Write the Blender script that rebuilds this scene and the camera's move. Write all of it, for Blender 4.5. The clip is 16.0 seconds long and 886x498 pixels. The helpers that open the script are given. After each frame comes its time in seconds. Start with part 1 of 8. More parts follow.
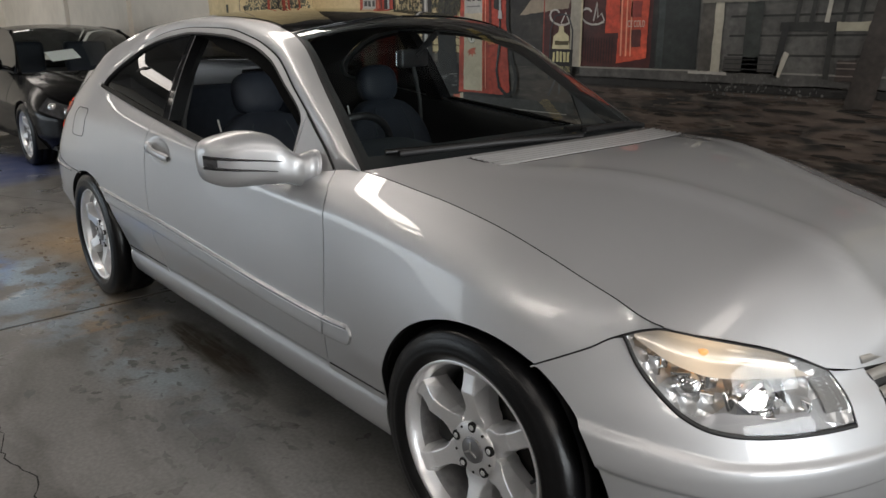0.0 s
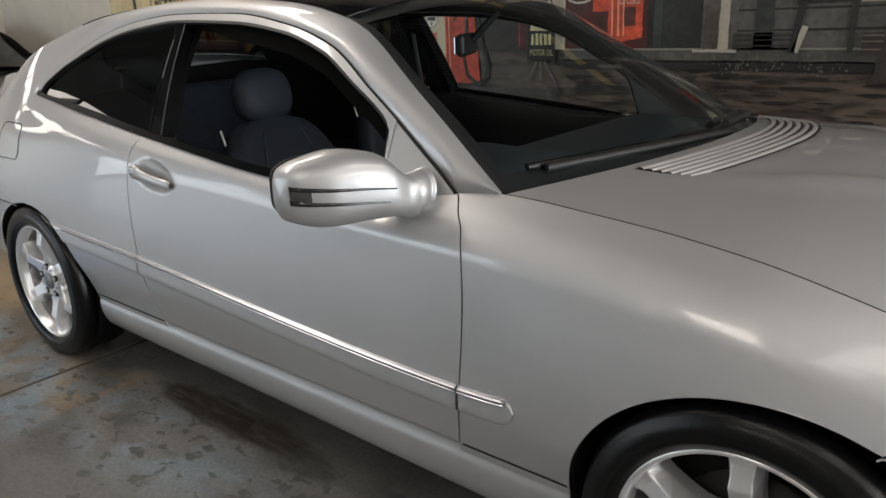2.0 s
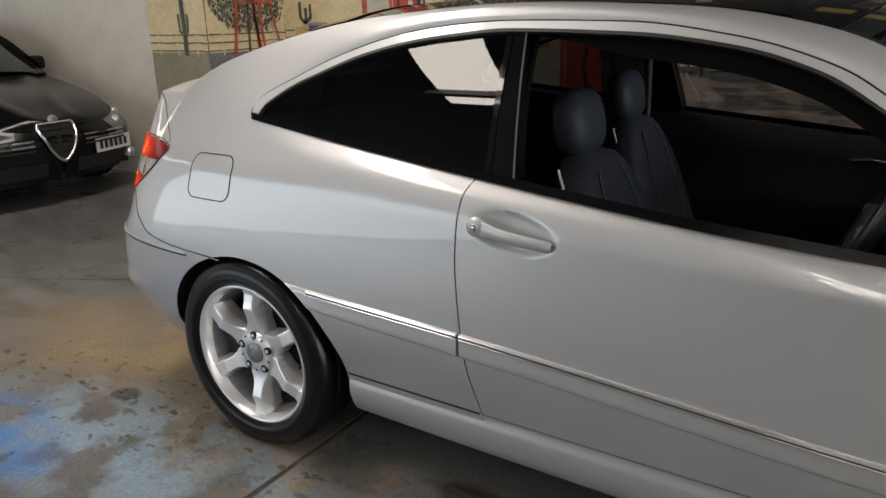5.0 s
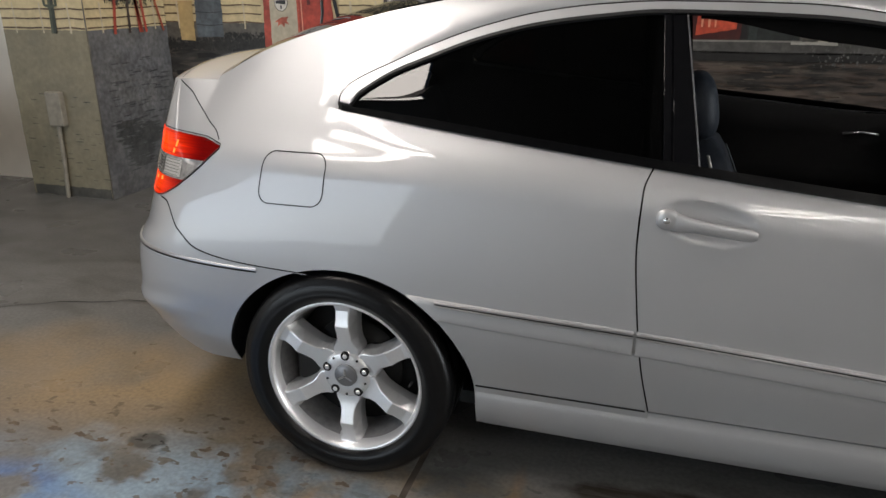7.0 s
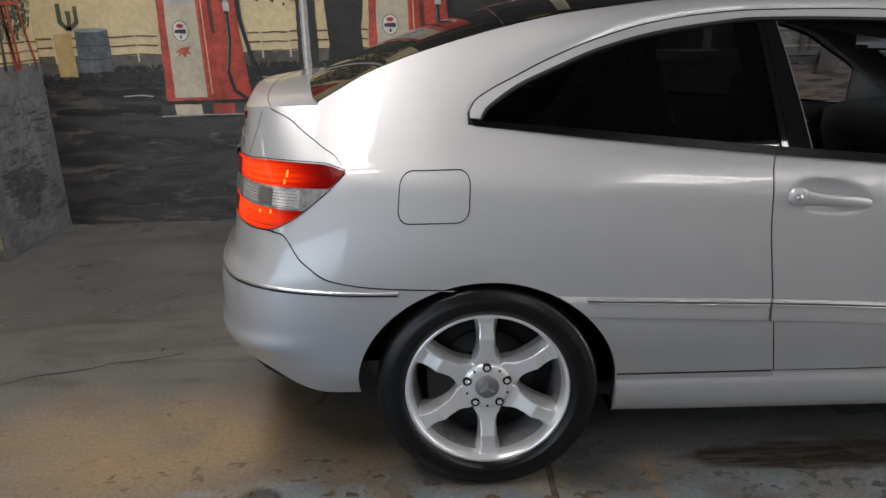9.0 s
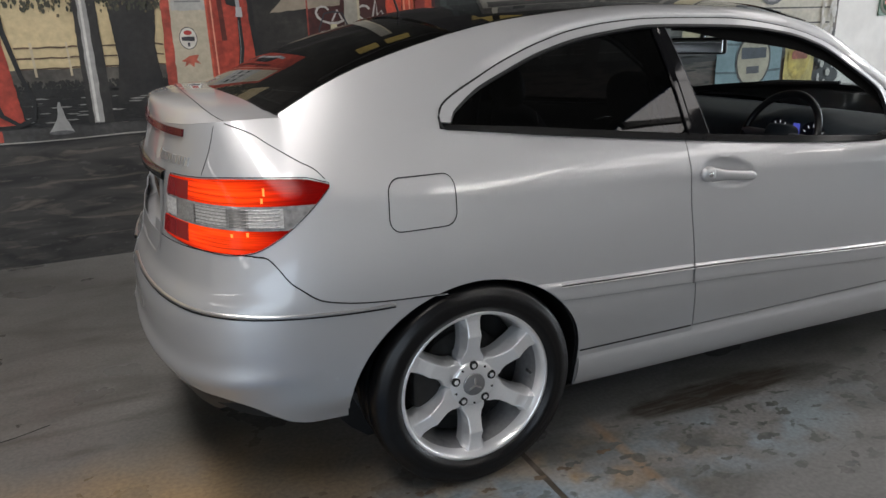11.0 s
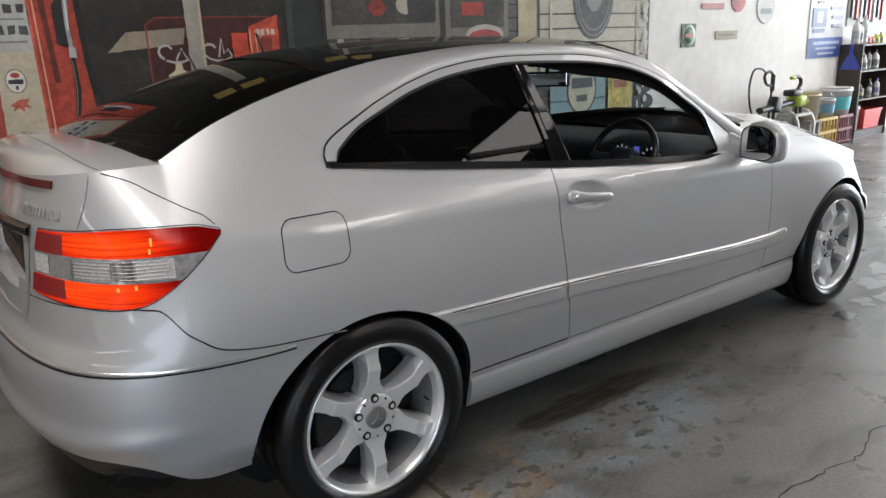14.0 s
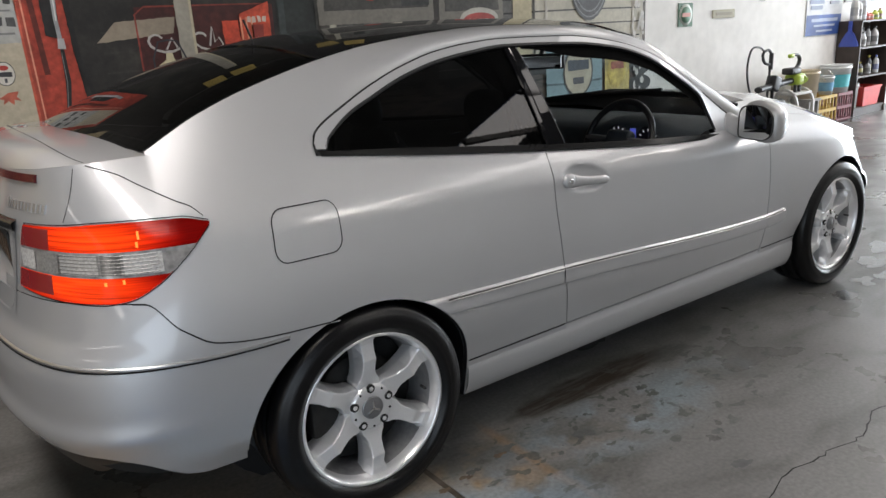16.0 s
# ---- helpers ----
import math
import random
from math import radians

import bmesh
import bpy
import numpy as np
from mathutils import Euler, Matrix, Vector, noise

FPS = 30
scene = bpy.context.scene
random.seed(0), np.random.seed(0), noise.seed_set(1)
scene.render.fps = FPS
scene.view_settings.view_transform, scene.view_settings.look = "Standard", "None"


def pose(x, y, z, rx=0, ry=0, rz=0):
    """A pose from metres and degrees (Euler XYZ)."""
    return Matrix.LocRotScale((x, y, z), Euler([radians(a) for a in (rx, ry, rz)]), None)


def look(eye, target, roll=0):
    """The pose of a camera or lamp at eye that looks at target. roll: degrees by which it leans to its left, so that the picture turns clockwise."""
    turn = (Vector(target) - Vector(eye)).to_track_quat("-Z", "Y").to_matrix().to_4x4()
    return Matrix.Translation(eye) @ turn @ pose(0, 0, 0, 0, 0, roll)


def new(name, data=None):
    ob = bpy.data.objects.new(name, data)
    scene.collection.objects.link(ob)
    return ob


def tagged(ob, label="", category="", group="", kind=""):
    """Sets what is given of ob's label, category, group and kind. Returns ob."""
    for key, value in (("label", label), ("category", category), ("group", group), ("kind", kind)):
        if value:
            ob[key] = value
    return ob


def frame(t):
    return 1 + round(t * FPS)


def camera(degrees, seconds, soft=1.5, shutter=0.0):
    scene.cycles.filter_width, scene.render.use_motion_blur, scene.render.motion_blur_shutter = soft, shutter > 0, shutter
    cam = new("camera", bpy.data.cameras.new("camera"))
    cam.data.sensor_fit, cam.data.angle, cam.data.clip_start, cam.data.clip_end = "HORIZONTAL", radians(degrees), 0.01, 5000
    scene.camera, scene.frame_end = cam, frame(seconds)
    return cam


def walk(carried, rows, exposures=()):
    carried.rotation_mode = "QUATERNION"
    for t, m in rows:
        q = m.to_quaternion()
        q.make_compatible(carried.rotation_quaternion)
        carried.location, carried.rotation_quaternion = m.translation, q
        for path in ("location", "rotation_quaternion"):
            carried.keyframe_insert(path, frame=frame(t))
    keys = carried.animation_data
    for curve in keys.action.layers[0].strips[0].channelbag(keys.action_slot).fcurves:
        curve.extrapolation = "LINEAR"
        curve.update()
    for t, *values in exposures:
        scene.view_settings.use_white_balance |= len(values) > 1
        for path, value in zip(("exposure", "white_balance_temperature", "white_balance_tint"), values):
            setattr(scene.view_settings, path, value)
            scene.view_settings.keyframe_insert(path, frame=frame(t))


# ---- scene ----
cam = camera(63.1, 16.0)
PATH = [
    (0, (3.839, -1.908, 1.298), (2.406, -0.637, 0.722), -0.4),
    (0.5, (3.668, -1.994, 1.31), (2.302, -0.624, 0.804), -0.4),
    (1, (3.529, -2.027, 1.305), (2.216, -0.627, 0.745), 0.0),
    (1.5, (3.302, -2.012, 1.285), (2.053, -0.59, 0.639), -2.0),
    (2, (2.998, -1.994, 1.289), (1.799, -0.515, 0.675), -2.0),
    (2.5, (2.793, -2.069, 1.292), (1.62, -0.573, 0.67), -2.2),
    (3, (2.573, -2.198, 1.32), (1.457, -0.642, 0.744), -3.0),
    (3.5, (2.397, -2.24, 1.315), (1.329, -0.66, 0.715), -2.8),
    (4, (2.119, -2.209, 1.302), (1.008, -0.652, 0.717), -4.1),
    (4.5, (1.901, -2.224, 1.328), (0.852, -0.636, 0.714), -1.6),
    (5, (1.663, -2.292, 1.337), (0.629, -0.694, 0.723), -1.2),
    (5.2, (1.553, -2.339, 1.349), (0.573, -0.716, 0.71), -0.4),
    (7.3, (0.675, -2.591, 1.35), (0.203, -0.765, 0.682), -0.8),
    (7.5, (0.6, -2.661, 1.366), (0.173, -0.823, 0.703), -1.1),
    (8, (0.402, -2.712, 1.343), (0.034, -0.858, 0.69), -0.5),
    (8.2, (0.296, -2.705, 1.333), (-0.013, -0.837, 0.689), -0.2),
    (10.3, (-0.604, -2.684, 1.367), (-0.07, -0.845, 0.79), -6.1),
    (10.5, (-0.661, -2.644, 1.367), (-0.053, -0.822, 0.811), -5.8),
    (11, (-0.813, -2.565, 1.336), (-0.069, -0.809, 0.732), -1.7),
    (11.5, (-0.981, -2.509, 1.344), (-0.09, -0.837, 0.701), -3.4),
    (12, (-1.037, -2.494, 1.345), (-0.073, -0.858, 0.717), -2.8),
    (12.5, (-0.999, -2.496, 1.348), (0.032, -0.895, 0.735), -1.3),
    (13, (-0.956, -2.542, 1.356), (0.167, -0.99, 0.78), -1.8),
    (13.5, (-0.951, -2.544, 1.359), (0.178, -0.992, 0.798), -2.4),
    (14, (-0.948, -2.539, 1.361), (0.178, -0.976, 0.824), -2.4),
    (14.5, (-0.927, -2.528, 1.346), (0.198, -0.977, 0.774), -2.7),
    (15, (-0.91, -2.502, 1.348), (0.176, -0.928, 0.76), -0.6),
    (15.5, (-0.895, -2.496, 1.344), (0.14, -0.898, 0.73), -1.7),
    (16, (-0.915, -2.526, 1.355), (0.202, -0.97, 0.781), -3.5),
]
walk(cam, [(t, look(eye, target, roll)) for t, eye, target, roll in PATH], [
    (0, -0.24, 6750, 10), (1, -0.10, 6800, 10), (2, 0.02, 6850, 10), (5.2, 0.08, 6900, 10), (8, 0.08, 6500, 10), (11, 0.05, 6400, 10), (12, 0.07, 6450, 10), (16, 0.08, 6500, 10)])

# ---- light ----
world = bpy.data.worlds.new("world")
scene.world = world
world.use_nodes = True
wn = world.node_tree.nodes
sky = wn.new("ShaderNodeTexSky")
sky.sky_type, sky.sun_disc = "NISHITA", False
sky.sun_elevation, sky.sun_rotation = radians(48), radians(60)
world.node_tree.links.new(sky.outputs[0], wn["Background"].inputs[0])
wn["Background"].inputs[1].default_value = 0.10


def area(name, m, sx, sy, watts, colour=(1, 1, 1)):
    d = bpy.data.lights.new(name, "AREA")
    d.shape, d.size, d.size_y, d.energy, d.color = "RECTANGLE", sx, sy, watts, colour
    o = new(name, d)
    o.matrix_world = m
    return o


CEIL = 4.3
# daylight through the rooflight strips and the open roller door
# the strip at x 9.2 is invented, to brighten the white wall below it
for x, y0, sx, w in ((-11.0, -6.2, 1.16, 120), (-1.6, -3.6, 0.76, 160), (5.0, -6.2, 1.16, 78), (9.2, -6.2, 1.16, 290)):
    area("rooflight_lamp", pose(x, (y0 + 1.2) / 2, CEIL - 0.012, 0, 0, 0), sx, 1.1 - y0, w, (1.0, 0.93, 0.875))
area("door_lamp", look((13.9, -0.6, 1.9), (6, -0.4, 1.2)), 5.4, 3.4, 700, (0.86, 0.93, 1.0))
# broad fill from the unseen south side, added to light the car's flank
area("south_door_lamp", look((-7.5, -7.9, 1.7), (-7.5, 0, 1.6)), 10.6, 3.2, 228, (0.80, 0.89, 1.0))

# ---- materials ----
MATS = {}


def mat(name, base, rough=0.6, metal=0.0, coat=0.0, noise_scale=0.0, noise_amt=0.0, bump=0.0, bump_scale=60.0, emit=0.0, spec=0.5, second=None, second_scale=2.0, coat_rough=0.03, glow=None):
    """Principled material with two scales of variation: a coarse blend to `second`, and fine grain of `noise_amt`."""
    if name in MATS:
        return MATS[name]
    m = bpy.data.materials.new(name)
    m.use_nodes = True
    nt = m.node_tree
    b = nt.nodes["Principled BSDF"]
    b.inputs["Base Color"].default_value = (*base, 1)
    b.inputs["Roughness"].default_value = rough
    b.inputs["Metallic"].default_value = metal
    b.inputs["Coat Weight"].default_value = coat
    b.inputs["Coat Roughness"].default_value = coat_rough
    b.inputs["Specular IOR Level"].default_value = spec
    if emit:
        b.inputs["Emission Color"].default_value = (*(glow or base), 1)
        b.inputs["Emission Strength"].default_value = emit
    tc = nt.nodes.new("ShaderNodeTexCoord")
    col = None
    if second:
        n1 = nt.nodes.new("ShaderNodeTexNoise")
        n1.inputs["Scale"].default_value, n1.inputs["Detail"].default_value = second_scale, 6
        nt.links.new(tc.outputs["Object"], n1.inputs["Vector"])
        r = nt.nodes.new("ShaderNodeMapRange")
        r.inputs[1].default_value, r.inputs[2].default_value = 0.38, 0.66
        nt.links.new(n1.outputs["Fac"], r.inputs[0])
        mx = nt.nodes.new("ShaderNodeMix")
        mx.data_type = "RGBA"
        mx.inputs[6].default_value, mx.inputs[7].default_value = (*base, 1), (*second, 1)
        nt.links.new(r.outputs[0], mx.inputs[0])
        col = mx.outputs[2]
    if noise_amt:
        n2 = nt.nodes.new("ShaderNodeTexNoise")
        n2.inputs["Scale"].default_value, n2.inputs["Detail"].default_value = noise_scale, 8
        nt.links.new(tc.outputs["Object"], n2.inputs["Vector"])
        r2 = nt.nodes.new("ShaderNodeMapRange")
        r2.inputs[1].default_value, r2.inputs[2].default_value = 0.3, 0.7
        r2.inputs[3].default_value, r2.inputs[4].default_value = 1 - noise_amt, 1 + noise_amt
        nt.links.new(n2.outputs["Fac"], r2.inputs[0])
        hv = nt.nodes.new("ShaderNodeMix")
        hv.data_type, hv.blend_type = "RGBA", "MULTIPLY"
        hv.inputs[0].default_value = 1
        if col:
            nt.links.new(col, hv.inputs[6])
        else:
            hv.inputs[6].default_value = (*base, 1)
        nt.links.new(r2.outputs[0], hv.inputs[7])
        col = hv.outputs[2]
    if col:
        nt.links.new(col, b.inputs["Base Color"])
    if bump:
        n3 = nt.nodes.new("ShaderNodeTexNoise")
        n3.inputs["Scale"].default_value, n3.inputs["Detail"].default_value = bump_scale, 4
        nt.links.new(tc.outputs["Object"], n3.inputs["Vector"])
        bp = nt.nodes.new("ShaderNodeBump")
        bp.inputs["Strength"].default_value, bp.inputs["Distance"].default_value = bump, 0.004
        nt.links.new(n3.outputs["Fac"], bp.inputs["Height"])
        nt.links.new(bp.outputs[0], b.inputs["Normal"])
    MATS[name] = m
    return m


def glass(name, tint, ior=1.5):
    """A thin pane: tinted clear, glossy by Fresnel."""
    if name in MATS:
        return MATS[name]
    m = bpy.data.materials.new(name)
    m.use_nodes = True
    nt = m.node_tree
    nt.nodes.remove(nt.nodes["Principled BSDF"])
    tr, gl, lw, mx = (nt.nodes.new("ShaderNode" + k) for k in ("BsdfTransparent", "BsdfGlossy", "LayerWeight", "MixShader"))
    tr.inputs[0].default_value = (*tint, 1)
    gl.inputs["Roughness"].default_value = 0.008
    gl.inputs["Color"].default_value = (1, 1, 1, 1)
    pw, ml = nt.nodes.new("ShaderNodeMath"), nt.nodes.new("ShaderNodeMath")
    pw.operation, ml.operation = "POWER", "MULTIPLY_ADD"
    pw.inputs[1].default_value = 5
    f0 = ((ior - 1) / (ior + 1)) ** 2
    ml.inputs[1].default_value, ml.inputs[2].default_value = 1 - f0, f0
    nt.links.new(lw.outputs["Facing"], pw.inputs[0])
    nt.links.new(pw.outputs[0], ml.inputs[0])
    nt.links.new(ml.outputs[0], mx.inputs[0])
    nt.links.new(tr.outputs[0], mx.inputs[1])
    nt.links.new(gl.outputs[0], mx.inputs[2])
    nt.links.new(mx.outputs[0], nt.nodes["Material Output"].inputs[0])
    MATS[name] = m
    return m


def silver_paint():
    """Metallic silver under a clear coat, with fine flake."""
    m = mat("silver_paint", (0.545, 0.55, 0.562), 0.5, 0.66, 1.0, coat_rough=0.01)
    nt = m.node_tree
    b = nt.nodes["Principled BSDF"]
    b.inputs["Coat IOR"].default_value = 1.54
    tc = nt.nodes["Texture Coordinate"]
    v = nt.nodes.new("ShaderNodeTexNoise")
    v.inputs["Scale"].default_value, v.inputs["Detail"].default_value = 900, 2
    nt.links.new(tc.outputs["Object"], v.inputs["Vector"])
    bp = nt.nodes.new("ShaderNodeBump")
    bp.inputs["Strength"].default_value, bp.inputs["Distance"].default_value = 0.06, 0.001
    nt.links.new(v.outputs["Fac"], bp.inputs["Height"])
    nt.links.new(bp.outputs[0], b.inputs["Normal"])
    # orange peel and faint waves in the lacquer
    w = nt.nodes.new("ShaderNodeTexNoise")
    w.inputs["Scale"].default_value, w.inputs["Detail"].default_value = 6, 1
    nt.links.new(tc.outputs["Object"], w.inputs["Vector"])
    wb = nt.nodes.new("ShaderNodeBump")
    wb.inputs["Strength"].default_value, wb.inputs["Distance"].default_value = 0.35, 0.0016
    nt.links.new(w.outputs["Fac"], wb.inputs["Height"])
    nt.links.new(wb.outputs[0], b.inputs["Coat Normal"])
    return m


SILVER = silver_paint()
CHROME = mat("chrome", (0.8, 0.8, 0.8), 0.08, 1.0)
TRIMCHROME = mat("trim_chrome", (0.66, 0.66, 0.665), 0.28, 0.9)
BLACKGLOSS = mat("gloss_black_trim", (0.005, 0.005, 0.006), 0.05, 0, 0.0, spec=0.45)
RUBBER = mat("tyre_rubber", (0.0045, 0.0045, 0.005), 0.3, 0, 0, 40, 0.25, 0.15, 180, spec=0.32)
BLACKPLASTIC = mat("black_plastic", (0.012, 0.012, 0.013), 0.5, 0, 0, 60, 0.2)
GAP = mat("panel_gap", (0.012, 0.012, 0.012), 0.9)
ALLOY = mat("alloy_silver", (0.86, 0.86, 0.87), 0.30, 0.6, 0.6, 500, 0.06, coat_rough=0.12)
DARKMETAL = mat("brake_metal", (0.018, 0.017, 0.016), 0.6, 0.3, 0, 30, 0.3)
BELT = mat("belt_rubber", (0.004, 0.004, 0.0045), 0.25, 0, 0, 60, 0.1, spec=0.1)
BELT_CLOTH = mat("dark_lining", (0.018, 0.018, 0.019), 0.85, 0, 0, 80, 0.15)
LEATHER = mat("blue_grey_leather", (0.025, 0.030, 0.040), 0.5, 0, 0, 25, 0.12, 0.25, 220, spec=0.2)
DASH = mat("soft_dash_plastic", (0.034, 0.044, 0.053), 0.6, 0, 0, 40, 0.15, 0.2, 260)
GLASS_CLEAR = glass("windscreen_glass", (0.80, 0.88, 0.89), 1.55)
GLASS_TINT = glass("privacy_glass", (0.055, 0.056, 0.058), 1.48)
GLASS_ROOF = glass("roof_glass", (0.01, 0.01, 0.011), 1.7)
GLASS_LAMP = glass("lamp_cover", (0.93, 0.94, 0.95))


def tail_lens():
    """Red lens, orange and brightest over its two bulbs, dark towards the rim."""
    m = mat("tail_red", (0.10, 0.002, 0.002), 0.16, 0, 0.0, spec=0.12)
    nt = m.node_tree
    b = nt.nodes["Principled BSDF"]
    g = nt.nodes.new("ShaderNodeNewGeometry")
    glow = None
    for x, z in ((-0.62, 0.932), (-0.66, 0.825)):
        s = nt.nodes.new("ShaderNodeVectorMath")
        s.operation = "MULTIPLY_ADD"
        s.inputs[1].default_value, s.inputs[2].default_value = (4.2, 0, 12.0), (-4.2 * x, 0, -12.0 * z)
        nt.links.new(g.outputs["Position"], s.inputs[0])
        l = nt.nodes.new("ShaderNodeVectorMath")
        l.operation = "LENGTH"
        nt.links.new(s.outputs[0], l.inputs[0])
        r = nt.nodes.new("ShaderNodeMapRange")
        r.interpolation_type = "SMOOTHSTEP"
        r.inputs[1].default_value, r.inputs[2].default_value, r.inputs[3].default_value, r.inputs[4].default_value = 0.03, 0.85, 1.3, 0.06
        nt.links.new(l.outputs["Value"], r.inputs[0])
        if glow is None:
            glow = r.outputs[0]
        else:
            x_ = nt.nodes.new("ShaderNodeMath")
            x_.operation = "MAXIMUM"
            nt.links.new(glow, x_.inputs[0])
            nt.links.new(r.outputs[0], x_.inputs[1])
            glow = x_.outputs[0]
    n = nt.nodes.new("ShaderNodeTexNoise")
    n.inputs["Scale"].default_value = 5
    fine = nt.nodes.new("ShaderNodeMapping")
    fine.inputs["Scale"].default_value = (1, 1, 42)
    nt.links.new(g.outputs["Position"], fine.inputs["Vector"])
    nt.links.new(fine.outputs[0], n.inputs["Vector"])
    r2 = nt.nodes.new("ShaderNodeMapRange")
    r2.inputs[1].default_value, r2.inputs[2].default_value, r2.inputs[3].default_value, r2.inputs[4].default_value = 0.3, 0.7, 0.5, 1.4
    nt.links.new(n.outputs["Fac"], r2.inputs[0])
    x = nt.nodes.new("ShaderNodeMath")
    x.operation = "MULTIPLY"
    nt.links.new(glow, x.inputs[0])
    nt.links.new(r2.outputs[0], x.inputs[1])
    nt.links.new(x.outputs[0], b.inputs["Emission Strength"])
    mx = nt.nodes.new("ShaderNodeMix")
    mx.data_type = "RGBA"
    mx.inputs[6].default_value, mx.inputs[7].default_value = (1.0, 0.005, 0.002, 1), (1.0, 0.055, 0.004, 1)
    nt.links.new(glow, mx.inputs[0])
    nt.links.new(mx.outputs[2], b.inputs["Emission Color"])
    return m


def faceted_reflector():
    m = mat("lamp_reflector", (0.72, 0.72, 0.72), 0.2, 0.55)
    nt = m.node_tree
    v = nt.nodes.new("ShaderNodeTexVoronoi")
    v.inputs["Scale"].default_value = 26
    nt.links.new(nt.nodes["Texture Coordinate"].outputs["Object"], v.inputs["Vector"])
    bp = nt.nodes.new("ShaderNodeBump")
    bp.inputs["Strength"].default_value, bp.inputs["Distance"].default_value = 0.9, 0.03
    nt.links.new(v.outputs["Distance"], bp.inputs["Height"])
    nt.links.new(bp.outputs[0], nt.nodes["Principled BSDF"].inputs["Normal"])
    return m


def indicator_bowl():
    """Peach reflector of the lit side lamp, brightest round its bulb."""
    if "indicator_amber" in MATS:
        return MATS["indicator_amber"]
    m = mat("indicator_amber", (0.62, 0.55, 0.47), 0.25, 0.4, 0.6)
    nt = m.node_tree
    b = nt.nodes["Principled BSDF"]
    b.inputs["Emission Color"].default_value = (1.0, 0.74, 0.48, 1)
    g, d, r = nt.nodes.new("ShaderNodeNewGeometry"), nt.nodes.new("ShaderNodeVectorMath"), nt.nodes.new("ShaderNodeMapRange")
    d.operation = "DISTANCE"
    d.inputs[1].default_value = (3.20, -0.64, 0.668)
    nt.links.new(g.outputs["Position"], d.inputs[0])
    r.inputs[1].default_value, r.inputs[2].default_value, r.inputs[3].default_value, r.inputs[4].default_value = 0.01, 0.11, 0.65, 0.03
    nt.links.new(d.outputs["Value"], r.inputs[0])
    nt.links.new(r.outputs[0], b.inputs["Emission Strength"])
    return m


TAIL_RED, REFLECTOR = tail_lens(), faceted_reflector()

# ---- mesh helpers ----
def mesh_ob(name, verts, faces, material, parent=None, smooth=True, label="", thick=0.0):
    me = bpy.data.meshes.new(name)
    me.from_pydata([tuple(map(float, v)) for v in verts], [], [tuple(map(int, f)) for f in faces])
    me.materials.append(material)
    if smooth:
        me.shade_smooth()
    me.update()
    o = new(name, me)
    if parent is not None:
        o.parent = parent
    if label:
        o["label"] = label
    if thick:
        s = o.modifiers.new("thickness", "SOLIDIFY")
        s.thickness, s.offset = thick, 0
        e = o.modifiers.new("edges", "EDGE_SPLIT")
        e.split_angle = radians(40)
    return o


def part(name, bm, material, parent=None, label="", smooth=False):
    me = bpy.data.meshes.new(name)
    bm.to_mesh(me)
    bm.free()
    me.materials.append(material)
    if smooth:
        me.shade_smooth()
    o = new(name, me)
    if parent is not None:
        o.parent = parent
    if label:
        o["label"] = label
    return o


def grid_faces(n, m, close=False):
    return [(i * m + j, i * m + (j + 1) % m, (i + 1) * m + (j + 1) % m, (i + 1) * m + j) for i in range(n - 1) for j in range(m if close else m - 1)]


def grid_ob(name, P, material, parent=None, label="", thick=0.0, smooth=True, close=False):
    P = np.asarray(P, float)
    n, m = P.shape[:2]
    return mesh_ob(name, P.reshape(-1, 3), grid_faces(n, m, close), material, parent, smooth, label, thick)


def box_bm(bm, x0, x1, y0, y1, z0, z1, bevel=0.0, m=None):
    r = bmesh.ops.create_cube(bm, size=1, matrix=Matrix.Translation(((x0 + x1) / 2, (y0 + y1) / 2, (z0 + z1) / 2)) @ Matrix.Diagonal((x1 - x0, y1 - y0, z1 - z0, 1)))
    vs = r["verts"]
    if bevel:
        es = list({e for v in vs for e in v.link_edges})
        bmesh.ops.bevel(bm, geom=es, offset=bevel, segments=2, affect="EDGES", profile=0.5)
    if m is not None:
        bmesh.ops.transform(bm, matrix=m, verts=list(bm.verts))
    return bm


def box(name, x0, x1, y0, y1, z0, z1, material, parent=None, label="", bevel=0.0):
    return part(name, box_bm(bmesh.new(), x0, x1, y0, y1, z0, z1, bevel), material, parent, label)


def lathe(name, profile, material, parent=None, label="", n=48, axis="y", centre=(0, 0, 0), smooth=True):
    """Turns (radius, along) pairs about an axis."""
    P = []
    for r, a in profile:
        ring = []
        for k in range(n):
            c, s = math.cos(2 * math.pi * k / n) * r, math.sin(2 * math.pi * k / n) * r
            p = {"y": (c, a, s), "z": (c, s, a), "x": (a, c, s)}[axis]
            ring.append([p[i] + centre[i] for i in range(3)])
        P.append(ring)
    return grid_ob(name, P, material, parent, label, smooth=smooth, close=True)


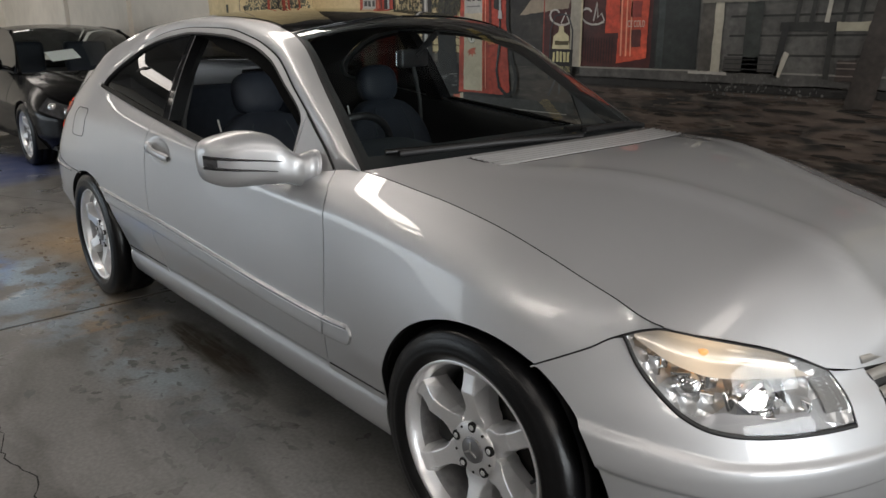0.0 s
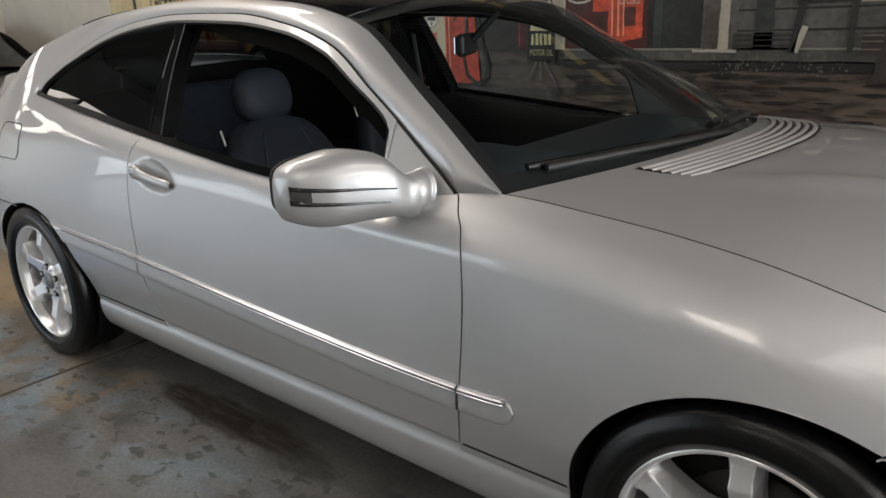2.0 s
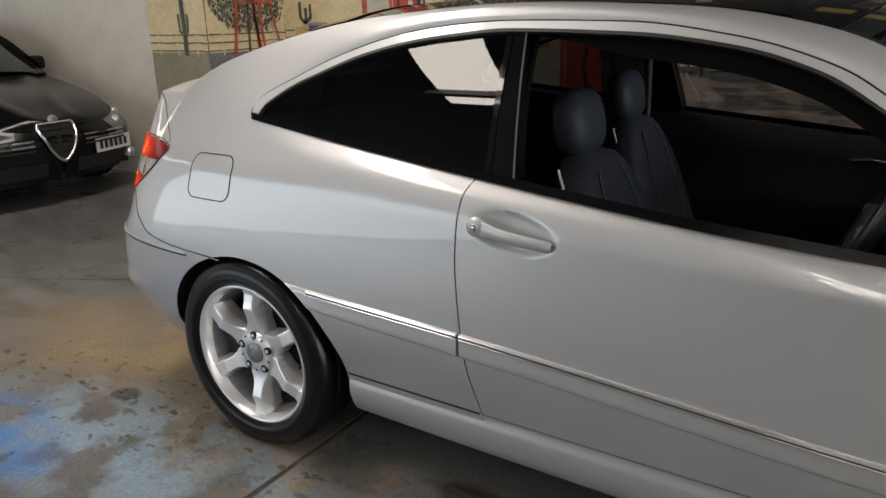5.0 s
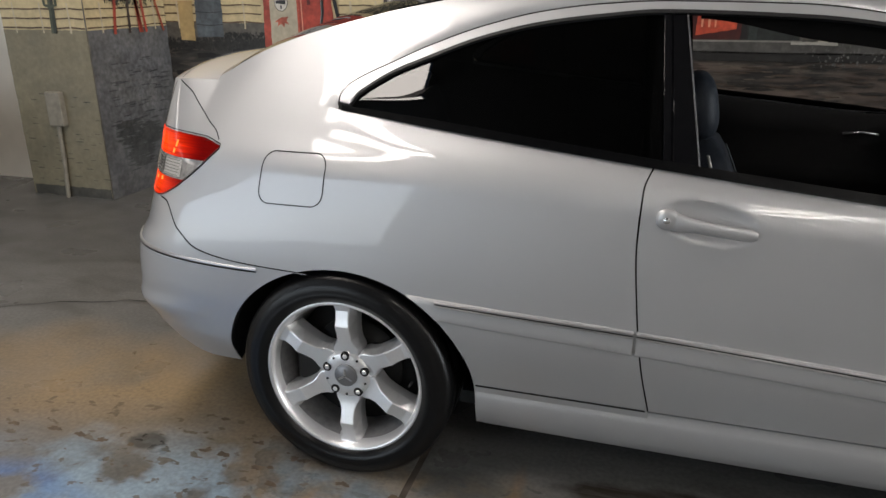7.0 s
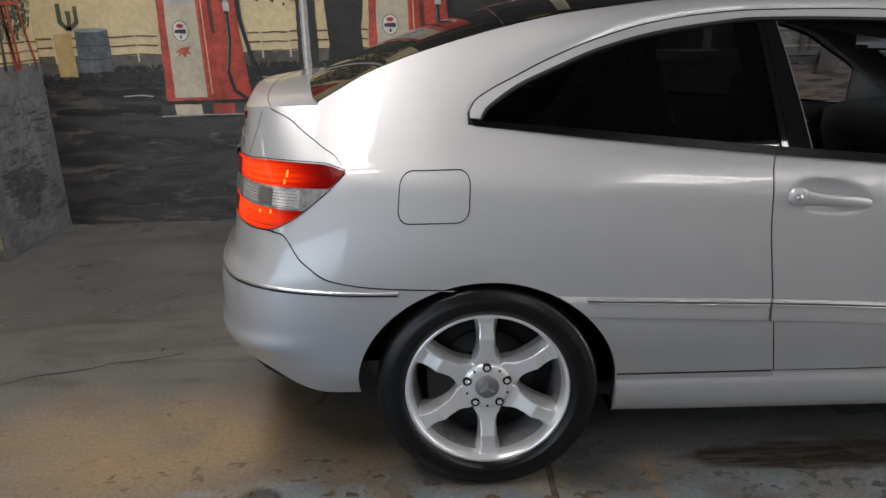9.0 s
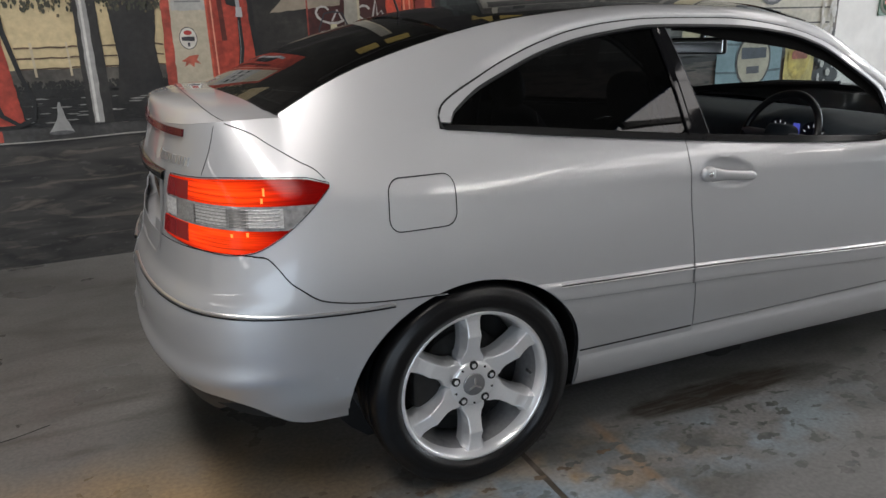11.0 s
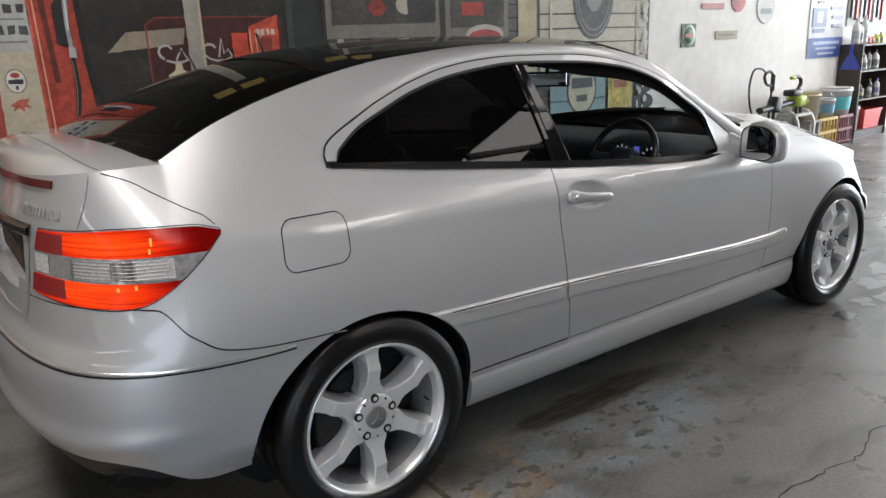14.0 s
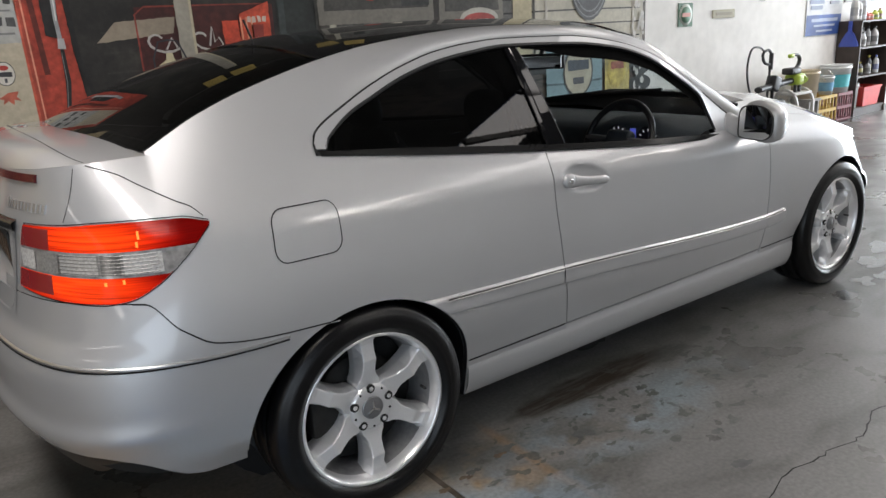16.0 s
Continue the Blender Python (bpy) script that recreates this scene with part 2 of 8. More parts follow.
def tube(name, pts, radius, material, parent=None, label="", res=3):
    c = bpy.data.curves.new(name, "CURVE")
    c.dimensions, c.bevel_depth, c.bevel_resolution, c.use_fill_caps = "3D", radius, res, True
    if len(pts) > 4:
        q = [Vector(p) for p in pts]
        q = [q[0]] + q + [q[-1]]
        pts = []
        for k in range(1, len(q) - 2):
            for t in (0, 0.25, 0.5, 0.75):
                pts.append(tuple(0.5 * (2 * q[k] + (q[k + 1] - q[k - 1]) * t + (2 * q[k - 1] - 5 * q[k] + 4 * q[k + 1] - q[k + 2]) * t * t + (3 * q[k] - q[k - 1] - 3 * q[k + 1] + q[k + 2]) * t ** 3)))
        pts.append(tuple(q[-1]))
    s = c.splines.new("POLY")
    s.points.add(len(pts) - 1)
    for q, p in zip(s.points, pts):
        q.co = (*p, 1)
    tmp = bpy.data.objects.new(name, c)
    me = bpy.data.meshes.new_from_object(tmp)
    bpy.data.objects.remove(tmp)
    bpy.data.curves.remove(c)
    me.name = name
    me.materials.clear()
    me.materials.append(material)
    me.shade_smooth()
    o = new(name, me)
    if parent is not None:
        o.parent = parent
    if label:
        o["label"] = label
    return o


def thing(name, label, category, group="", at=(0, 0, 0)):
    o = new(name)
    o.location = at
    o.empty_display_size = 0.1
    return tagged(o, label, category, group)


def cv(*pts):
    """A smooth curve through (t, value) pairs, level beyond its ends."""
    xs, ys = [p[0] for p in pts], [p[1] for p in pts]
    n = len(xs)
    d = [(ys[i + 1] - ys[i]) / (xs[i + 1] - xs[i]) for i in range(n - 1)]
    t = [d[0]] + [0.0 if d[i - 1] * d[i] <= 0 else 2 * d[i - 1] * d[i] / (d[i - 1] + d[i]) for i in range(1, n - 1)] + [d[-1]]

    def f(x):
        if x <= xs[0]:
            return ys[0]
        if x >= xs[-1]:
            return ys[-1]
        i = max(k for k in range(n - 1) if xs[k] <= x)
        h = xs[i + 1] - xs[i]
        s = (x - xs[i]) / h
        return (ys[i] * (1 + 2 * s) + h * t[i] * s) * (1 - s) ** 2 + (ys[i + 1] * (3 - 2 * s) + h * t[i + 1] * (s - 1)) * s * s

    return f


def smooth01(t):
    t = min(1, max(0, t))
    return t * t * (3 - 2 * t)


def lerp(a, b, t):
    return a + (b - a) * t


# ---- the silver coupe: rear axle at x = 0, nose towards +x, centre plane y = 0 ----
ZB = cv((-0.94, 1.078), (-0.86, 1.09), (-0.75, 1.101), (-0.6, 1.104), (-0.45, 1.10), (-0.03, 1.05), (0.35, 1.005), (0.8, 0.955), (1.15, 0.92), (1.6, 0.885), (1.9, 0.89), (2.127, 0.912), (2.4, 0.893), (2.69, 0.86), (2.9, 0.818), (3.1, 0.767), (3.232, 0.733), (3.322, 0.717), (3.385, 0.691), (3.423, 0.657), (3.45, 0.622), (3.51, 0.60))


def GW(x, z):
    """Half width of the greenhouse side at a height, melting into the rear shoulder."""
    w = GLASSHOUSE(x, z)
    if -0.2 < x < 0.4:
        xn = x * 0.94 / 0.776 if x < 0 else x
        w += (1 - smooth01((x + 0.05) / 0.45)) * min(0.0, shoulder(xn, z) - w)
    return w


def GLASSHOUSE(x, z):
    return 0.775 - 0.54 * (z - 0.957) - 0.09 * smooth01((x - 1.25) / 0.9) + 0.012 * math.sin(math.pi * min(1, max(0, (z - 0.95) / 0.38)))



def shoulder(xn, z):
    """Rear shoulder: an almost straight slope from the flank up to the edge of the rear screen."""
    u = -xn / 0.94
    e = max(0.22, round_off(u))
    x = tail_x(xn, 1.1)
    r, rz = (RYX(x) / e, RZX(x)) if x > -0.455 else (lerp(0.637, 0.69, smooth01((-x - 0.455) / 0.30)), 1.113)
    z4, w4 = ZF[4](xn), WF[4](xn)
    t = (z - z4) / (rz - z4)
    return (1 - t) ** 2 * w4 + 2 * t * (1 - t) * ((w4 + r) / 2 + 0.022) + t * t * r


WFRONT = cv((2.127, 0.711), (2.5, 0.713), (2.8, 0.717), (2.9, 0.723), (3.0, 0.736), (3.1, 0.758), (3.232, 0.825), (3.35, 0.86), (3.51, 0.87))


def WB(x):
    if x < -0.03:
        return shoulder(x, ZB(x))
    if x < 0.3:
        return lerp(shoulder(x, ZB(x)), GW(x, ZB(x)), smooth01((x + 0.03) / 0.33))
    return WFRONT(x) if x > 2.127 else GW(x, ZB(x))


ZF = [
    cv((-0.94, 0.405), (-0.85, 0.37), (-0.72, 0.315), (-0.56, 0.287), (-0.38, 0.285), (0.0, 0.27), (0.38, 0.205), (1.3, 0.195), (2.34, 0.18), (2.7, 0.2), (3.1, 0.19), (3.51, 0.21)),
    cv((-0.94, 0.47), (-0.72, 0.43), (-0.38, 0.38), (0.38, 0.335), (2.34, 0.325), (2.8, 0.34), (3.51, 0.33)),
    cv((-0.94, 0.55), (-0.3, 0.55), (0.28, 0.523), (0.8, 0.50), (2.1, 0.43), (2.7, 0.45), (3.51, 0.45)),
    cv((-0.94, 0.655), (-0.7, 0.655), (-0.24, 0.63), (0.27, 0.592), (0.79, 0.565), (2.1, 0.487), (2.7, 0.56), (3.1, 0.53), (3.51, 0.50)),
    cv((-0.94, 0.86), (-0.4, 0.89), (0.2, 0.875), (0.8, 0.85), (1.5, 0.815), (2.1, 0.79), (2.7, 0.74), (3.1, 0.655), (3.51, 0.56)),
]
WF = [
    cv((-0.94, 0.80), (-0.38, 0.80), (0.38, 0.80), (2.34, 0.795), (3.0, 0.80), (3.51, 0.80)),
    cv((-0.94, 0.845), (-0.38, 0.85), (0.38, 0.830), (2.34, 0.822), (2.8, 0.85), (3.51, 0.84)),
    cv((-0.94, 0.875), (-0.3, 0.876), (0.0, 0.876), (0.8, 0.861), (2.1, 0.838), (2.7, 0.866), (3.1, 0.86), (3.51, 0.86)),
    cv((-0.94, 0.88), (-0.24, 0.879), (0.1, 0.875), (0.8, 0.862), (2.1, 0.84), (2.7, 0.868), (3.1, 0.85), (3.51, 0.84)),
    cv((-0.94, 0.82), (-0.4, 0.822), (-0.1, 0.836), (0.8, 0.840), (2.1, 0.828), (2.7, 0.836), (3.1, 0.825), (3.51, 0.82)),
]
XR = cv((0.2, -0.84), (0.3, -0.885), (0.45, -0.92), (0.61, -0.92), (0.655, -0.905), (0.70, -0.87), (0.8, -0.85), (0.95, -0.82), (1.04, -0.79), (1.1, -0.775))
XF = cv((0.2, 3.44), (0.3, 3.49), (0.45, 3.51), (0.55, 3.47), (0.62, 3.42), (0.75, 3.37), (0.9, 3.35))
XT = cv((0.2, -0.80), (0.3, -0.84), (0.45, -0.868), (0.58, -0.87), (0.645, -0.853), (0.70, -0.825), (0.8, -0.805), (0.95, -0.785), (1.04, -0.76), (1.1, -0.75))
CORNER = cv((0.3, 7.0), (0.45, 7.0), (0.645, 6.0), (0.88, 5.3), (1.04, 6.8), (1.1, 7.6))
SECTIONS = {}


def tail_x(xn, z):
    """Length coordinate behind the rear axle: true to scale at the wheel, drawn in towards the tail."""
    u = -xn / 0.94
    return xn * XR(z) / -0.94 + (XT(z) - XR(z)) * max(0.0, (u - 0.45) / 0.55) ** 2


def round_off(u):
    """How far the plan of the tail draws in at a share u of its length."""
    return max(0.0, 1 - max(0.0, u) ** 7.6) ** 0.5


def section(x):
    key = round(x, 4)
    if key not in SECTIONS:
        zs, ws = [f(x) for f in ZF], [f(x) for f in WF]
        zt, wt = ZB(x), WB(x)
        zs += [zs[4] + 0.62 * (zt - zs[4]), zt]
        k = lerp(0.56, 0.40, smooth01((x + 0.03) / 0.5))
        plain = ws[4] + k * (wt - ws[4])
        ws += [lerp(shoulder(x, zs[5]), plain, smooth01((x + 0.03) / 0.33)) if x < 0.3 else plain, wt]
        SECTIONS[key] = cv(*zip(zs, ws)), zs
    return SECTIONS[key]


def corner(xn, z):
    """How square the tail is in plan: roundest at the lamps, squarer at the bumper and up at the spoiler lip."""
    return CORNER(z)


def flank(xn, z, out=0.0):
    """Place on the painted side of the body, x and half width."""
    w = section(xn)[0](z) + out
    if xn < 0:
        u = -xn / 0.94
        return tail_x(xn, z) - out * u ** 3, w * max(0.0, 1 - u ** corner(xn, z)) ** 0.5
    if xn > 2.5:
        u = (xn - 2.5) / 1.01
        return 2.5 + (xn - 2.5) * (XF(z) - 2.5) / 1.01 + out * u ** 3, w * max(0.0, 1 - u ** 4) ** 0.5
    return xn, w


def flank_patch(side, cols, rows, xfun, zfun, out=0.0, by_place=False):
    """Grid over the flank: xfun(s, z) and zfun(xn, f), or plain numbers."""
    P = []
    for i in range(cols + 1):
        s = i / cols
        line = []
        for j in range(rows + 1):
            f = j / rows
            xn = xfun(s, 0.6)
            for _ in range(2):
                z = zfun(xn, f)
                xn = xfun(s, z)
            o = (out(xn, z) if by_place else out(s, f)) if callable(out) else out
            x, w = flank(xn, z, o)
            line.append((x, side * w, z))
        P.append(line)
    return np.array(P)


ARCHES = ((0.0, 0.31, 0.372, 0.337), (2.74, 0.31, 0.368, 0.348))


def cut_arches(P):
    """Faces of a flank grid without the wheel openings, with their edges laid on the arch."""
    n, m = P.shape[:2]
    V = P.reshape(-1, 3).copy()
    faces = grid_faces(n, m)
    for cx, cz, a, b in ARCHES:
        dx, dz = (V[:, 0] - cx) / a, np.maximum(V[:, 2] - cz, 0) / b
        r = np.hypot(dx, dz)
        inside = r < 1
        faces = [f for f in faces if not all(inside[list(f)])]
        for k in sorted({k for f in faces for k in f if inside[k]}):
            q = max(r[k], 1e-4)
            V[k, 0] = cx + a * dx[k] / q
            if V[k, 2] > cz:
                V[k, 2] = cz + b * dz[k] / q
    # keep the one connected sheet
    root = list(range(len(V)))

    def find(k):
        while root[k] != k:
            root[k] = root[root[k]]
            k = root[k]
        return k

    for f in faces:
        for k in f[1:]:
            root[find(k)] = find(f[0])
    sizes = {}
    for f in faces:
        sizes[find(f[0])] = sizes.get(find(f[0]), 0) + 1
    best = max(sizes, key=sizes.get)
    faces = [f for f in faces if find(f[0]) == best]
    used = sorted({k for f in faces for k in f})
    where = {k: i for i, k in enumerate(used)}
    return V[used], [tuple(where[k] for k in f) for f in faces]


GAPR = cv((0.18, 0.86), (0.338, 0.828), (0.473, 0.80), (0.636, 0.777), (0.79, 0.764), (0.91, 0.768), (0.965, 0.79))
GAPF = cv((0.18, 2.05), (0.314, 2.078), (0.5, 2.098), (0.686, 2.107), (0.79, 2.102), (0.843, 2.082), (0.885, 2.040), (0.905, 2.013), (0.95, 1.98))
RLINE = cv((-0.94, 0.772), (-0.85, 0.782), (-0.72, 0.79), (-0.62, 0.785), (-0.54, 0.715), (-0.44, 0.665), (-0.3, 0.642), (-0.1, 0.63))
FLINE = cv((2.93, 0.607), (3.0, 0.638), (3.08, 0.673), (3.15, 0.704), (3.175, 0.652), (3.2, 0.609), (3.233, 0.563), (3.277, 0.537), (3.316, 0.528), (3.376, 0.523), (3.44, 0.521), (3.51, 0.52))
WTOP = cv((0.0, 1.062), (0.004, 1.078), (0.033, 1.102), (0.108, 1.147), (0.184, 1.178), (0.334, 1.233), (0.483, 1.268), (0.629, 1.287), (0.77, 1.298), (1.1, 1.288), (1.33, 1.26), (1.5, 1.211), (1.65, 1.125), (1.75, 1.062), (1.778, 1.036), (1.795, 0.985), (1.80, 0.90), (1.802, 0.872))
WBOT = cv((-0.035, 1.06), (0.35, 1.013), (0.8, 0.963), (1.15, 0.929), (1.6, 0.89), (1.8, 0.87))
DGAP = cv((-0.034, 1.080), (-0.023, 1.103), (0.006, 1.125), (0.105, 1.172), (0.19, 1.210), (0.333, 1.261), (0.482, 1.297), (0.629, 1.315), (0.77, 1.322), (1.08, 1.316), (1.33, 1.283), (1.53, 1.224), (1.70, 1.118), (1.8, 1.052), (1.88, 0.995), (1.95, 0.947), (1.99, 0.919), (2.013, 0.903))
RX, RY, RZ = ((cv(*((k, v) for k, v in enumerate(a)))) for a in ((2.127, 1.83, 1.533, 1.2, 0.77, 0.3, -0.1, -0.30, -0.455), (0.708, 0.622, 0.548, 0.525, 0.522, 0.545, 0.59, 0.617, 0.631), (0.914, 1.11, 1.288, 1.348, 1.366, 1.335, 1.255, 1.19, 1.112)))
CX, CZ = ((cv(*((k, v) for k, v in enumerate(a)))) for a in ((2.40, 2.0, 1.62, 1.2, 0.77, 0.3, -0.15, -0.37, -0.57), (0.962, 1.175, 1.352, 1.397, 1.405, 1.385, 1.302, 1.225, 1.142)))
RYX = cv(*sorted((RX(k / 4), RY(k / 4)) for k in range(33)))
RZX = cv(*sorted((RX(k / 4), RZ(k / 4)) for k in range(33)))


def canopy(p, q, out=0.0):
    """The top of the greenhouse: p from the cowl (0) to the foot of the rear screen (8), q from centre (0) to rail (1)."""
    b = 1 - abs(q) ** 2.3
    return lerp(RX(p), CX(p), b), RY(p) * q, lerp(RZ(p), CZ(p), b) + out


def canopy_patch(p0, p1, q0, q1, n, m, out=0.0):
    return np.array([[canopy(lerp(p0, p1, i / n), lerp(q0, q1, j / m), out) for j in range(m + 1)] for i in range(n + 1)])


def side_strip(side, x0, x1, low, high, n, m=1, out=0.0):
    P = []
    for i in range(n + 1):
        x = lerp(x0, x1, i / n)
        P.append([(x, side * (GW(x, z) + out), z) for z in (lerp(low(x), high(x), j / m) for j in range(m + 1))])
    return np.array(P)


def ribbon(name, pts, width, out, material, parent, side=-1, label=""):
    """A thin raised strip laid along (xn, z) places on the flank."""
    P = []
    for k, (x, z) in enumerate(pts):
        a, b = pts[max(0, k - 1)], pts[min(len(pts) - 1, k + 1)]
        dx, dz = b[0] - a[0], b[1] - a[1]
        l = math.hypot(dx, dz) or 1
        nx, nz = -dz / l * width / 2, dx / l * width / 2
        row = []
        for sx, o in ((-1, -0.002), (-0.8, out), (0.8, out), (1, -0.002)):
            fx, fw = flank(x + nx * sx, z + nz * sx, o)
            row.append((fx, side * fw, z + nz * sx))
        P.append(row)
    return grid_ob(name, P, material, parent, label)


def glass_ribbon(name, pts, width, out, material, parent, side):
    """A thin strip along (x, z) places on the side of the greenhouse."""
    P = []
    for k, (x, z) in enumerate(pts):
        a, b = pts[max(0, k - 1)], pts[min(len(pts) - 1, k + 1)]
        dx, dz = b[0] - a[0], b[1] - a[1]
        l = math.hypot(dx, dz) or 1
        row = []
        for sx in (-0.5, 0.5):
            xx, zz = x - dz / l * width * sx, z + dx / l * width * sx
            row.append((xx, side * (GW(xx, zz) + out), zz))
        P.append(row)
    return grid_ob(name, P, material, parent)


def dense(loop, step=0.008):
    pts = []
    for (x0, z0), (x1, z1) in zip(loop, loop[1:]):
        n = max(1, int(math.hypot(x1 - x0, z1 - z0) / step))
        pts += [(lerp(x0, x1, k / n), lerp(z0, z1, k / n)) for k in range(n)]
    return pts + [loop[-1]]


def wheel(car, x, y, side, turn, tag):
    """Seventeen inch alloy with six flared spokes. side: -1 for the outer face towards -y."""
    w = thing_part("wheel", car)
    w.location = (x, y, 0.317)
    o = side  # outward
    t = lathe("tyre", [(0.222, 0.10 * -o), (0.25, -0.112 * o), (0.29, -0.112 * o), (0.311, -0.098 * o), (0.317, -0.07 * o), (0.3165, -0.045 * o), (0.310, -0.043 * o), (0.310, -0.037 * o), (0.3165, -0.035 * o), (0.317, 0.0), (0.3165, 0.03 * o), (0.310, 0.032 * o), (0.310, 0.038 * o), (0.3165, 0.04 * o), (0.317, 0.07 * o), (0.312, 0.092 * o), (0.302, 0.103 * o), (0.296, 0.104 * o), (0.292, 0.108 * o), (0.27, 0.113 * o), (0.262, 0.112 * o), (0.258, 0.114 * o), (0.249, 0.108 * o), (0.235, 0.098 * o), (0.229, 0.085 * o)], RUBBER, w, n=96)
    t.name = "tyre"
    rim = lathe("rim", [(0.229, 0.08 * o), (0.236, 0.092 * o), (0.2355, 0.098 * o), (0.229, 0.099 * o), (0.224, 0.094 * o), (0.2195, 0.080 * o), (0.2145, 0.062 * o)], ALLOY, w, n=96)
    # barrel in a darker alloy than the spokes, its shade put into the colour
    lathe("rim_barrel", [(0.2145, 0.062 * o), (0.208, 0.03 * o), (0.198, -0.09 * o), (0.222, -0.10 * o)], mat("shaded_alloy", (0.36, 0.36, 0.365), 0.45, 0.6, 0, 60, 0.15), w, n=64)
    lathe("brake_disc", [(0.03, -0.005 * o), (0.14, -0.005 * o), (0.14, -0.025 * o), (0.03, -0.025 * o)], DARKMETAL, w, n=48)
    cal = bmesh.new()
    box_bm(cal, -0.175, -0.085, -0.035, 0.045, -0.06, 0.07, 0.012)
    part("brake_caliper", cal, DARKMETAL, w)
    # black disc added in place of the shade seen between the spokes
    lathe("hub_back", [(0.0, -0.03 * o), (0.199, -0.03 * o), (0.199, -0.035 * o)], GAP, w, n=32)
    # spokes
    for k in range(6):
        a = radians(turn + 60 * k)
        V, F = [], []
        # stations: radius, half width, crest width, crest depth, edge depth
        st = [(0.040, 0.034, 0.028, 0.056, 0.050), (0.072, 0.0425, 0.037, 0.060, 0.046), (0.082, 0.0405, 0.034, 0.062, 0.045), (0.092, 0.0345, 0.027, 0.065, 0.044), (0.108, 0.0295, 0.0215, 0.071, 0.043), (0.13, 0.0278, 0.0205, 0.080, 0.044), (0.150, 0.0285, 0.0215, 0.088, 0.046), (0.172, 0.0300, 0.0195, 0.082, 0.047), (0.195, 0.034, 0.0205, 0.077, 0.052), (0.209, 0.042, 0.024, 0.078, 0.060), (0.217, 0.050, 0.027, 0.081, 0.070)]
        for r, hw, cw, cd, ed in st:
            r, proud = r * 1.03, 0.012 * max(0, 1 - r / 0.15)
            cd, ed = cd + proud, ed + proud
            for u, dep in ((-hw * 0.95, 0.008), (-hw, ed - 0.004), (-cw, cd), (cw, cd), (hw, ed - 0.004), (hw * 0.95, 0.008)):
                V.append((r * math.cos(a) - u * math.sin(a), o * dep, r * math.sin(a) + u * math.cos(a)))
        for i in range(len(st) - 1):
            for j in range(5):
                F.append((i * 6 + j, i * 6 + j + 1, i * 6 + 6 + j + 1, i * 6 + 6 + j))
        e = (len(st) - 1) * 6
        F.append(tuple(e + j for j in range(6)))
        sp = mesh_ob("spoke", V, F, ALLOY, w, smooth=False)
        bv = sp.modifiers.new("edge", "BEVEL")
        bv.width, bv.segments, bv.limit_method, bv.angle_limit = 0.003, 2, "ANGLE", radians(20)
    lathe("hub", [(a_, b_ + 0.009 * o) for a_, b_ in [(0.0, 0.064 * o), (0.036, 0.064 * o), (0.062, 0.066 * o), (0.070, 0.060 * o), (0.078, 0.03 * o), (0.078, 0.0)]], ALLOY, w, n=48)
    lathe("centre_cap", [(a_, b_ + 0.009 * o) for a_, b_ in [(0.0, 0.072 * o), (0.026, 0.072 * o), (0.030, 0.069 * o), (0.0335, 0.070 * o), (0.0345, 0.064 * o)]], mat("cap_grey", (0.28, 0.28, 0.29), 0.4, 0.8), w, "grey centre cap with a worn emblem", n=40)
    for k in range(3):
        a = radians(90 + 120 * k)
        bm = bmesh.new()
        box_bm(bm, 0, 0.023, -0.002, 0.002, -0.0025, 0.0025, 0, Matrix.Translation((0, 0.0815 * o, 0)) @ Matrix.Rotation(-a, 4, "Y"))
        part("emblem_bar", bm, CHROME, w)
    for k in range(5):
        a = radians(turn - 12 + 72 * k)
        c = (0.060 * math.cos(a), 0, 0.060 * math.sin(a))
        lathe("bolt_hole", [(a_, b_ + 0.009 * o) for a_, b_ in [(0.0, 0.0676 * o), (0.0115, 0.0676 * o), (0.013, 0.0672 * o), (0.0135, 0.06 * o)]], GAP, w, n=20, centre=c)
        lathe("wheel_bolt", [(a_, b_ + 0.009 * o) for a_, b_ in [(0.0, 0.0705 * o), (0.006, 0.0705 * o), (0.0075, 0.069 * o), (0.0075, 0.06 * o)]], ALLOY, w, n=6, centre=c, smooth=False)
    for k in range(5):
        a = radians(turn + 24 + 72 * k)
        lathe("peg_hole", [(0.0, 0.0762 * o), (0.0035, 0.0762 * o), (0.0038, 0.07 * o)], GAP, w, n=12, centre=(0.061 * math.cos(a), 0, 0.061 * math.sin(a)))
    lathe("valve", [(0.0, 0.075 * o), (0.004, 0.075 * o), (0.0045, 0.05 * o)], BLACKPLASTIC, w, n=8, centre=(0.19 * math.cos(radians(turn + 28 + 300)), 0, 0.19 * math.sin(radians(turn + 28 + 300))))
    return w


def rear_face(y, z, out=0.0):
    """Place on the rear end of the body, from the side it is wrapped from."""
    w = section(-0.85)[0](z)
    u = max(0.0, 1 - (y / w) ** 2) ** (1 / corner(-0.85, z))
    return tail_x(-0.94 * u, z) - out, y, z


def arch_z(xn, k):
    """Height of a wheel opening's edge above a place on the flank; 0 outside of it."""
    cx, cz, a, b = ARCHES[k]
    z = 0.5
    if abs((flank(xn, cz)[0] - cx) / a) > 1 + 1e-6:
        return 0.0
    for _ in range(8):
        d = (flank(xn, z)[0] - cx) / a
        z = lerp(z, cz + b * max(0.0, 1 - d * d) ** 0.5, 0.8)
    return z


def flank_x(x, z, lo, hi):
    """The flank's own length coordinate whose place is x at height z."""
    for _ in range(40):
        mid = (lo + hi) / 2
        if flank(mid, z)[0] < x:
            lo = mid
        else:
            hi = mid
    return (lo + hi) / 2


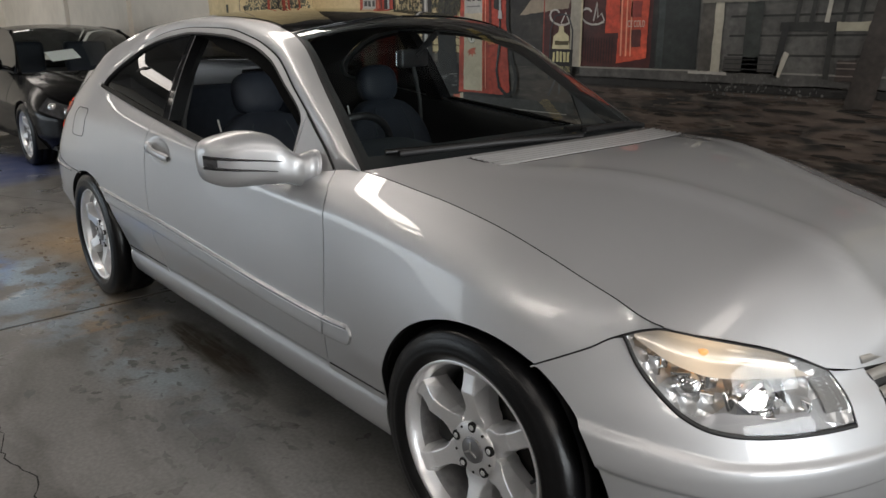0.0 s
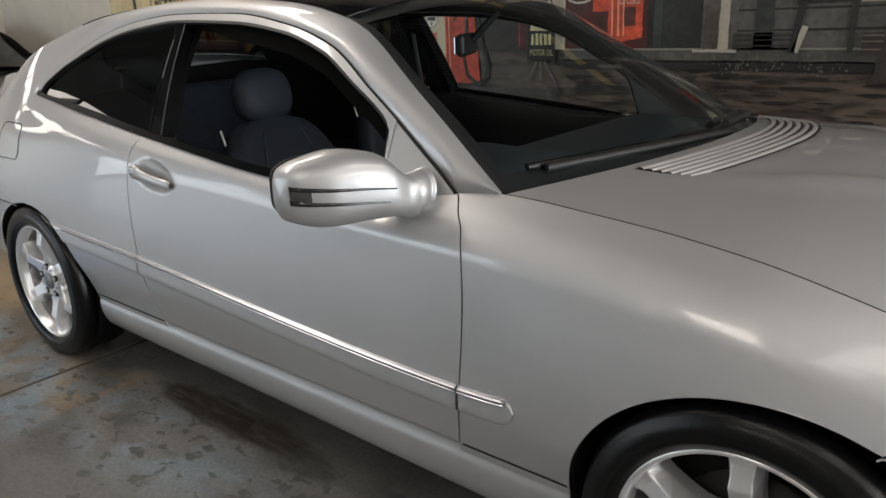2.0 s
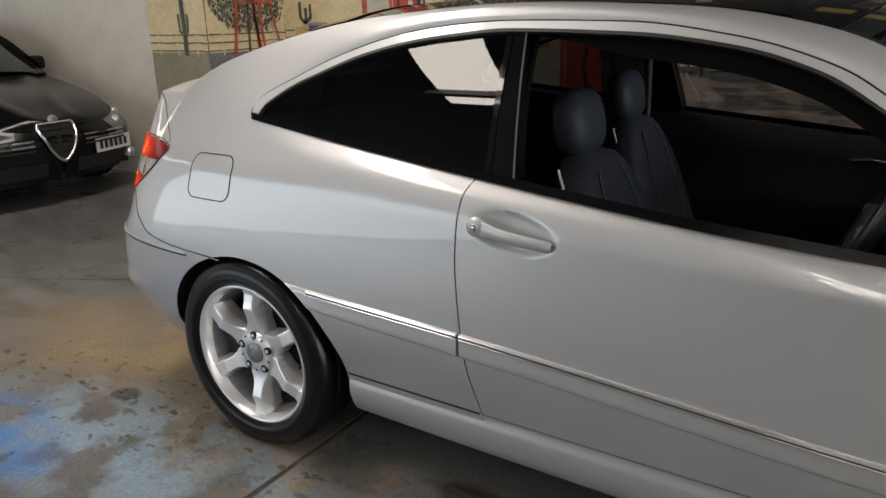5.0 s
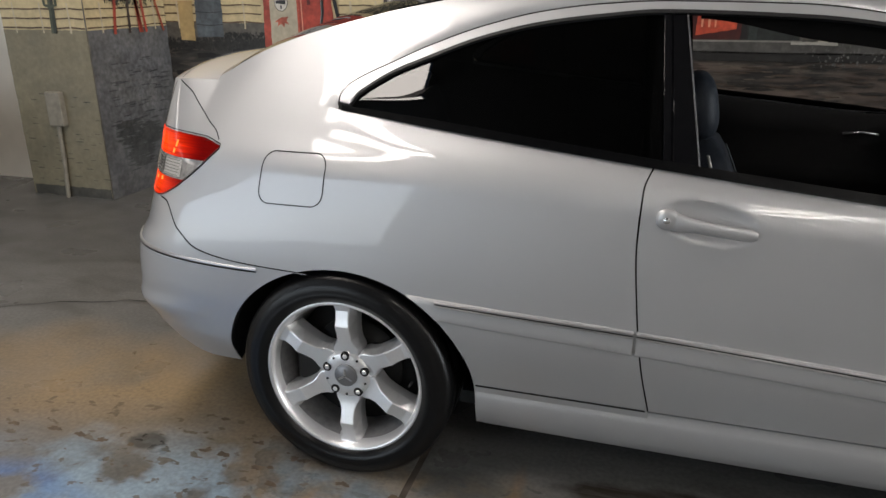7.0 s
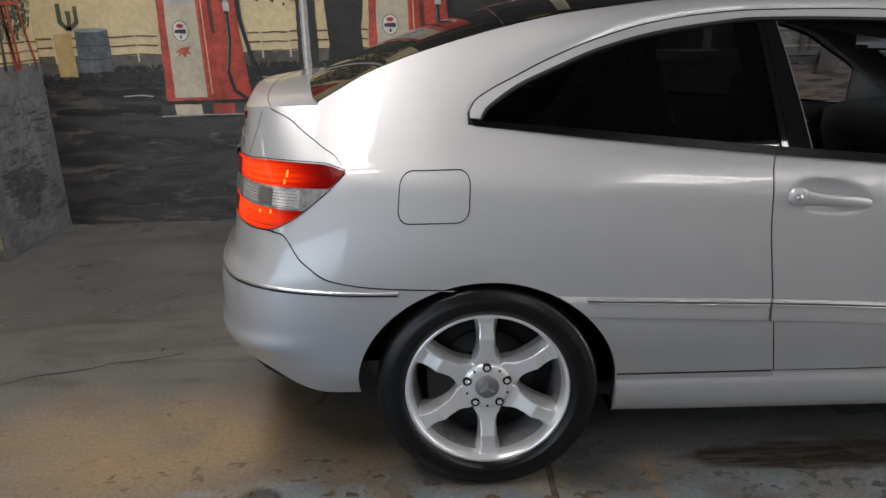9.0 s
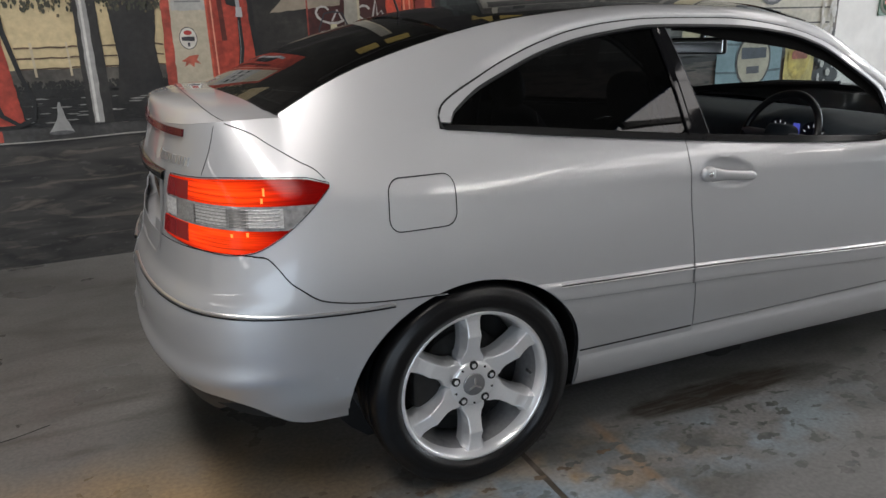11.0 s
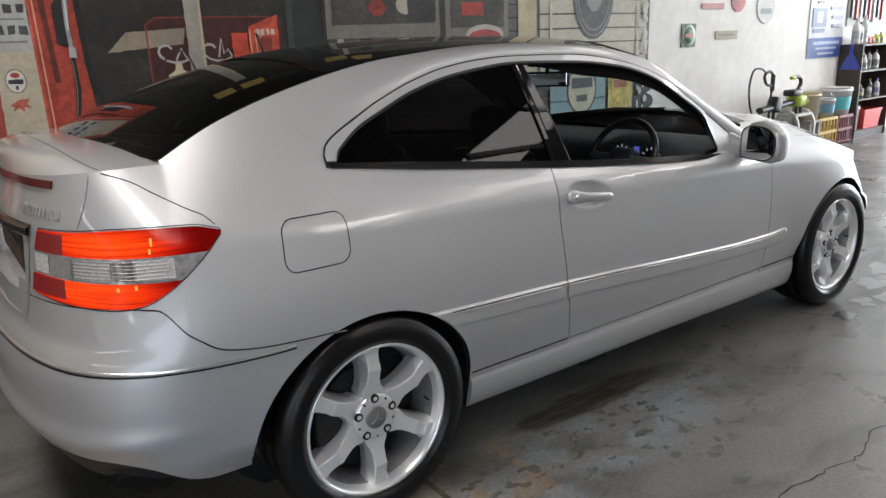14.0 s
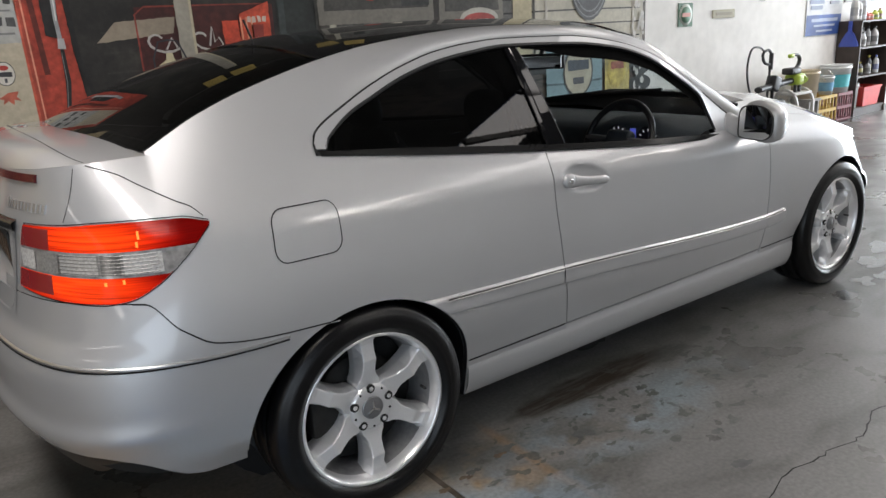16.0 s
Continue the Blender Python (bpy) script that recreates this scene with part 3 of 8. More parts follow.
def quarter_low(x):
    """Lower edge of the rear quarter: the bumper joint, the wheel opening, then the sill."""
    if x <= 0.3721:
        return max(RLINE(x) if x < -0.05 else 0.0, arch_z(x, 0))
    return ZF[0](x)


def wing_low(x):
    if x < 2.372:
        return ZF[0](x)
    if x > 3.149:
        return LTOP(x) + 0.003
    return max(arch_z(x, 1), FLINE(x) if x > 2.93 else 0.0)


LTOP = cv((3.149, 0.7045), (3.19, 0.719), (3.235, 0.7285), (3.26, 0.7265), (3.322, 0.713), (3.385, 0.687), (3.423, 0.653), (3.45, 0.618))
JUMP_R = flank_x(-0.372, 0.31, -0.7, -0.1)
JUMP_F = flank_x(3.108, 0.31, 2.9, 3.3)


def quarter_x(s, z):
    if s <= 0.75:
        return 0.372 - 1.312 * (1 - 7e-6) * (1 - s / 0.75) ** 1.6
    return lerp(0.3725, GAPR(z) - 0.002, (s - 0.755) / 0.245)


def rear_bumper_x(s, z):
    if s <= 0.5:
        return lerp(-0.94 * (1 - 1e-5), JUMP_R - 0.0005, s / 0.5)
    return lerp(JUMP_R + 0.0003, -0.09, max(0.0, (s - 0.51) / 0.49) ** 1.6)


REAR_LOW = cv((-0.94, 0.412), (-0.75, 0.406), (-0.7, 0.393), (-0.65, 0.370), (-0.6, 0.332), (-0.55, 0.301), (-0.5, 0.288), (-0.4, 0.286))


def rear_bumper_low(x):
    return REAR_LOW(x) if x < JUMP_R else min(arch_z(x, 0), RLINE(x) - 0.005)


def wing_x(s, z):
    if s <= 0.3:
        return lerp(GAPF(z) + 0.002, 2.3715, s / 0.3)
    return lerp(2.372, 3.234, max(0.0, (s - 0.31) / 0.69) ** 1.6)


def front_bumper_x(s, z):
    if s <= 0.3:
        return lerp(JUMP_F - 0.0003, 2.945, max(0.0, 1 - s / 0.3) ** 1.6)
    return lerp(JUMP_F + 0.0005, 3.51 - 1e-5, (s - 0.31) / 0.69)


def front_bumper_low(x):
    return ZF[0](x) if x > JUMP_F else min(arch_z(x, 1), FLINE(x) - 0.006)


CREASE = cv((2.93, 0.545), (3.03, 0.527), (3.13, 0.513), (3.225, 0.497), (3.3, 0.481), (3.36, 0.477), (3.51, 0.468))


def bumper_step(x, z):
    return 0.013 * smooth01((CREASE(x) + 0.006 - z) / 0.016) * smooth01((x - 2.96) / 0.1) - 0.009 * smooth01((CREASE(x) - 0.072 - z) / 0.012) * smooth01((x - 2.96) / 0.1)


def flank_sheet(name, side, cols, rows, xfun, low, top, material, parent, out=None, base=None, hole=None):
    """A painted panel on level rows, trimmed below by the curve low(x)."""
    V, F, col = [], [], []
    base = base or ZF[0]
    for i in range(cols + 1):
        ids, last = [], None
        for j in range(rows + 1):
            xn = xfun(i / cols, 0.6)
            for _ in range(3):
                z = lerp(base(xn), top(xn), j / rows)
                xn = xfun(i / cols, z)
            lo = low(xn)
            if z <= lo + 0.0015:
                if last is None:
                    z = min(lo, top(xn) - 0.001)
                    xn = xfun(i / cols, z)
                    last = len(V)
                    x, w = flank(xn, z, out(xn, z) if out else 0.0)
                    V.append((x, side * w, z))
                ids.append(last)
                continue
            if last is None:
                last = len(V)
            x, w = flank(xn, z, out(xn, z) if out else 0.0)
            ids.append(len(V))
            V.append((x, side * w, z))
        col.append(ids)
    for a, b in zip(col, col[1:]):
        for j in range(rows):
            q = []
            for k in (a[j], a[j + 1], b[j + 1], b[j]):
                if k not in q:
                    q.append(k)
            if len(q) > 2 and not (hole and all(hole(*V[k]) for k in q)):
                F.append(tuple(q))
    return mesh_ob(name, V, F, material, parent, thick=0.003)


bonnet_crown = cv((2.1, 0.06), (2.5, 0.085), (2.9, 0.125), (3.2, 0.135), (3.51, 0.11))


def handle_dent(x, z):
    r = ((x - 0.915) / 0.112) ** 2 + ((z - 0.848 + 0.115 * (x - 0.915)) / 0.047) ** 2
    return -0.0185 * (1 - r) ** 0.8 if r < 1 else 0.0


def thing_part(name, parent):
    o = new(name)
    o.empty_display_size = 0.05
    o.parent = parent
    return o


def soft_box(name, x0, x1, y0, y1, z0, z1, material, parent, bevel, m=None, levels=2):
    bm = bmesh.new()
    bmesh.ops.create_cube(bm, size=1, matrix=Matrix.Diagonal((x1 - x0, y1 - y0, z1 - z0, 1)))
    bmesh.ops.bevel(bm, geom=list(bm.edges), offset=bevel, segments=4, affect="EDGES", profile=0.5)
    c = Matrix.Translation(((x0 + x1) / 2, (y0 + y1) / 2, (z0 + z1) / 2))
    bmesh.ops.transform(bm, matrix=(m or Matrix()) @ c if m is None else c @ m, verts=list(bm.verts))
    return part(name, bm, material, parent, smooth=True)


def blob(name, c, r, material, parent, power=2.6, m=None):
    """A rounded cushion: a superellipsoid."""
    P = []
    sp = lambda v, e: math.copysign(abs(v) ** e, v)
    for i in range(17):
        t = math.pi * (i / 16 - 0.5)
        row = []
        for j in range(28):
            a = 2 * math.pi * j / 28
            v = Vector((r[0] * sp(math.cos(t), 2 / power) * sp(math.cos(a), 2 / power), r[1] * sp(math.cos(t), 2 / power) * sp(math.sin(a), 2 / power), r[2] * sp(math.sin(t), 2 / power)))
            v = (m @ v if m else v) + Vector(c)
            row.append(tuple(v))
        P.append(row)
    return grid_ob(name, P, material, parent, close=True)

# ---- the workshop ----
WALL_Y = 2.20


def structure(o):
    return tagged(o, kind="structure")


def wall(name, x0, x1, y0, y1, z0, z1, m):
    return structure(box(name, x0, x1, y0, y1, z0, z1, m))


class Nodes:
    """Small helper to write node maths in lines."""

    def __init__(self, m):
        self.nt = m.node_tree
        self.pos = self.nt.nodes.new("ShaderNodeNewGeometry").outputs["Position"]

    def link(self, a, b):
        self.nt.links.new(a, b)

    def noise(self, scale, detail=5, stretch=(1, 1, 1), distortion=0.0):
        mp = self.nt.nodes.new("ShaderNodeMapping")
        mp.inputs["Scale"].default_value = stretch
        self.link(self.pos, mp.inputs["Vector"])
        n = self.nt.nodes.new("ShaderNodeTexNoise")
        n.inputs["Scale"].default_value, n.inputs["Detail"].default_value, n.inputs["Distortion"].default_value = scale, detail, distortion
        self.link(mp.outputs[0], n.inputs["Vector"])
        return n

    def ramp(self, v, lo, hi, a=0.0, b=1.0):
        r = self.nt.nodes.new("ShaderNodeMapRange")
        r.inputs[1].default_value, r.inputs[2].default_value, r.inputs[3].default_value, r.inputs[4].default_value = lo, hi, a, b
        self.link(v, r.inputs[0])
        return r.outputs[0]

    def mul(self, a, b):
        m = self.nt.nodes.new("ShaderNodeMath")
        m.operation = "MULTIPLY"
        for s, v in zip(m.inputs, (a, b)):
            if isinstance(v, (int, float)):
                s.default_value = v
            else:
                self.link(v, s)
        return m.outputs[0]

    def mix(self, fac, a, b):
        m = self.nt.nodes.new("ShaderNodeMix")
        m.data_type = "RGBA"
        if isinstance(fac, (int, float)):
            m.inputs[0].default_value = fac
        else:
            self.link(fac, m.inputs[0])
        for s, v in ((m.inputs[6], a), (m.inputs[7], b)):
            if isinstance(v, tuple):
                s.default_value = (*v, 1)
            else:
                self.link(v, s)
        return m.outputs[2]

    def blot(self, c, r, distort=0.3, scale=4.0, soft=0.4):
        """1 inside a ragged ellipse of the floor, 0 outside."""
        n = self.noise(scale, 6)
        sub = self.nt.nodes.new("ShaderNodeVectorMath")
        sub.operation = "MULTIPLY_ADD"
        self.link(n.outputs["Color"], sub.inputs[0])
        sub.inputs[1].default_value = (2 * distort * r[0], 2 * distort * r[1], 0)
        self.link(self.pos, sub.inputs[2])
        mp = self.nt.nodes.new("ShaderNodeMapping")
        mp.vector_type = "POINT"
        mp.inputs["Location"].default_value = (-(c[0] + distort * r[0]) / r[0], -(c[1] + distort * r[1]) / r[1], 0)
        mp.inputs["Scale"].default_value = (1 / r[0], 1 / r[1], 0)
        self.link(sub.outputs[0], mp.inputs["Vector"])
        le = self.nt.nodes.new("ShaderNodeVectorMath")
        le.operation = "LENGTH"
        self.link(mp.outputs[0], le.inputs[0])
        return self.ramp(le.outputs["Value"], 1 - soft, 1, 1.0, 0.0)


def floor_material():
    m = bpy.data.materials.new("stained_concrete")
    m.use_nodes = True
    b = m.node_tree.nodes["Principled BSDF"]
    N = Nodes(m)
    col = N.mix(N.ramp(N.noise(1.2, 6).outputs["Fac"], 0.35, 0.65), (0.135, 0.134, 0.130), (0.18, 0.177, 0.171))
    # dirt smears, long in one direction
    col = N.mix(N.mul(N.ramp(N.noise(1.4, 7, (1, 2.6, 1), 1.2).outputs["Fac"], 0.47, 0.66), 0.75), col, (0.082, 0.080, 0.073))
    col = N.mix(N.mul(N.blot((-2.4, 0.9), (2.4, 1.7), 0.3, 1.5, 0.7), 0.55), col, (0.085, 0.083, 0.078))
    # ochre dust
    col = N.mix(N.mul(N.blot((-1.0, -0.60), (1.15, 0.46), 0.45, 2.2, 0.75), N.ramp(N.noise(3, 7).outputs["Fac"], 0.3, 0.55, 0.35, 1.0)), col, (0.27, 0.195, 0.115))
    col = N.mix(N.mul(N.blot((0.10, -0.98), (0.75, 0.26), 0.5, 4, 0.8), N.ramp(N.noise(5, 7).outputs["Fac"], 0.45, 0.6, 0.0, 0.75)), col, (0.31, 0.21, 0.108))
    col = N.mix(N.mul(N.blot((0.493, -0.95), (0.03, 0.34), 0.6, 6, 0.8), 0.6), col, (0.25, 0.15, 0.07))
    # worn blue paint
    patch = N.ramp(N.noise(4.5, 9).outputs["Fac"], 0.44, 0.54)
    col = N.mix(N.mul(N.mul(N.blot((-0.35, -1.15), (1.0, 0.36), 0.4, 3, 0.7), patch), 0.8), col, (0.25, 0.345, 0.43))
    col = N.mix(N.mul(N.blot((-0.95, -1.42), (0.62, 0.34), 0.5, 3.0, 0.6), N.ramp(N.noise(6, 9).outputs["Fac"], 0.38, 0.52)), col, (0.065, 0.19, 0.48))
    col = N.mix(N.mul(N.blot((-4.7, -0.7), (1.3, 0.9), 0.4, 2.0, 0.4), 0.8), col, (0.03, 0.06, 0.20))
    col = N.mix(N.mul(N.mul(N.blot((0.9, -1.02), (0.75, 0.22), 0.4, 3, 0.8), patch), 0.55), col, (0.22, 0.30, 0.35))
    # oil: streaked long stain, drips and spots
    streak = N.ramp(N.noise(9, 8, (0.5, 6, 1), 0.6).outputs["Fac"], 0.36, 0.56, 0.55, 1.0)
    col = N.mix(N.mul(N.blot((1.02, -0.765), (0.47, 0.085), 0.35, 9, 0.3), streak), col, (0.034, 0.026, 0.018))
    col = N.mix(N.mul(N.blot((1.45, -0.80), (0.16, 0.06), 0.5, 14, 0.3), N.mul(streak, 0.7)), col, (0.05, 0.05, 0.045))
    spots = N.ramp(N.noise(13, 4, (1, 1.4, 1), 0.4).outputs["Fac"], 0.585, 0.62)
    col = N.mix(N.mul(N.mul(spots, N.blot((1.15, -1.0), (1.25, 0.36), 0.2, 2, 0.3)), 0.8), col, (0.075, 0.078, 0.072))
    spots2 = N.ramp(N.noise(15, 4, (1, 1.6, 1), 0.3).outputs["Fac"], 0.61, 0.64)
    col = N.mix(N.mul(N.mul(spots2, N.blot((-0.75, -0.95), (0.95, 0.35), 0.2, 2, 0.3)), 0.75), col, (0.10, 0.07, 0.045))
    col = N.mix(N.mul(N.blot((-0.68, -0.90), (0.075, 0.05), 0.5, 16, 0.3), 0.85), col, (0.045, 0.045, 0.045))
    wet = N.blot((3.1, -0.95), (0.6, 0.10), 0.6, 6, 0.3)
    col = N.mix(N.mul(wet, 0.8), col, (0.06, 0.058, 0.052))
    # damp green-black patch under the tail, the shadow there painted in, and scuffed tracks
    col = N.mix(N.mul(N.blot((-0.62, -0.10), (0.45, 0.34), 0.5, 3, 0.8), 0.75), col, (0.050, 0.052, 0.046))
    for x, y, rx, ry in ((-1.0, 0.17, 0.32, 0.022), (-1.35, 0.01, 0.25, 0.03), (-1.12, -0.16, 0.12, 0.035), (-1.12, 0.84, 0.07, 0.03), (-1.6, 0.45, 0.4, 0.03)):
        col = N.mix(N.mul(N.blot((x, y), (rx, ry), 0.7, 5, 0.8), 0.6), col, (0.07, 0.066, 0.058))
    # fine grain
    g = N.mix(1.0, col, col)
    mx = m.node_tree.nodes.new("ShaderNodeMix")
    mx.data_type, mx.blend_type = "RGBA", "MULTIPLY"
    mx.inputs[0].default_value = 1
    N.link(g, mx.inputs[6])
    N.link(N.ramp(N.noise(70, 6).outputs["Fac"], 0.3, 0.7, 0.82, 1.18), mx.inputs[7])
    N.link(mx.outputs[2], b.inputs["Base Color"])
    b.inputs["Specular IOR Level"].default_value = 0.36
    N.link(N.ramp(N.noise(2.5, 6).outputs["Fac"], 0.35, 0.65, 0.24, 0.46), b.inputs["Roughness"])
    bp = m.node_tree.nodes.new("ShaderNodeBump")
    bp.inputs["Strength"].default_value, bp.inputs["Distance"].default_value = 0.07, 0.004
    N.link(N.noise(45, 6).outputs["Fac"], bp.inputs["Height"])
    N.link(bp.outputs[0], b.inputs["Normal"])
    return m


def brushed_ground():
    """The mural's painted road and yard: long dark and light brush strokes."""
    m = bpy.data.materials.new("mural_ground")
    m.use_nodes = True
    b = m.node_tree.nodes["Principled BSDF"]
    b.inputs["Roughness"].default_value = 0.55
    N = Nodes(m)
    sx = m.node_tree.nodes.new("ShaderNodeSeparateXYZ")
    N.link(N.pos, sx.inputs[0])
    east = N.ramp(sx.outputs[0], -0.3, 0.9)
    base = N.mix(east, (0.050, 0.047, 0.043), (0.115, 0.088, 0.072))
    col = N.mix(N.ramp(N.noise(2.2, 8, (1, 1, 4.5), 0.8).outputs["Fac"], 0.42, 0.60), base, (0.020, 0.019, 0.018))
    col = N.mix(N.mul(N.ramp(N.noise(3.0, 8, (1, 1, 6), 1.0).outputs["Fac"], 0.56, 0.72), 0.55), col, (0.20, 0.17, 0.135))
    col = N.mix(N.mul(N.ramp(N.noise(14, 8, (1, 1, 2.5)).outputs["Fac"], 0.60, 0.72), 0.28), col, (0.16, 0.15, 0.14))
    N.link(col, b.inputs["Base Color"])
    bp = m.node_tree.nodes.new("ShaderNodeBump")
    bp.inputs["Strength"].default_value, bp.inputs["Distance"].default_value = 0.25, 0.004
    N.link(N.noise(30, 5).outputs["Fac"], bp.inputs["Height"])
    N.link(bp.outputs[0], b.inputs["Normal"])
    return m


PLASTER = mat("painted_white_wall", (0.86, 0.85, 0.825), 0.7, 0, 0, 9, 0.05, 0.25, 14, second=(0.74, 0.73, 0.70), second_scale=1.3)
PLASTERW = mat("painted_cream_wall", (0.74, 0.685, 0.60), 0.7, 0, 0, 5, 0.05, 0.10, 14, second=(0.66, 0.61, 0.53), second_scale=1.1)
FLOOR = floor_material()
GROUND = brushed_ground()
ROOFMAT = mat("roof_sheet", (0.13, 0.127, 0.12), 0.6, 0.2, 0, 8, 0.1)
BEAM = mat("beam_steel", (0.16, 0.155, 0.15), 0.6)
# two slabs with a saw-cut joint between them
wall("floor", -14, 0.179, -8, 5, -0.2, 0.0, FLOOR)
wall("floor", 0.201, 15, -8, 5, -0.2, 0.0, FLOOR)
wall("floor_joint", 0.17, 0.21, -8, 5, -0.2, -0.003, mat("joint_grime", (0.060, 0.048, 0.036), 0.9, 0, 0, 12, 0.35, second=(0.10, 0.085, 0.07), second_scale=6))
wall("wall_mural", -2.731, 5.06, WALL_Y, WALL_Y + 0.25, 0, CEIL, GROUND)
wall("wall_white_east", 5.06, 14.2, WALL_Y, WALL_Y + 0.25, 0, CEIL, PLASTER)
wall("wall_pillar", -3.39, -2.731, 1.402, WALL_Y + 0.25, 0, CEIL, mat("pillar_paint", (0.20, 0.18, 0.145), 0.65, 0, 0, 16, 0.25, 0.3, 30, second=(0.12, 0.12, 0.125), second_scale=2.4))
wall("wall_white_west", -14, -3.39, 1.76, 2.2, 0, CEIL, PLASTERW)
for x in (-6.75, -9.6):
    wall("wall_rib", x - 0.17, x + 0.17, 1.70, 1.762, 0, CEIL, PLASTERW)
wall("wall_west", -14.2, -14, -8, 2.2, 0, CEIL, PLASTERW)
# unseen wall; its grey and its opening are set to suit the flank's light
SOUTHM = mat("grey_block_wall", (0.33, 0.325, 0.32), 0.8, 0, 0, 6, 0.12, 0.2, 20, second=(0.24, 0.235, 0.23), second_scale=1.2)
wall("wall_south", -14, -12.9, -8.2, -8, 0, CEIL, SOUTHM)
wall("wall_south", -2.1, 15, -8.2, -8, 0, CEIL, SOUTHM)
wall("wall_south", -12.9, -2.1, -8.2, -8, 3.4, CEIL, SOUTHM)
wall("wall_east", 14.0, 14.25, 2.1, WALL_Y + 0.25, 0, CEIL, PLASTER)
wall("wall_east", 14.0, 14.25, -8, -3.3, 0, CEIL, PLASTER)
wall("wall_east", 14.0, 14.25, -3.3, 2.1, 3.6, CEIL, PLASTER)
# roof with rooflight strips across it; the last one is added for the white wall
edges = [-14.2, -11.6, -10.4, -2.0, -1.2, 4.4, 5.6, 8.6, 9.8, 14.25]
for k in range(0, 10, 2):
    wall("ceiling", edges[k], edges[k + 1], -8.2, WALL_Y + 0.3, CEIL, CEIL + 0.12, ROOFMAT)
for x0, x1, y0 in ((-11.6, -10.4, -6.2), (-2.0, -1.2, -3.6), (4.4, 5.6, -6.2), (8.6, 9.8, -6.2)):
    wall("ceiling", x0, x1, -8.2, y0, CEIL, CEIL + 0.12, ROOFMAT)
    wall("ceiling", x0, x1, 1.2, WALL_Y + 0.3, CEIL, CEIL + 0.12, ROOFMAT)
    o = wall("rooflight", x0, x1, y0, 1.2, CEIL + 0.06, CEIL + 0.07, glass("rooflight_sheet", (0.8, 0.8, 0.78)))
    o.visible_shadow = False
    for y in (k for k in (-4.7, -3.2, -1.7, -0.2) if k > y0):
        wall("roof_purlin", x0 - 0.05, x1 + 0.05, y - 0.035, y + 0.035, CEIL - 0.16, CEIL - 0.02, BEAM)
for x in (-13, -7.3, 0.8, 7.2):
    wall("roof_beam", x - 0.08, x + 0.08, -8, WALL_Y, CEIL - 0.3, CEIL - 0.001, BEAM)
# hanging twin-tube lights beside the car
for k, y in enumerate((-4.3, -4.9, -5.5)):
    lt = thing("ceiling_light", "white twin-tube fluorescent light hung from the roof", "light", "ceiling lights")
    box("light_case", 1.7, 3.0, y - 0.09, y + 0.09, 3.62, 3.68, mat("white_enamel", (0.75, 0.75, 0.73), 0.4), lt, bevel=0.01)
    for dy in (-0.045, 0.045):
        tube("fluorescent_tube", [(1.74, y + dy, 3.60), (2.96, y + dy, 3.60)], 0.016, mat("tube_lit", (1.0, 0.97, 0.92), 0.4, emit=26.0), lt)
    for x in (1.9, 2.8):
        tube("hanger", [(x, y, 3.67), (x, y, CEIL)], 0.006, BEAM, lt)

# ---- the painted mural ----
MURAL = thing("mural", "hand-painted vintage petrol station mural on the wall", "mural")
random.seed(11)


def paint_mat(c, var=0.25, second=None):
    """Brushed wall paint: coarse patches, upright streaks and fine dabs over one colour."""
    if max(c) < 0.2:
        c = tuple(v * 0.78 for v in c)
    pale = max(c) > 0.18 and min(c) > 0.12
    var = var * 0.4 if pale else var
    name = "paint_%d_%d_%d" % tuple(int(v * 1000) for v in c)
    fresh = name not in MATS
    m = mat(name, c, 0.55, 0, 0, 34, var, 0.25, 70, second=tuple(lerp(a, b, 0.5) for a, b in zip(c, second)) if second and pale else second or tuple(v * (0.86 if pale else 0.68) for v in c), second_scale=4)
    if fresh:
        nt = m.node_tree
        b = nt.nodes["Principled BSDF"]
        N = Nodes(m)
        src = b.inputs["Base Color"].links[0].from_socket
        for scale, stretch, lo, hi in ((3.5, (1.6, 1.6, 1), 0.90 if pale else 0.74, 1.06 if pale else 1.16), (11, (1, 1, 1.6), 0.94 if pale else 0.84, 1.05 if pale else 1.12)):
            mx = nt.nodes.new("ShaderNodeMix")
            mx.data_type, mx.blend_type = "RGBA", "MULTIPLY"
            mx.inputs[0].default_value = 1
            nt.links.new(src, mx.inputs[6])
            nt.links.new(N.ramp(N.noise(scale, 8, stretch, 0.7).outputs["Fac"], 0.32, 0.68, lo, hi), mx.inputs[7])
            src = mx.outputs[2]
        nt.links.new(src, b.inputs["Base Color"])
    return m


def mural_x(u):
    """From the mural's own scale to the wall."""
    return 0.06 + 0.98 * u


def mural_z(z):
    return 0.008 + 0.96 * z


def place(u, z, layer, plane):
    d = 0.0016 * layer + 0.002
    if plane == "wall":
        return (mural_x(u), WALL_Y - d, mural_z(z))
    if plane == "front":
        return (-2.731 + 0.879 * (u + 2.87), 1.402 - d, mural_z(z))
    return (-2.731 + d, 1.402 + 1.05 * (u - 1.53), mural_z(z))


def paint(name, pts, colour, layer=1, plane="wall", parent=None, second=None):
    # uneven brush edge
    edge = []
    for (u0, z0), (u1, z1) in zip(pts, pts[1:] + pts[:1]):
        n = min(40, max(1, int(math.hypot(u1 - u0, z1 - z0) / 0.025)))
        for k in range(n):
            w = 0.0028 if k else 0.0
            edge.append((lerp(u0, u1, k / n) + random.uniform(-w, w), lerp(z0, z1, k / n) + random.uniform(-w, w)))
    v = [place(u, z, layer, plane) for u, z in edge]
    return mesh_ob(name, v, [tuple(range(len(v)))], paint_mat(colour, second=second), parent or MURAL, smooth=False)


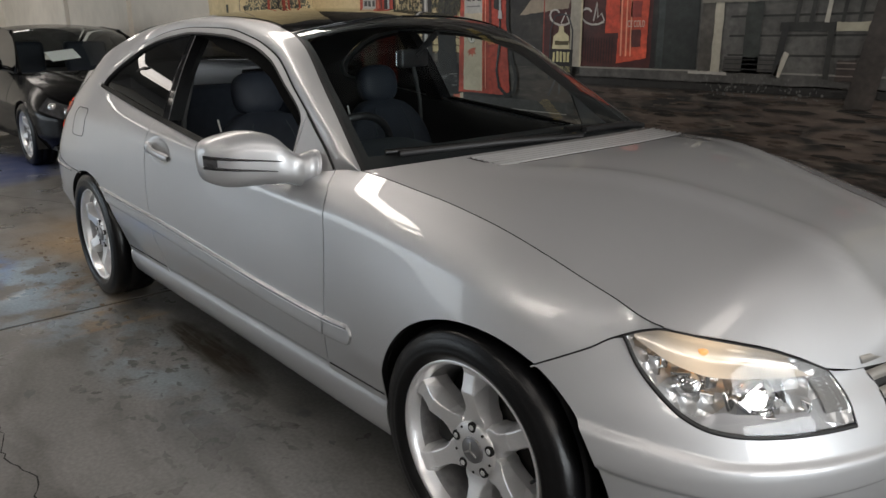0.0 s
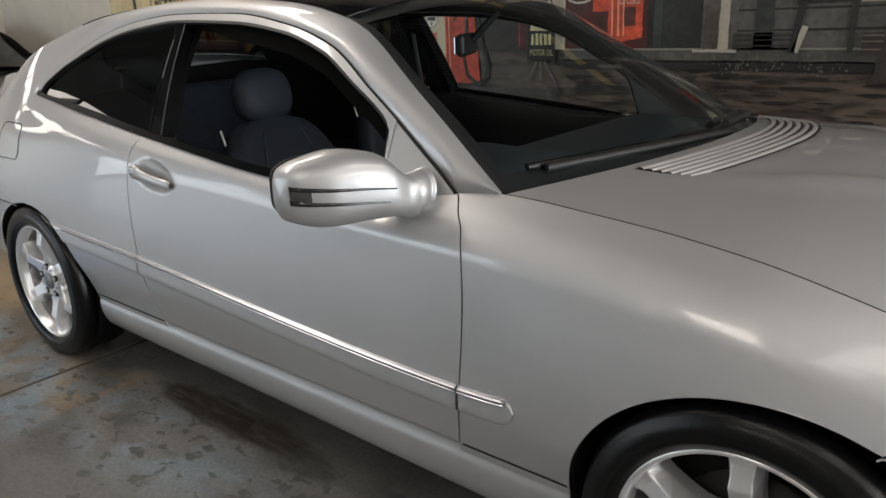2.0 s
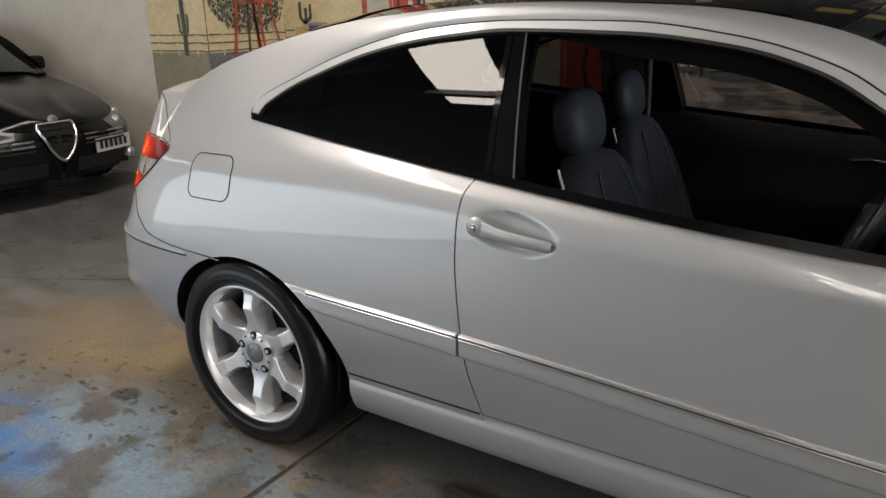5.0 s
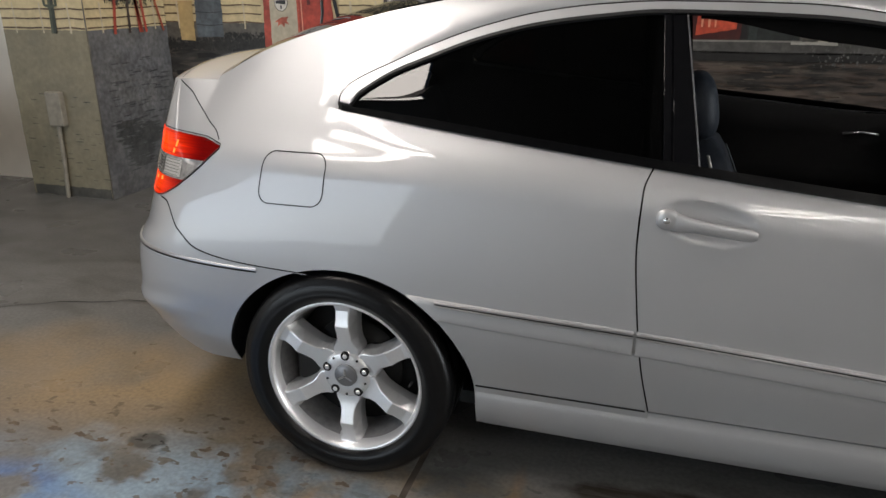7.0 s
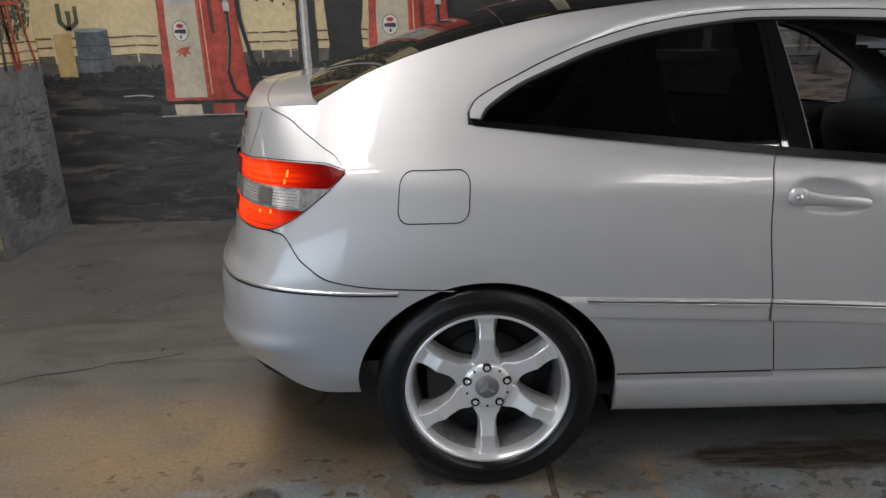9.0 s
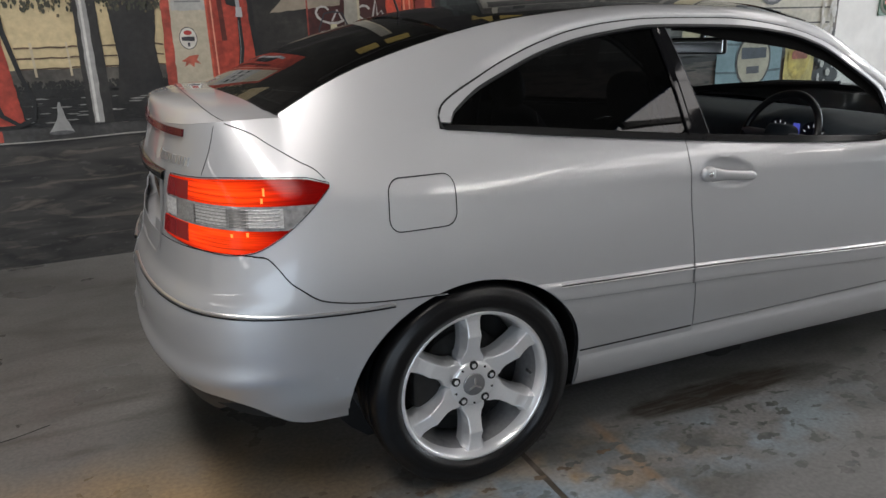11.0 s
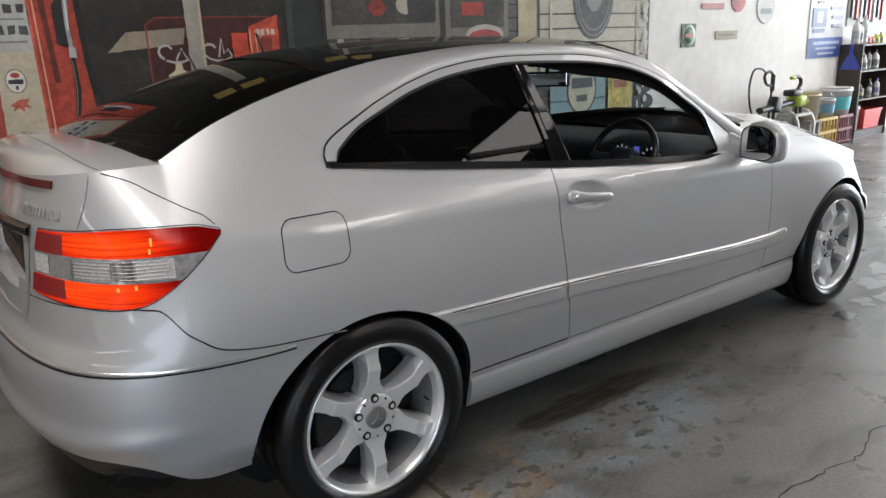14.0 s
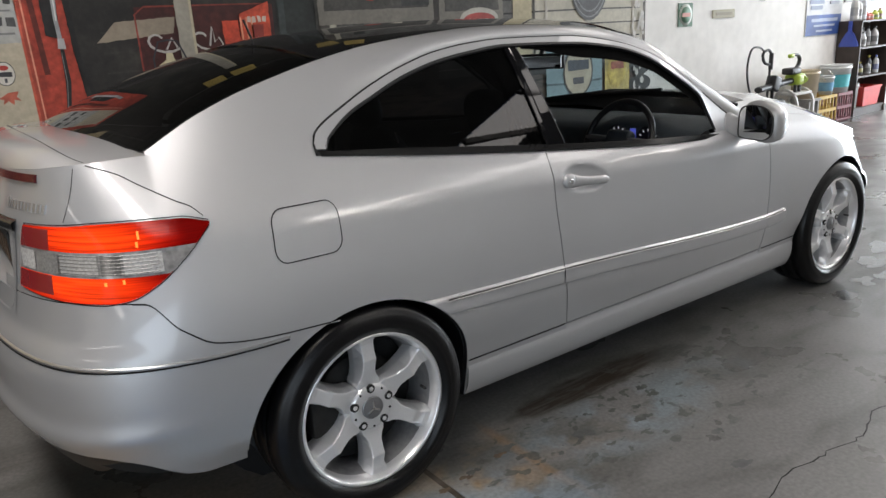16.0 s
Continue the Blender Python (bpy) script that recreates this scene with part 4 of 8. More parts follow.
def rect(name, u0, u1, z0, z1, colour, layer=1, plane="wall", parent=None, second=None, wob=0.004):
    r = lambda: random.uniform(-wob, wob)
    return paint(name, [(u0 + r(), z0 + r()), (u1 + r(), z0 + r()), (u1 + r(), z1 + r()), (u0 + r(), z1 + r())], colour, layer, plane, parent, second)


def line(name, pts, w, colour, layer=2, plane="wall", parent=None):
    V, F = [], []
    for k, (u, z) in enumerate(pts):
        a, b = pts[max(0, k - 1)], pts[min(len(pts) - 1, k + 1)]
        dx, dz = b[0] - a[0], b[1] - a[1]
        l = math.hypot(dx, dz) or 1
        ww = w * random.uniform(0.8, 1.2)
        V += [place(u - dz / l * ww / 2, z + dx / l * ww / 2, layer, plane), place(u + dz / l * ww / 2, z - dx / l * ww / 2, layer, plane)]
    F = [(2 * k, 2 * k + 1, 2 * k + 3, 2 * k + 2) for k in range(len(pts) - 1)]
    return mesh_ob(name, V, F, paint_mat(colour), parent or MURAL, smooth=False)


def disc(name, u, z, ru, rz, colour, layer=2, plane="wall", n=28, parent=None):
    return paint(name, [(u + ru * math.cos(2 * math.pi * k / n), z + rz * math.sin(2 * math.pi * k / n)) for k in range(n)], colour, layer, plane, parent)


def dabs(name, u0, u1, z0, z1, count, size, colour, layer=3, plane="wall", shape=None, flat=False):
    """Many loose brush dabs in one mesh."""
    V, F = [], []
    while count > 0:
        u, z = random.uniform(u0, u1), random.uniform(z0, z1)
        count -= 1
        if shape and not shape((u - u0) / (u1 - u0), (z - z0) / (z1 - z0)):
            continue
        a, s, e = random.uniform(0, 6.28), size * random.uniform(0.5, 1.5), random.uniform(0.3, 0.9)
        k = len(V)
        for q in range(5):
            b = a + q * 1.2566
            V.append(place(u + s * math.cos(b) * (2.6 if flat else e), z + s * math.sin(b) * (0.28 if flat else 1), layer + random.choice((0, 0.3, 0.6)), plane))
        F.append(tuple(range(k, k + 5)))
    return tagged(mesh_ob(name, V, F, paint_mat(colour), MURAL, smooth=False), kind="stuff")


def words(name, text, u0, u1, z0, z1, colour, layer):
    """Painted lettering, set to fill the given place on the wall."""
    cu = bpy.data.curves.new(name, "FONT")
    cu.body = text
    o = bpy.data.objects.new(name, cu)
    me = bpy.data.meshes.new_from_object(o)
    bpy.data.objects.remove(o)
    V = np.array([v.co[:] for v in me.vertices])
    lo, hi = V.min(0), V.max(0)
    V = [place(lerp(u0, u1, (v[0] - lo[0]) / (hi[0] - lo[0])), lerp(z0, z1, (v[1] - lo[1]) / (hi[1] - lo[1])), layer, "wall") for v in V]
    return mesh_ob(name, V, [tuple(p.vertices) for p in me.polygons], paint_mat(colour, 0.1), MURAL, smooth=False)


SKY, SAND, REDP, CREAM, DARK = (0.58, 0.475, 0.28), (0.30, 0.265, 0.20), (0.45, 0.078, 0.050), (0.50, 0.445, 0.335), (0.018, 0.017, 0.016)
WOODL, WOODD, GREYW = (0.42, 0.38, 0.31), (0.085, 0.06, 0.045), (0.13, 0.126, 0.118)
# desert and sky
rect("painted_sky", -2.868, 0.0, 1.17, 2.05, SKY, 1, second=(0.50, 0.40, 0.22))
rect("painted_sky", -2.868, -0.7, 2.05, 2.6, SKY, 1.6, second=(0.50, 0.40, 0.22))
# wall top out of view, invented dark to subdue reflections in the car's glass
rect("painted_canopy", -0.7, 5.05, 2.05, CEIL - 0.3, (0.035, 0.033, 0.028), 1.5)
rect("painted_sand", -2.868, 0.0, 1.03, 1.175, (0.15, 0.138, 0.118), 1.4)
rect("painted_sky", -3.618, -2.872, 1.145, CEIL - 0.3, SKY, 1, "front", second=(0.50, 0.40, 0.22))
rect("painted_sky", 1.532, 2.286, 1.145, CEIL - 0.3, SKY, 1, "side", second=(0.50, 0.40, 0.22))
rect("painted_haze", -3.618, -2.872, 0.0, 1.15, (0.235, 0.205, 0.135), 1.2, "front", second=(0.165, 0.15, 0.11), wob=0.001)
rect("painted_haze", 1.532, 2.286, 0.0, 1.15, (0.185, 0.182, 0.178), 1.2, "side", second=(0.13, 0.13, 0.135), wob=0.001)
for u, z, r in ((1.78, 0.42, 0.11), (1.98, 0.40, 0.09), (1.86, 0.26, 0.10)):
    dabs("painted_bush", u - r, u + r, z - r, z + r, 160, 0.022, (0.125, 0.127, 0.123), 2, "side", lambda a, b: (a - 0.5) ** 2 + (b - 0.5) ** 2 < 0.2, True)
dabs("painted_scrub", 1.55, 2.27, 0.15, 0.95, 200, 0.016, (0.12, 0.12, 0.122), 2, "side", lambda a, b: abs(a - 0.55) < 0.4 and random.random() < 0.6, True)
dabs("painted_scrub", -3.6, -2.88, 0.1, 0.75, 90, 0.012, (0.15, 0.135, 0.10), 2, "front", lambda a, b: random.random() < 0.5, True)
rect("painted_shade", -3.6, -2.874, 0.0, 0.07, (0.10, 0.094, 0.078), 2, "front", wob=0.001)
# fence in three runs
for plane, a, b in (("front", -3.61, -2.875), ("side", 1.535, 2.285), ("wall", -2.865, -2.04), ("wall", -1.44, -1.07), ("wall", -0.98, -0.64)):
    for z in (1.165, 1.225, 1.285):
        line("painted_rail", [(lerp(a, b, k / 6), z + 0.006 * math.sin(3 * k) + (0.012 if plane == "wall" else 0)) for k in range(7)], 0.009, (0.16, 0.10, 0.06), 3, plane)
    n = max(2, int((b - a) / 0.24))
    for k in range(n):
        u = lerp(a, b, (k + 0.5) / n)
        line("painted_post", [(u, 1.13), (u - 0.004, 1.325)], 0.014, (0.55, 0.47, 0.33), 4, plane)
# tall cactus on the pillar
ct = (0.10, 0.115, 0.075)
for off, c in ((0, ct), (0.012, (0.05, 0.055, 0.04))):
    line("painted_cactus", [(-3.15 + off, 1.13), (-3.14 + off, 1.28), (-3.15 + off, 1.62)], 0.042 - off, c, 4 + off * 20, "front")
for sg in (-1, 1):
    line("painted_cactus", [(-3.145, 1.30), (-3.145 + sg * 0.05, 1.31), (-3.145 + sg * 0.056, 1.44)], 0.024, ct, 5, "front")
# red derrick and tree on the pillar's side
dabs("painted_tree", 1.56, 2.28, 1.24, 1.72, 1500, 0.011, (0.16, 0.165, 0.125), 3, "side", lambda a, b: ((a - 0.5) / 0.5) ** 2 + ((b - 0.62) / 0.45) ** 2 < 1)
dabs("painted_tree", 1.60, 2.26, 1.28, 1.65, 900, 0.009, (0.05, 0.06, 0.045), 3.6, "side", lambda a, b: ((a - 0.5) / 0.5) ** 2 + ((b - 0.5) / 0.5) ** 2 < 1)
for a, b, c in ((1.76, 1.84, REDP), (1.90, 1.92, (0.07, 0.05, 0.045)), (2.00, 1.96, REDP), (2.02, 1.93, (0.30, 0.05, 0.03)), (2.06, 2.0, REDP), (2.24, 2.08, (0.40, 0.09, 0.05))):
    line("painted_derrick", [(a, 1.115), (lerp(a, b, 0.5), 1.4), (b, 2.1)], 0.022, c, 6, "side")
for z in (1.52, 1.72):
    line("painted_derrick", [(1.80, z), (2.16, z + 0.01)], 0.02, REDP, 7, "side")
# barrels and second cactus
rect("painted_barrel", -2.72, -2.60, 1.04, 1.325, (0.46, 0.33, 0.15), 5)
rect("painted_barrel", -2.58, -2.36, 1.07, 1.345, (0.13, 0.155, 0.175), 5, second=(0.07, 0.08, 0.09))
for z in (1.16, 1.25):
    line("barrel_band", [(-2.58, z), (-2.47, z - 0.008), (-2.36, z)], 0.006, (0.05, 0.055, 0.06), 6)
disc("barrel_top", -2.47, 1.345, 0.11, 0.014, (0.24, 0.27, 0.29), 6)
for u, h in ((-2.66, 1.52), (-2.6, 1.47), (-2.55, 1.5)):
    line("painted_cactus", [(-2.61, 1.35), (u, 1.40), (u, h)], 0.03, ct, 4)
# scrub along the ground line, dark road edge
dabs("painted_scrub", -2.45, -0.64, 1.0, 1.10, 1300, 0.011, (0.03, 0.03, 0.027), 4)
dabs("painted_scrub", -2.86, -2.0, 0.98, 1.06, 500, 0.012, (0.045, 0.043, 0.04), 4)
for z, a, b in ((0.93, -2.6, -2.05), (0.80, -2.8, -2.1), (0.985, -2.3, -2.05)):
    line("painted_track", [(lerp(a, b, k / 5), z + 0.012 * math.sin(k * 2.1)) for k in range(6)], 0.035, (0.022, 0.021, 0.02), 3)
line("painted_glint", [(-2.32, 0.90), (-2.2, 0.905), (-2.12, 0.895)], 0.008, (0.42, 0.42, 0.42), 4)
# kerb of the pump island
rect("painted_kerb", -2.08, 0.55, 0.76, 0.835, (0.075, 0.073, 0.070), 3, second=(0.045, 0.044, 0.042))
rect("painted_kerb", -1.98, -1.80, 0.762, 0.833, CREAM, 4)
rect("painted_kerb", -1.72, -1.58, 0.764, 0.836, REDP, 4)
line("kerb_line", [(-2.08, 0.755), (-1.75, 0.760), (-1.4, 0.756), (-1.2, 0.758), (-0.9, 0.768), (-0.6, 0.765), (0.0, 0.757), (0.5, 0.752)], 0.009, (0.33, 0.32, 0.29), 5)
rect("painted_kerb", -0.715, -0.635, 0.782, 0.872, (0.45, 0.13, 0.08), 4)
rect("painted_kerb", -0.635, -0.59, 0.775, 0.866, CREAM, 4)
dabs("forecourt_shade", -1.5, -0.62, 0.84, 1.06, 1100, 0.020, (0.022, 0.022, 0.021), 4, "wall", lambda a, b: random.random() < 0.7, True)
dabs("forecourt_glint", -1.45, -0.66, 0.86, 1.02, 60, 0.012, (0.22, 0.22, 0.21), 5, "wall", lambda a, b: random.random() < 0.5, True)
rect("painted_forecourt", -1.45, -0.3, 0.84, 1.0, (0.055, 0.054, 0.052), 3)


def pump(x):
    """A painted fuel pump with its left white panel, red case, nozzle and hose. x: left edge."""
    p = MURAL
    paint("pump_case", [(x, 0.86), (x + 0.58, 0.86), (x + 0.53, 1.4), (x + 0.50, 2.25), (x + 0.04, 2.25)], REDP, 6, second=(0.42, 0.055, 0.03))
    paint("pump_side", [(x + 0.31, 0.86), (x + 0.58, 0.87), (x + 0.53, 1.4), (x + 0.50, 2.25), (x + 0.29, 2.25)], (0.40, 0.055, 0.032), 6.6, second=(0.30, 0.04, 0.025))
    paint("pump_panel", [(x + 0.06, 0.88), (x + 0.29, 0.88), (x + 0.28, 2.2), (x + 0.075, 2.2)], CREAM, 7, second=(0.50, 0.43, 0.31))
    rect("pump_face", x + 0.075, x + 0.275, 1.49, 1.90, (0.42, 0.42, 0.40), 8)
    for k in range(3):
        rect("face_mark", x + 0.10 + 0.06 * k, x + 0.14 + 0.06 * k, 1.58, 1.63, (0.10, 0.10, 0.10), 9)
        rect("face_mark", x + 0.10 + 0.06 * k, x + 0.14 + 0.06 * k, 1.70, 1.745, (0.08, 0.08, 0.08), 9)
    for z in (1.54, 1.665, 1.79):
        line("face_rule", [(x + 0.10, z), (x + 0.25, z)], 0.010, (0.2, 0.2, 0.2), 9)
    line("panel_edge", [(x + 0.285, 0.88), (x + 0.275, 2.2)], 0.012, (0.62, 0.12, 0.07), 8)
    line("case_light", [(x + 0.315, 0.9), (x + 0.30, 2.2)], 0.010, (0.75, 0.30, 0.20), 8)
    disc("badge_ring", x + 0.155, 1.322, 0.053, 0.068, (0.10, 0.10, 0.10), 7.6)
    disc("round_badge", x + 0.155, 1.322, 0.049, 0.063, (0.66, 0.64, 0.58), 8)
    disc("badge_red", x + 0.155, 1.355, 0.024, 0.014, (0.45, 0.05, 0.04), 9)
    rect("badge_bar", x + 0.118, x + 0.192, 1.305, 1.328, (0.06, 0.06, 0.07), 9)
    line("badge_drop", [(x + 0.155, 1.296), (x + 0.155, 1.272)], 0.012, (0.1, 0.1, 0.12), 9)
    paint("red_emblem", [(x + 0.10, 1.185), (x + 0.125, 1.20), (x + 0.15, 1.215), (x + 0.205, 1.22), (x + 0.19, 1.19), (x + 0.21, 1.165), (x + 0.175, 1.175), (x + 0.17, 1.145), (x + 0.145, 1.17), (x + 0.115, 1.15), (x + 0.125, 1.178)], (0.52, 0.13, 0.08), 8)
    line("gun_bracket", [(x + 0.37, 1.30), (x + 0.345, 1.9)], 0.03, (0.16, 0.03, 0.02), 9)
    paint("nozzle_cradle", [(x + 0.40, 1.52), (x + 0.47, 1.50), (x + 0.49, 1.75), (x + 0.45, 1.80), (x + 0.40, 1.74)], (0.02, 0.02, 0.02), 9)
    line("nozzle", [(x + 0.45, 1.92), (x + 0.475, 1.78), (x + 0.465, 1.62), (x + 0.47, 1.50)], 0.026, (0.34, 0.35, 0.36), 10)
    line("nozzle_shine", [(x + 0.475, 1.80), (x + 0.468, 1.60)], 0.007, (0.68, 0.68, 0.68), 11)
    rect("nozzle_collar", x + 0.452, x + 0.49, 1.44, 1.50, (0.45, 0.45, 0.45), 11)
    line("hose", [(x + 0.47, 1.44), (x + 0.47, 1.25), (x + 0.44, 1.05), (x + 0.47, 0.92), (x + 0.55, 0.86), (x + 0.63, 0.89), (x + 0.65, 0.99), (x + 0.60, 1.15), (x + 0.55, 1.4), (x + 0.53, 2.0)], 0.026, (0.02, 0.02, 0.02), 10)
    line("hose_shine", [(x + 0.464, 1.42), (x + 0.464, 1.25), (x + 0.436, 1.06)], 0.005, (0.2, 0.2, 0.2), 11)


pump(-2.03)
pump(-0.645)
# lamp pole, tree trunk and funnel between the pumps
paint("painted_pole", [(-1.115, 0.84), (-0.975, 0.84), (-0.985, 2.4), (-1.09, 2.4)], (0.040, 0.038, 0.035), 6)
paint("pole_light", [(-1.085, 0.845), (-1.03, 0.845), (-1.03, 2.4), (-1.07, 2.4)], (0.34, 0.335, 0.32), 6.5, second=(0.24, 0.235, 0.225))
line("pole_light", [(-1.066, 0.85), (-1.06, 1.4), (-1.052, 2.4)], 0.016, (0.62, 0.61, 0.58), 7)
paint("painted_trunk", [(-0.94, 0.95), (-0.66, 0.95), (-0.685, 1.3), (-0.63, 1.75), (-0.66, 2.2), (-0.84, 2.2), (-0.86, 1.75), (-0.92, 1.5), (-0.90, 1.2)], (0.035, 0.033, 0.03), 5, second=(0.015, 0.015, 0.015))
dabs("painted_foliage", -1.45, -0.62, 1.50, 2.3, 4200, 0.013, (0.07, 0.07, 0.045), 5, "wall", lambda a, b: random.random() < 0.35 + 0.9 * b)
dabs("painted_foliage", -1.45, -0.62, 1.46, 2.3, 1500, 0.009, (0.16, 0.13, 0.07), 6, "wall", lambda a, b: random.random() < 0.1 + 0.7 * b)
paint("painted_funnel", [(-1.34, 0.80), (-1.20, 0.80), (-1.235, 0.88), (-1.255, 0.98), (-1.265, 0.98), (-1.285, 0.88)], (0.33, 0.33, 0.32), 6)
disc("funnel_rim", -1.27, 0.80, 0.07, 0.012, (0.18, 0.18, 0.18), 7)
# shop front: dark boards, shelf, post
rect("shop_dark", -0.16, 1.48, 1.09, 2.6, DARK, 3, second=(0.035, 0.032, 0.028))
for k in range(4):
    line("shop_shelf", [(0.05, 1.16 + 0.12 * k), (0.5, 1.17 + 0.12 * k)], 0.012, (0.055, 0.05, 0.045), 4)
paint("painted_awning", [(0.02, 1.46), (0.48, 1.50), (0.50, 1.60), (0.14, 1.58)], (0.30, 0.25, 0.19), 5)
rect("cooler_body", 0.26, 1.16, 1.10, 1.66, (0.09, 0.018, 0.015), 4.5, second=(0.05, 0.013, 0.012))
line("cooler_edge", [(0.26, 1.12), (0.26, 1.62), (0.32, 1.665), (1.12, 1.665)], 0.010, (0.28, 0.05, 0.035), 6)
# pale script shapes, drawn as plain loops
for u in (0.34, 0.62):
    line("pale_scroll", [(u + 0.075 * math.cos(a) + 0.012 * k, 1.44 + 0.055 * math.sin(a)) for k, a in enumerate(np.linspace(0.6, 5.6, 10))], 0.014, (0.50, 0.47, 0.44), 7)
line("pale_scroll", [(0.70, 1.41), (0.725, 1.53), (0.735, 1.43), (0.765, 1.46), (0.79, 1.41)], 0.012, (0.50, 0.47, 0.44), 7)
line("pale_scroll", [(0.42, 1.40), (0.46, 1.47), (0.49, 1.41)], 0.012, (0.50, 0.47, 0.44), 7)
for k in range(12):
    line("cooler_slat", [(0.62 + 0.022 * k, 1.13), (0.62 + 0.022 * k, 1.30)], 0.006, (0.035, 0.01, 0.01), 6)
rect("cooler_door", 0.80, 0.91, 1.33, 1.56, (0.62, 0.075, 0.035), 7)
paint("cooler_end", [(0.90, 1.13), (1.13, 1.17), (1.13, 1.68), (0.92, 1.60)], (0.60, 0.085, 0.04), 7, second=(0.42, 0.045, 0.025))
for u in (0.935, 0.975, 1.01):
    line("cooler_glint", [(u, 1.18), (u - 0.01, 1.58)], 0.012, (0.80, 0.33, 0.20), 8)
rect("cooler_panel", 1.00, 1.08, 1.43, 1.53, (0.28, 0.04, 0.03), 8)
rect("cooler_panel", 1.01, 1.085, 1.24, 1.35, (0.14, 0.03, 0.025), 8)
words("cooler_words", "ICE COLD", 0.972, 1.108, 1.367, 1.409, (0.66, 0.56, 0.46), 9)
for k in range(4):
    rect("cooler_mark", 0.972 + 0.035 * k, 0.997 + 0.035 * k, 1.545, 1.585, (0.62, 0.50, 0.42), 9)
rect("painted_post", 0.505, 0.60, 1.10, 2.6, (0.36, 0.335, 0.28), 9)
line("post_edge", [(0.603, 1.1), (0.603, 2.6)], 0.016, (0.52, 0.46, 0.33), 10)
# oil stand with a pale bottle and a lettered panel, shown as bars
for sg in (-1, 1):
    line("stand_wire", [(0.43 + sg * 0.10, 1.0), (0.43 + sg * 0.10, 1.35), (0.43 + sg * 0.06, 1.45), (0.43, 1.46)], 0.012, (0.05, 0.055, 0.07), 10)
paint("pale_bottle", [(0.35, 1.22), (0.51, 1.22), (0.50, 1.31), (0.455, 1.34), (0.45, 1.38), (0.41, 1.38), (0.405, 1.34), (0.36, 1.31)], (0.62, 0.56, 0.36), 11)
rect("stand_panel", 0.33, 0.54, 1.03, 1.22, (0.02, 0.02, 0.018), 11)
for k in range(5):
    rect("lettering_bar", 0.358 + 0.033 * k, 0.382 + 0.033 * k, 1.13, 1.20, (0.58, 0.54, 0.28), 12)
words("panel_words", "MOTOR OIL", 0.35, 0.525, 1.06, 1.10, (0.50, 0.46, 0.24), 12)
rect("lettering_bar", 0.375, 0.50, 1.245, 1.275, (0.15, 0.12, 0.05), 12)
for a, b in (((0.40, 1.02), (0.33, 0.88)), ((0.46, 1.02), (0.56, 0.86)), ((0.43, 1.02), (0.43, 0.90))):
    line("stand_leg", [a, b], 0.014, (0.16, 0.16, 0.17), 11)
# doorway, porch posts, siding, bench
rect("painted_door", 1.19, 1.48, 1.1, 2.6, (0.028, 0.034, 0.032), 4)
rect("door_stile", 1.20, 1.25, 1.1, 2.6, (0.055, 0.068, 0.066), 5)
rect("painted_siding", 1.48, 3.34, 1.09, 2.6, GREYW, 3, second=(0.10, 0.097, 0.09))
for k in range(10):
    line("siding_line", [(1.68, 1.20 + 0.11 * k), (2.5, 1.205 + 0.11 * k), (3.33, 1.195 + 0.11 * k)], 0.012, (0.03, 0.03, 0.028), 4)
rect("porch_post", 1.50, 1.585, 1.09, 2.6, (0.11, 0.10, 0.085), 6)
rect("porch_post", 1.585, 1.635, 1.09, 2.6, (0.44, 0.41, 0.33), 7)
rect("post_foot", 1.44, 1.69, 1.082, 1.10, (0.42, 0.40, 0.36), 8)
rect("painted_crate", 1.66, 1.98, 1.095, 1.19, (0.085, 0.08, 0.073), 6)
for z in (1.12, 1.15, 1.175):
    line("crate_slat", [(1.67, z), (1.97, z)], 0.006, (0.02, 0.02, 0.02), 7)
rect("dark_post", 1.77, 1.87, 1.10, 2.4, (0.05, 0.058, 0.052), 6)
rect("porch_floor", 0.60, 5.1, 1.03, 1.10, (0.115, 0.112, 0.105), 5, second=(0.06, 0.058, 0.055))
rect("porch_shade", 0.60, 5.1, 0.985, 1.035, (0.025, 0.024, 0.023), 5)
line("porch_edge", [(0.6, 1.098), (2.0, 1.103), (3.4, 1.099)], 0.010, (0.25, 0.24, 0.22), 6)
dabs("porch_splash", 1.5, 2.25, 0.96, 1.10, 260, 0.007, (0.17, 0.168, 0.16), 7, "wall", lambda a, b: random.random() < 0.6)
rect("painted_sign", 1.66, 2.44, 1.62, 1.78, (0.26, 0.24, 0.185), 7)
rect("bench_seat", 1.98, 2.27, 1.335, 1.385, (0.035, 0.035, 0.032), 8)
rect("bench_seat", 2.27, 2.50, 1.335, 1.385, (0.42, 0.39, 0.30), 8)
for a, b, c in (((2.01, 1.36), (1.97, 1.08), (0.03, 0.03, 0.03)), ((2.03, 1.22), (1.985, 1.085), (0.48, 0.45, 0.38)), ((2.25, 1.34), (2.25, 1.08), (0.05, 0.05, 0.045)), ((2.46, 1.34), (2.50, 1.09), (0.03, 0.03, 0.03))):
    line("bench_leg", [a, b], 0.036, c, 9)
for k in range(6):
    line("bench_back", [(2.06 + 0.08 * k, 1.38), (2.08 + 0.08 * k, 1.62)], 0.022, (0.45, 0.42, 0.36) if k in (2, 5) else (0.045, 0.045, 0.042), 9)
rect("painted_pail", 2.30, 2.395, 1.075, 1.185, (0.075, 0.055, 0.048), 9)
for z in (1.10, 1.14, 1.17):
    line("pail_hoop", [(2.30, z), (2.395, z)], 0.007, (0.20, 0.17, 0.15), 10)
paint("leaning_beam", [(2.36, 0.93), (2.50, 0.93), (2.66, 2.0), (2.54, 2.0)], (0.075, 0.062, 0.054), 10, second=(0.03, 0.025, 0.022))
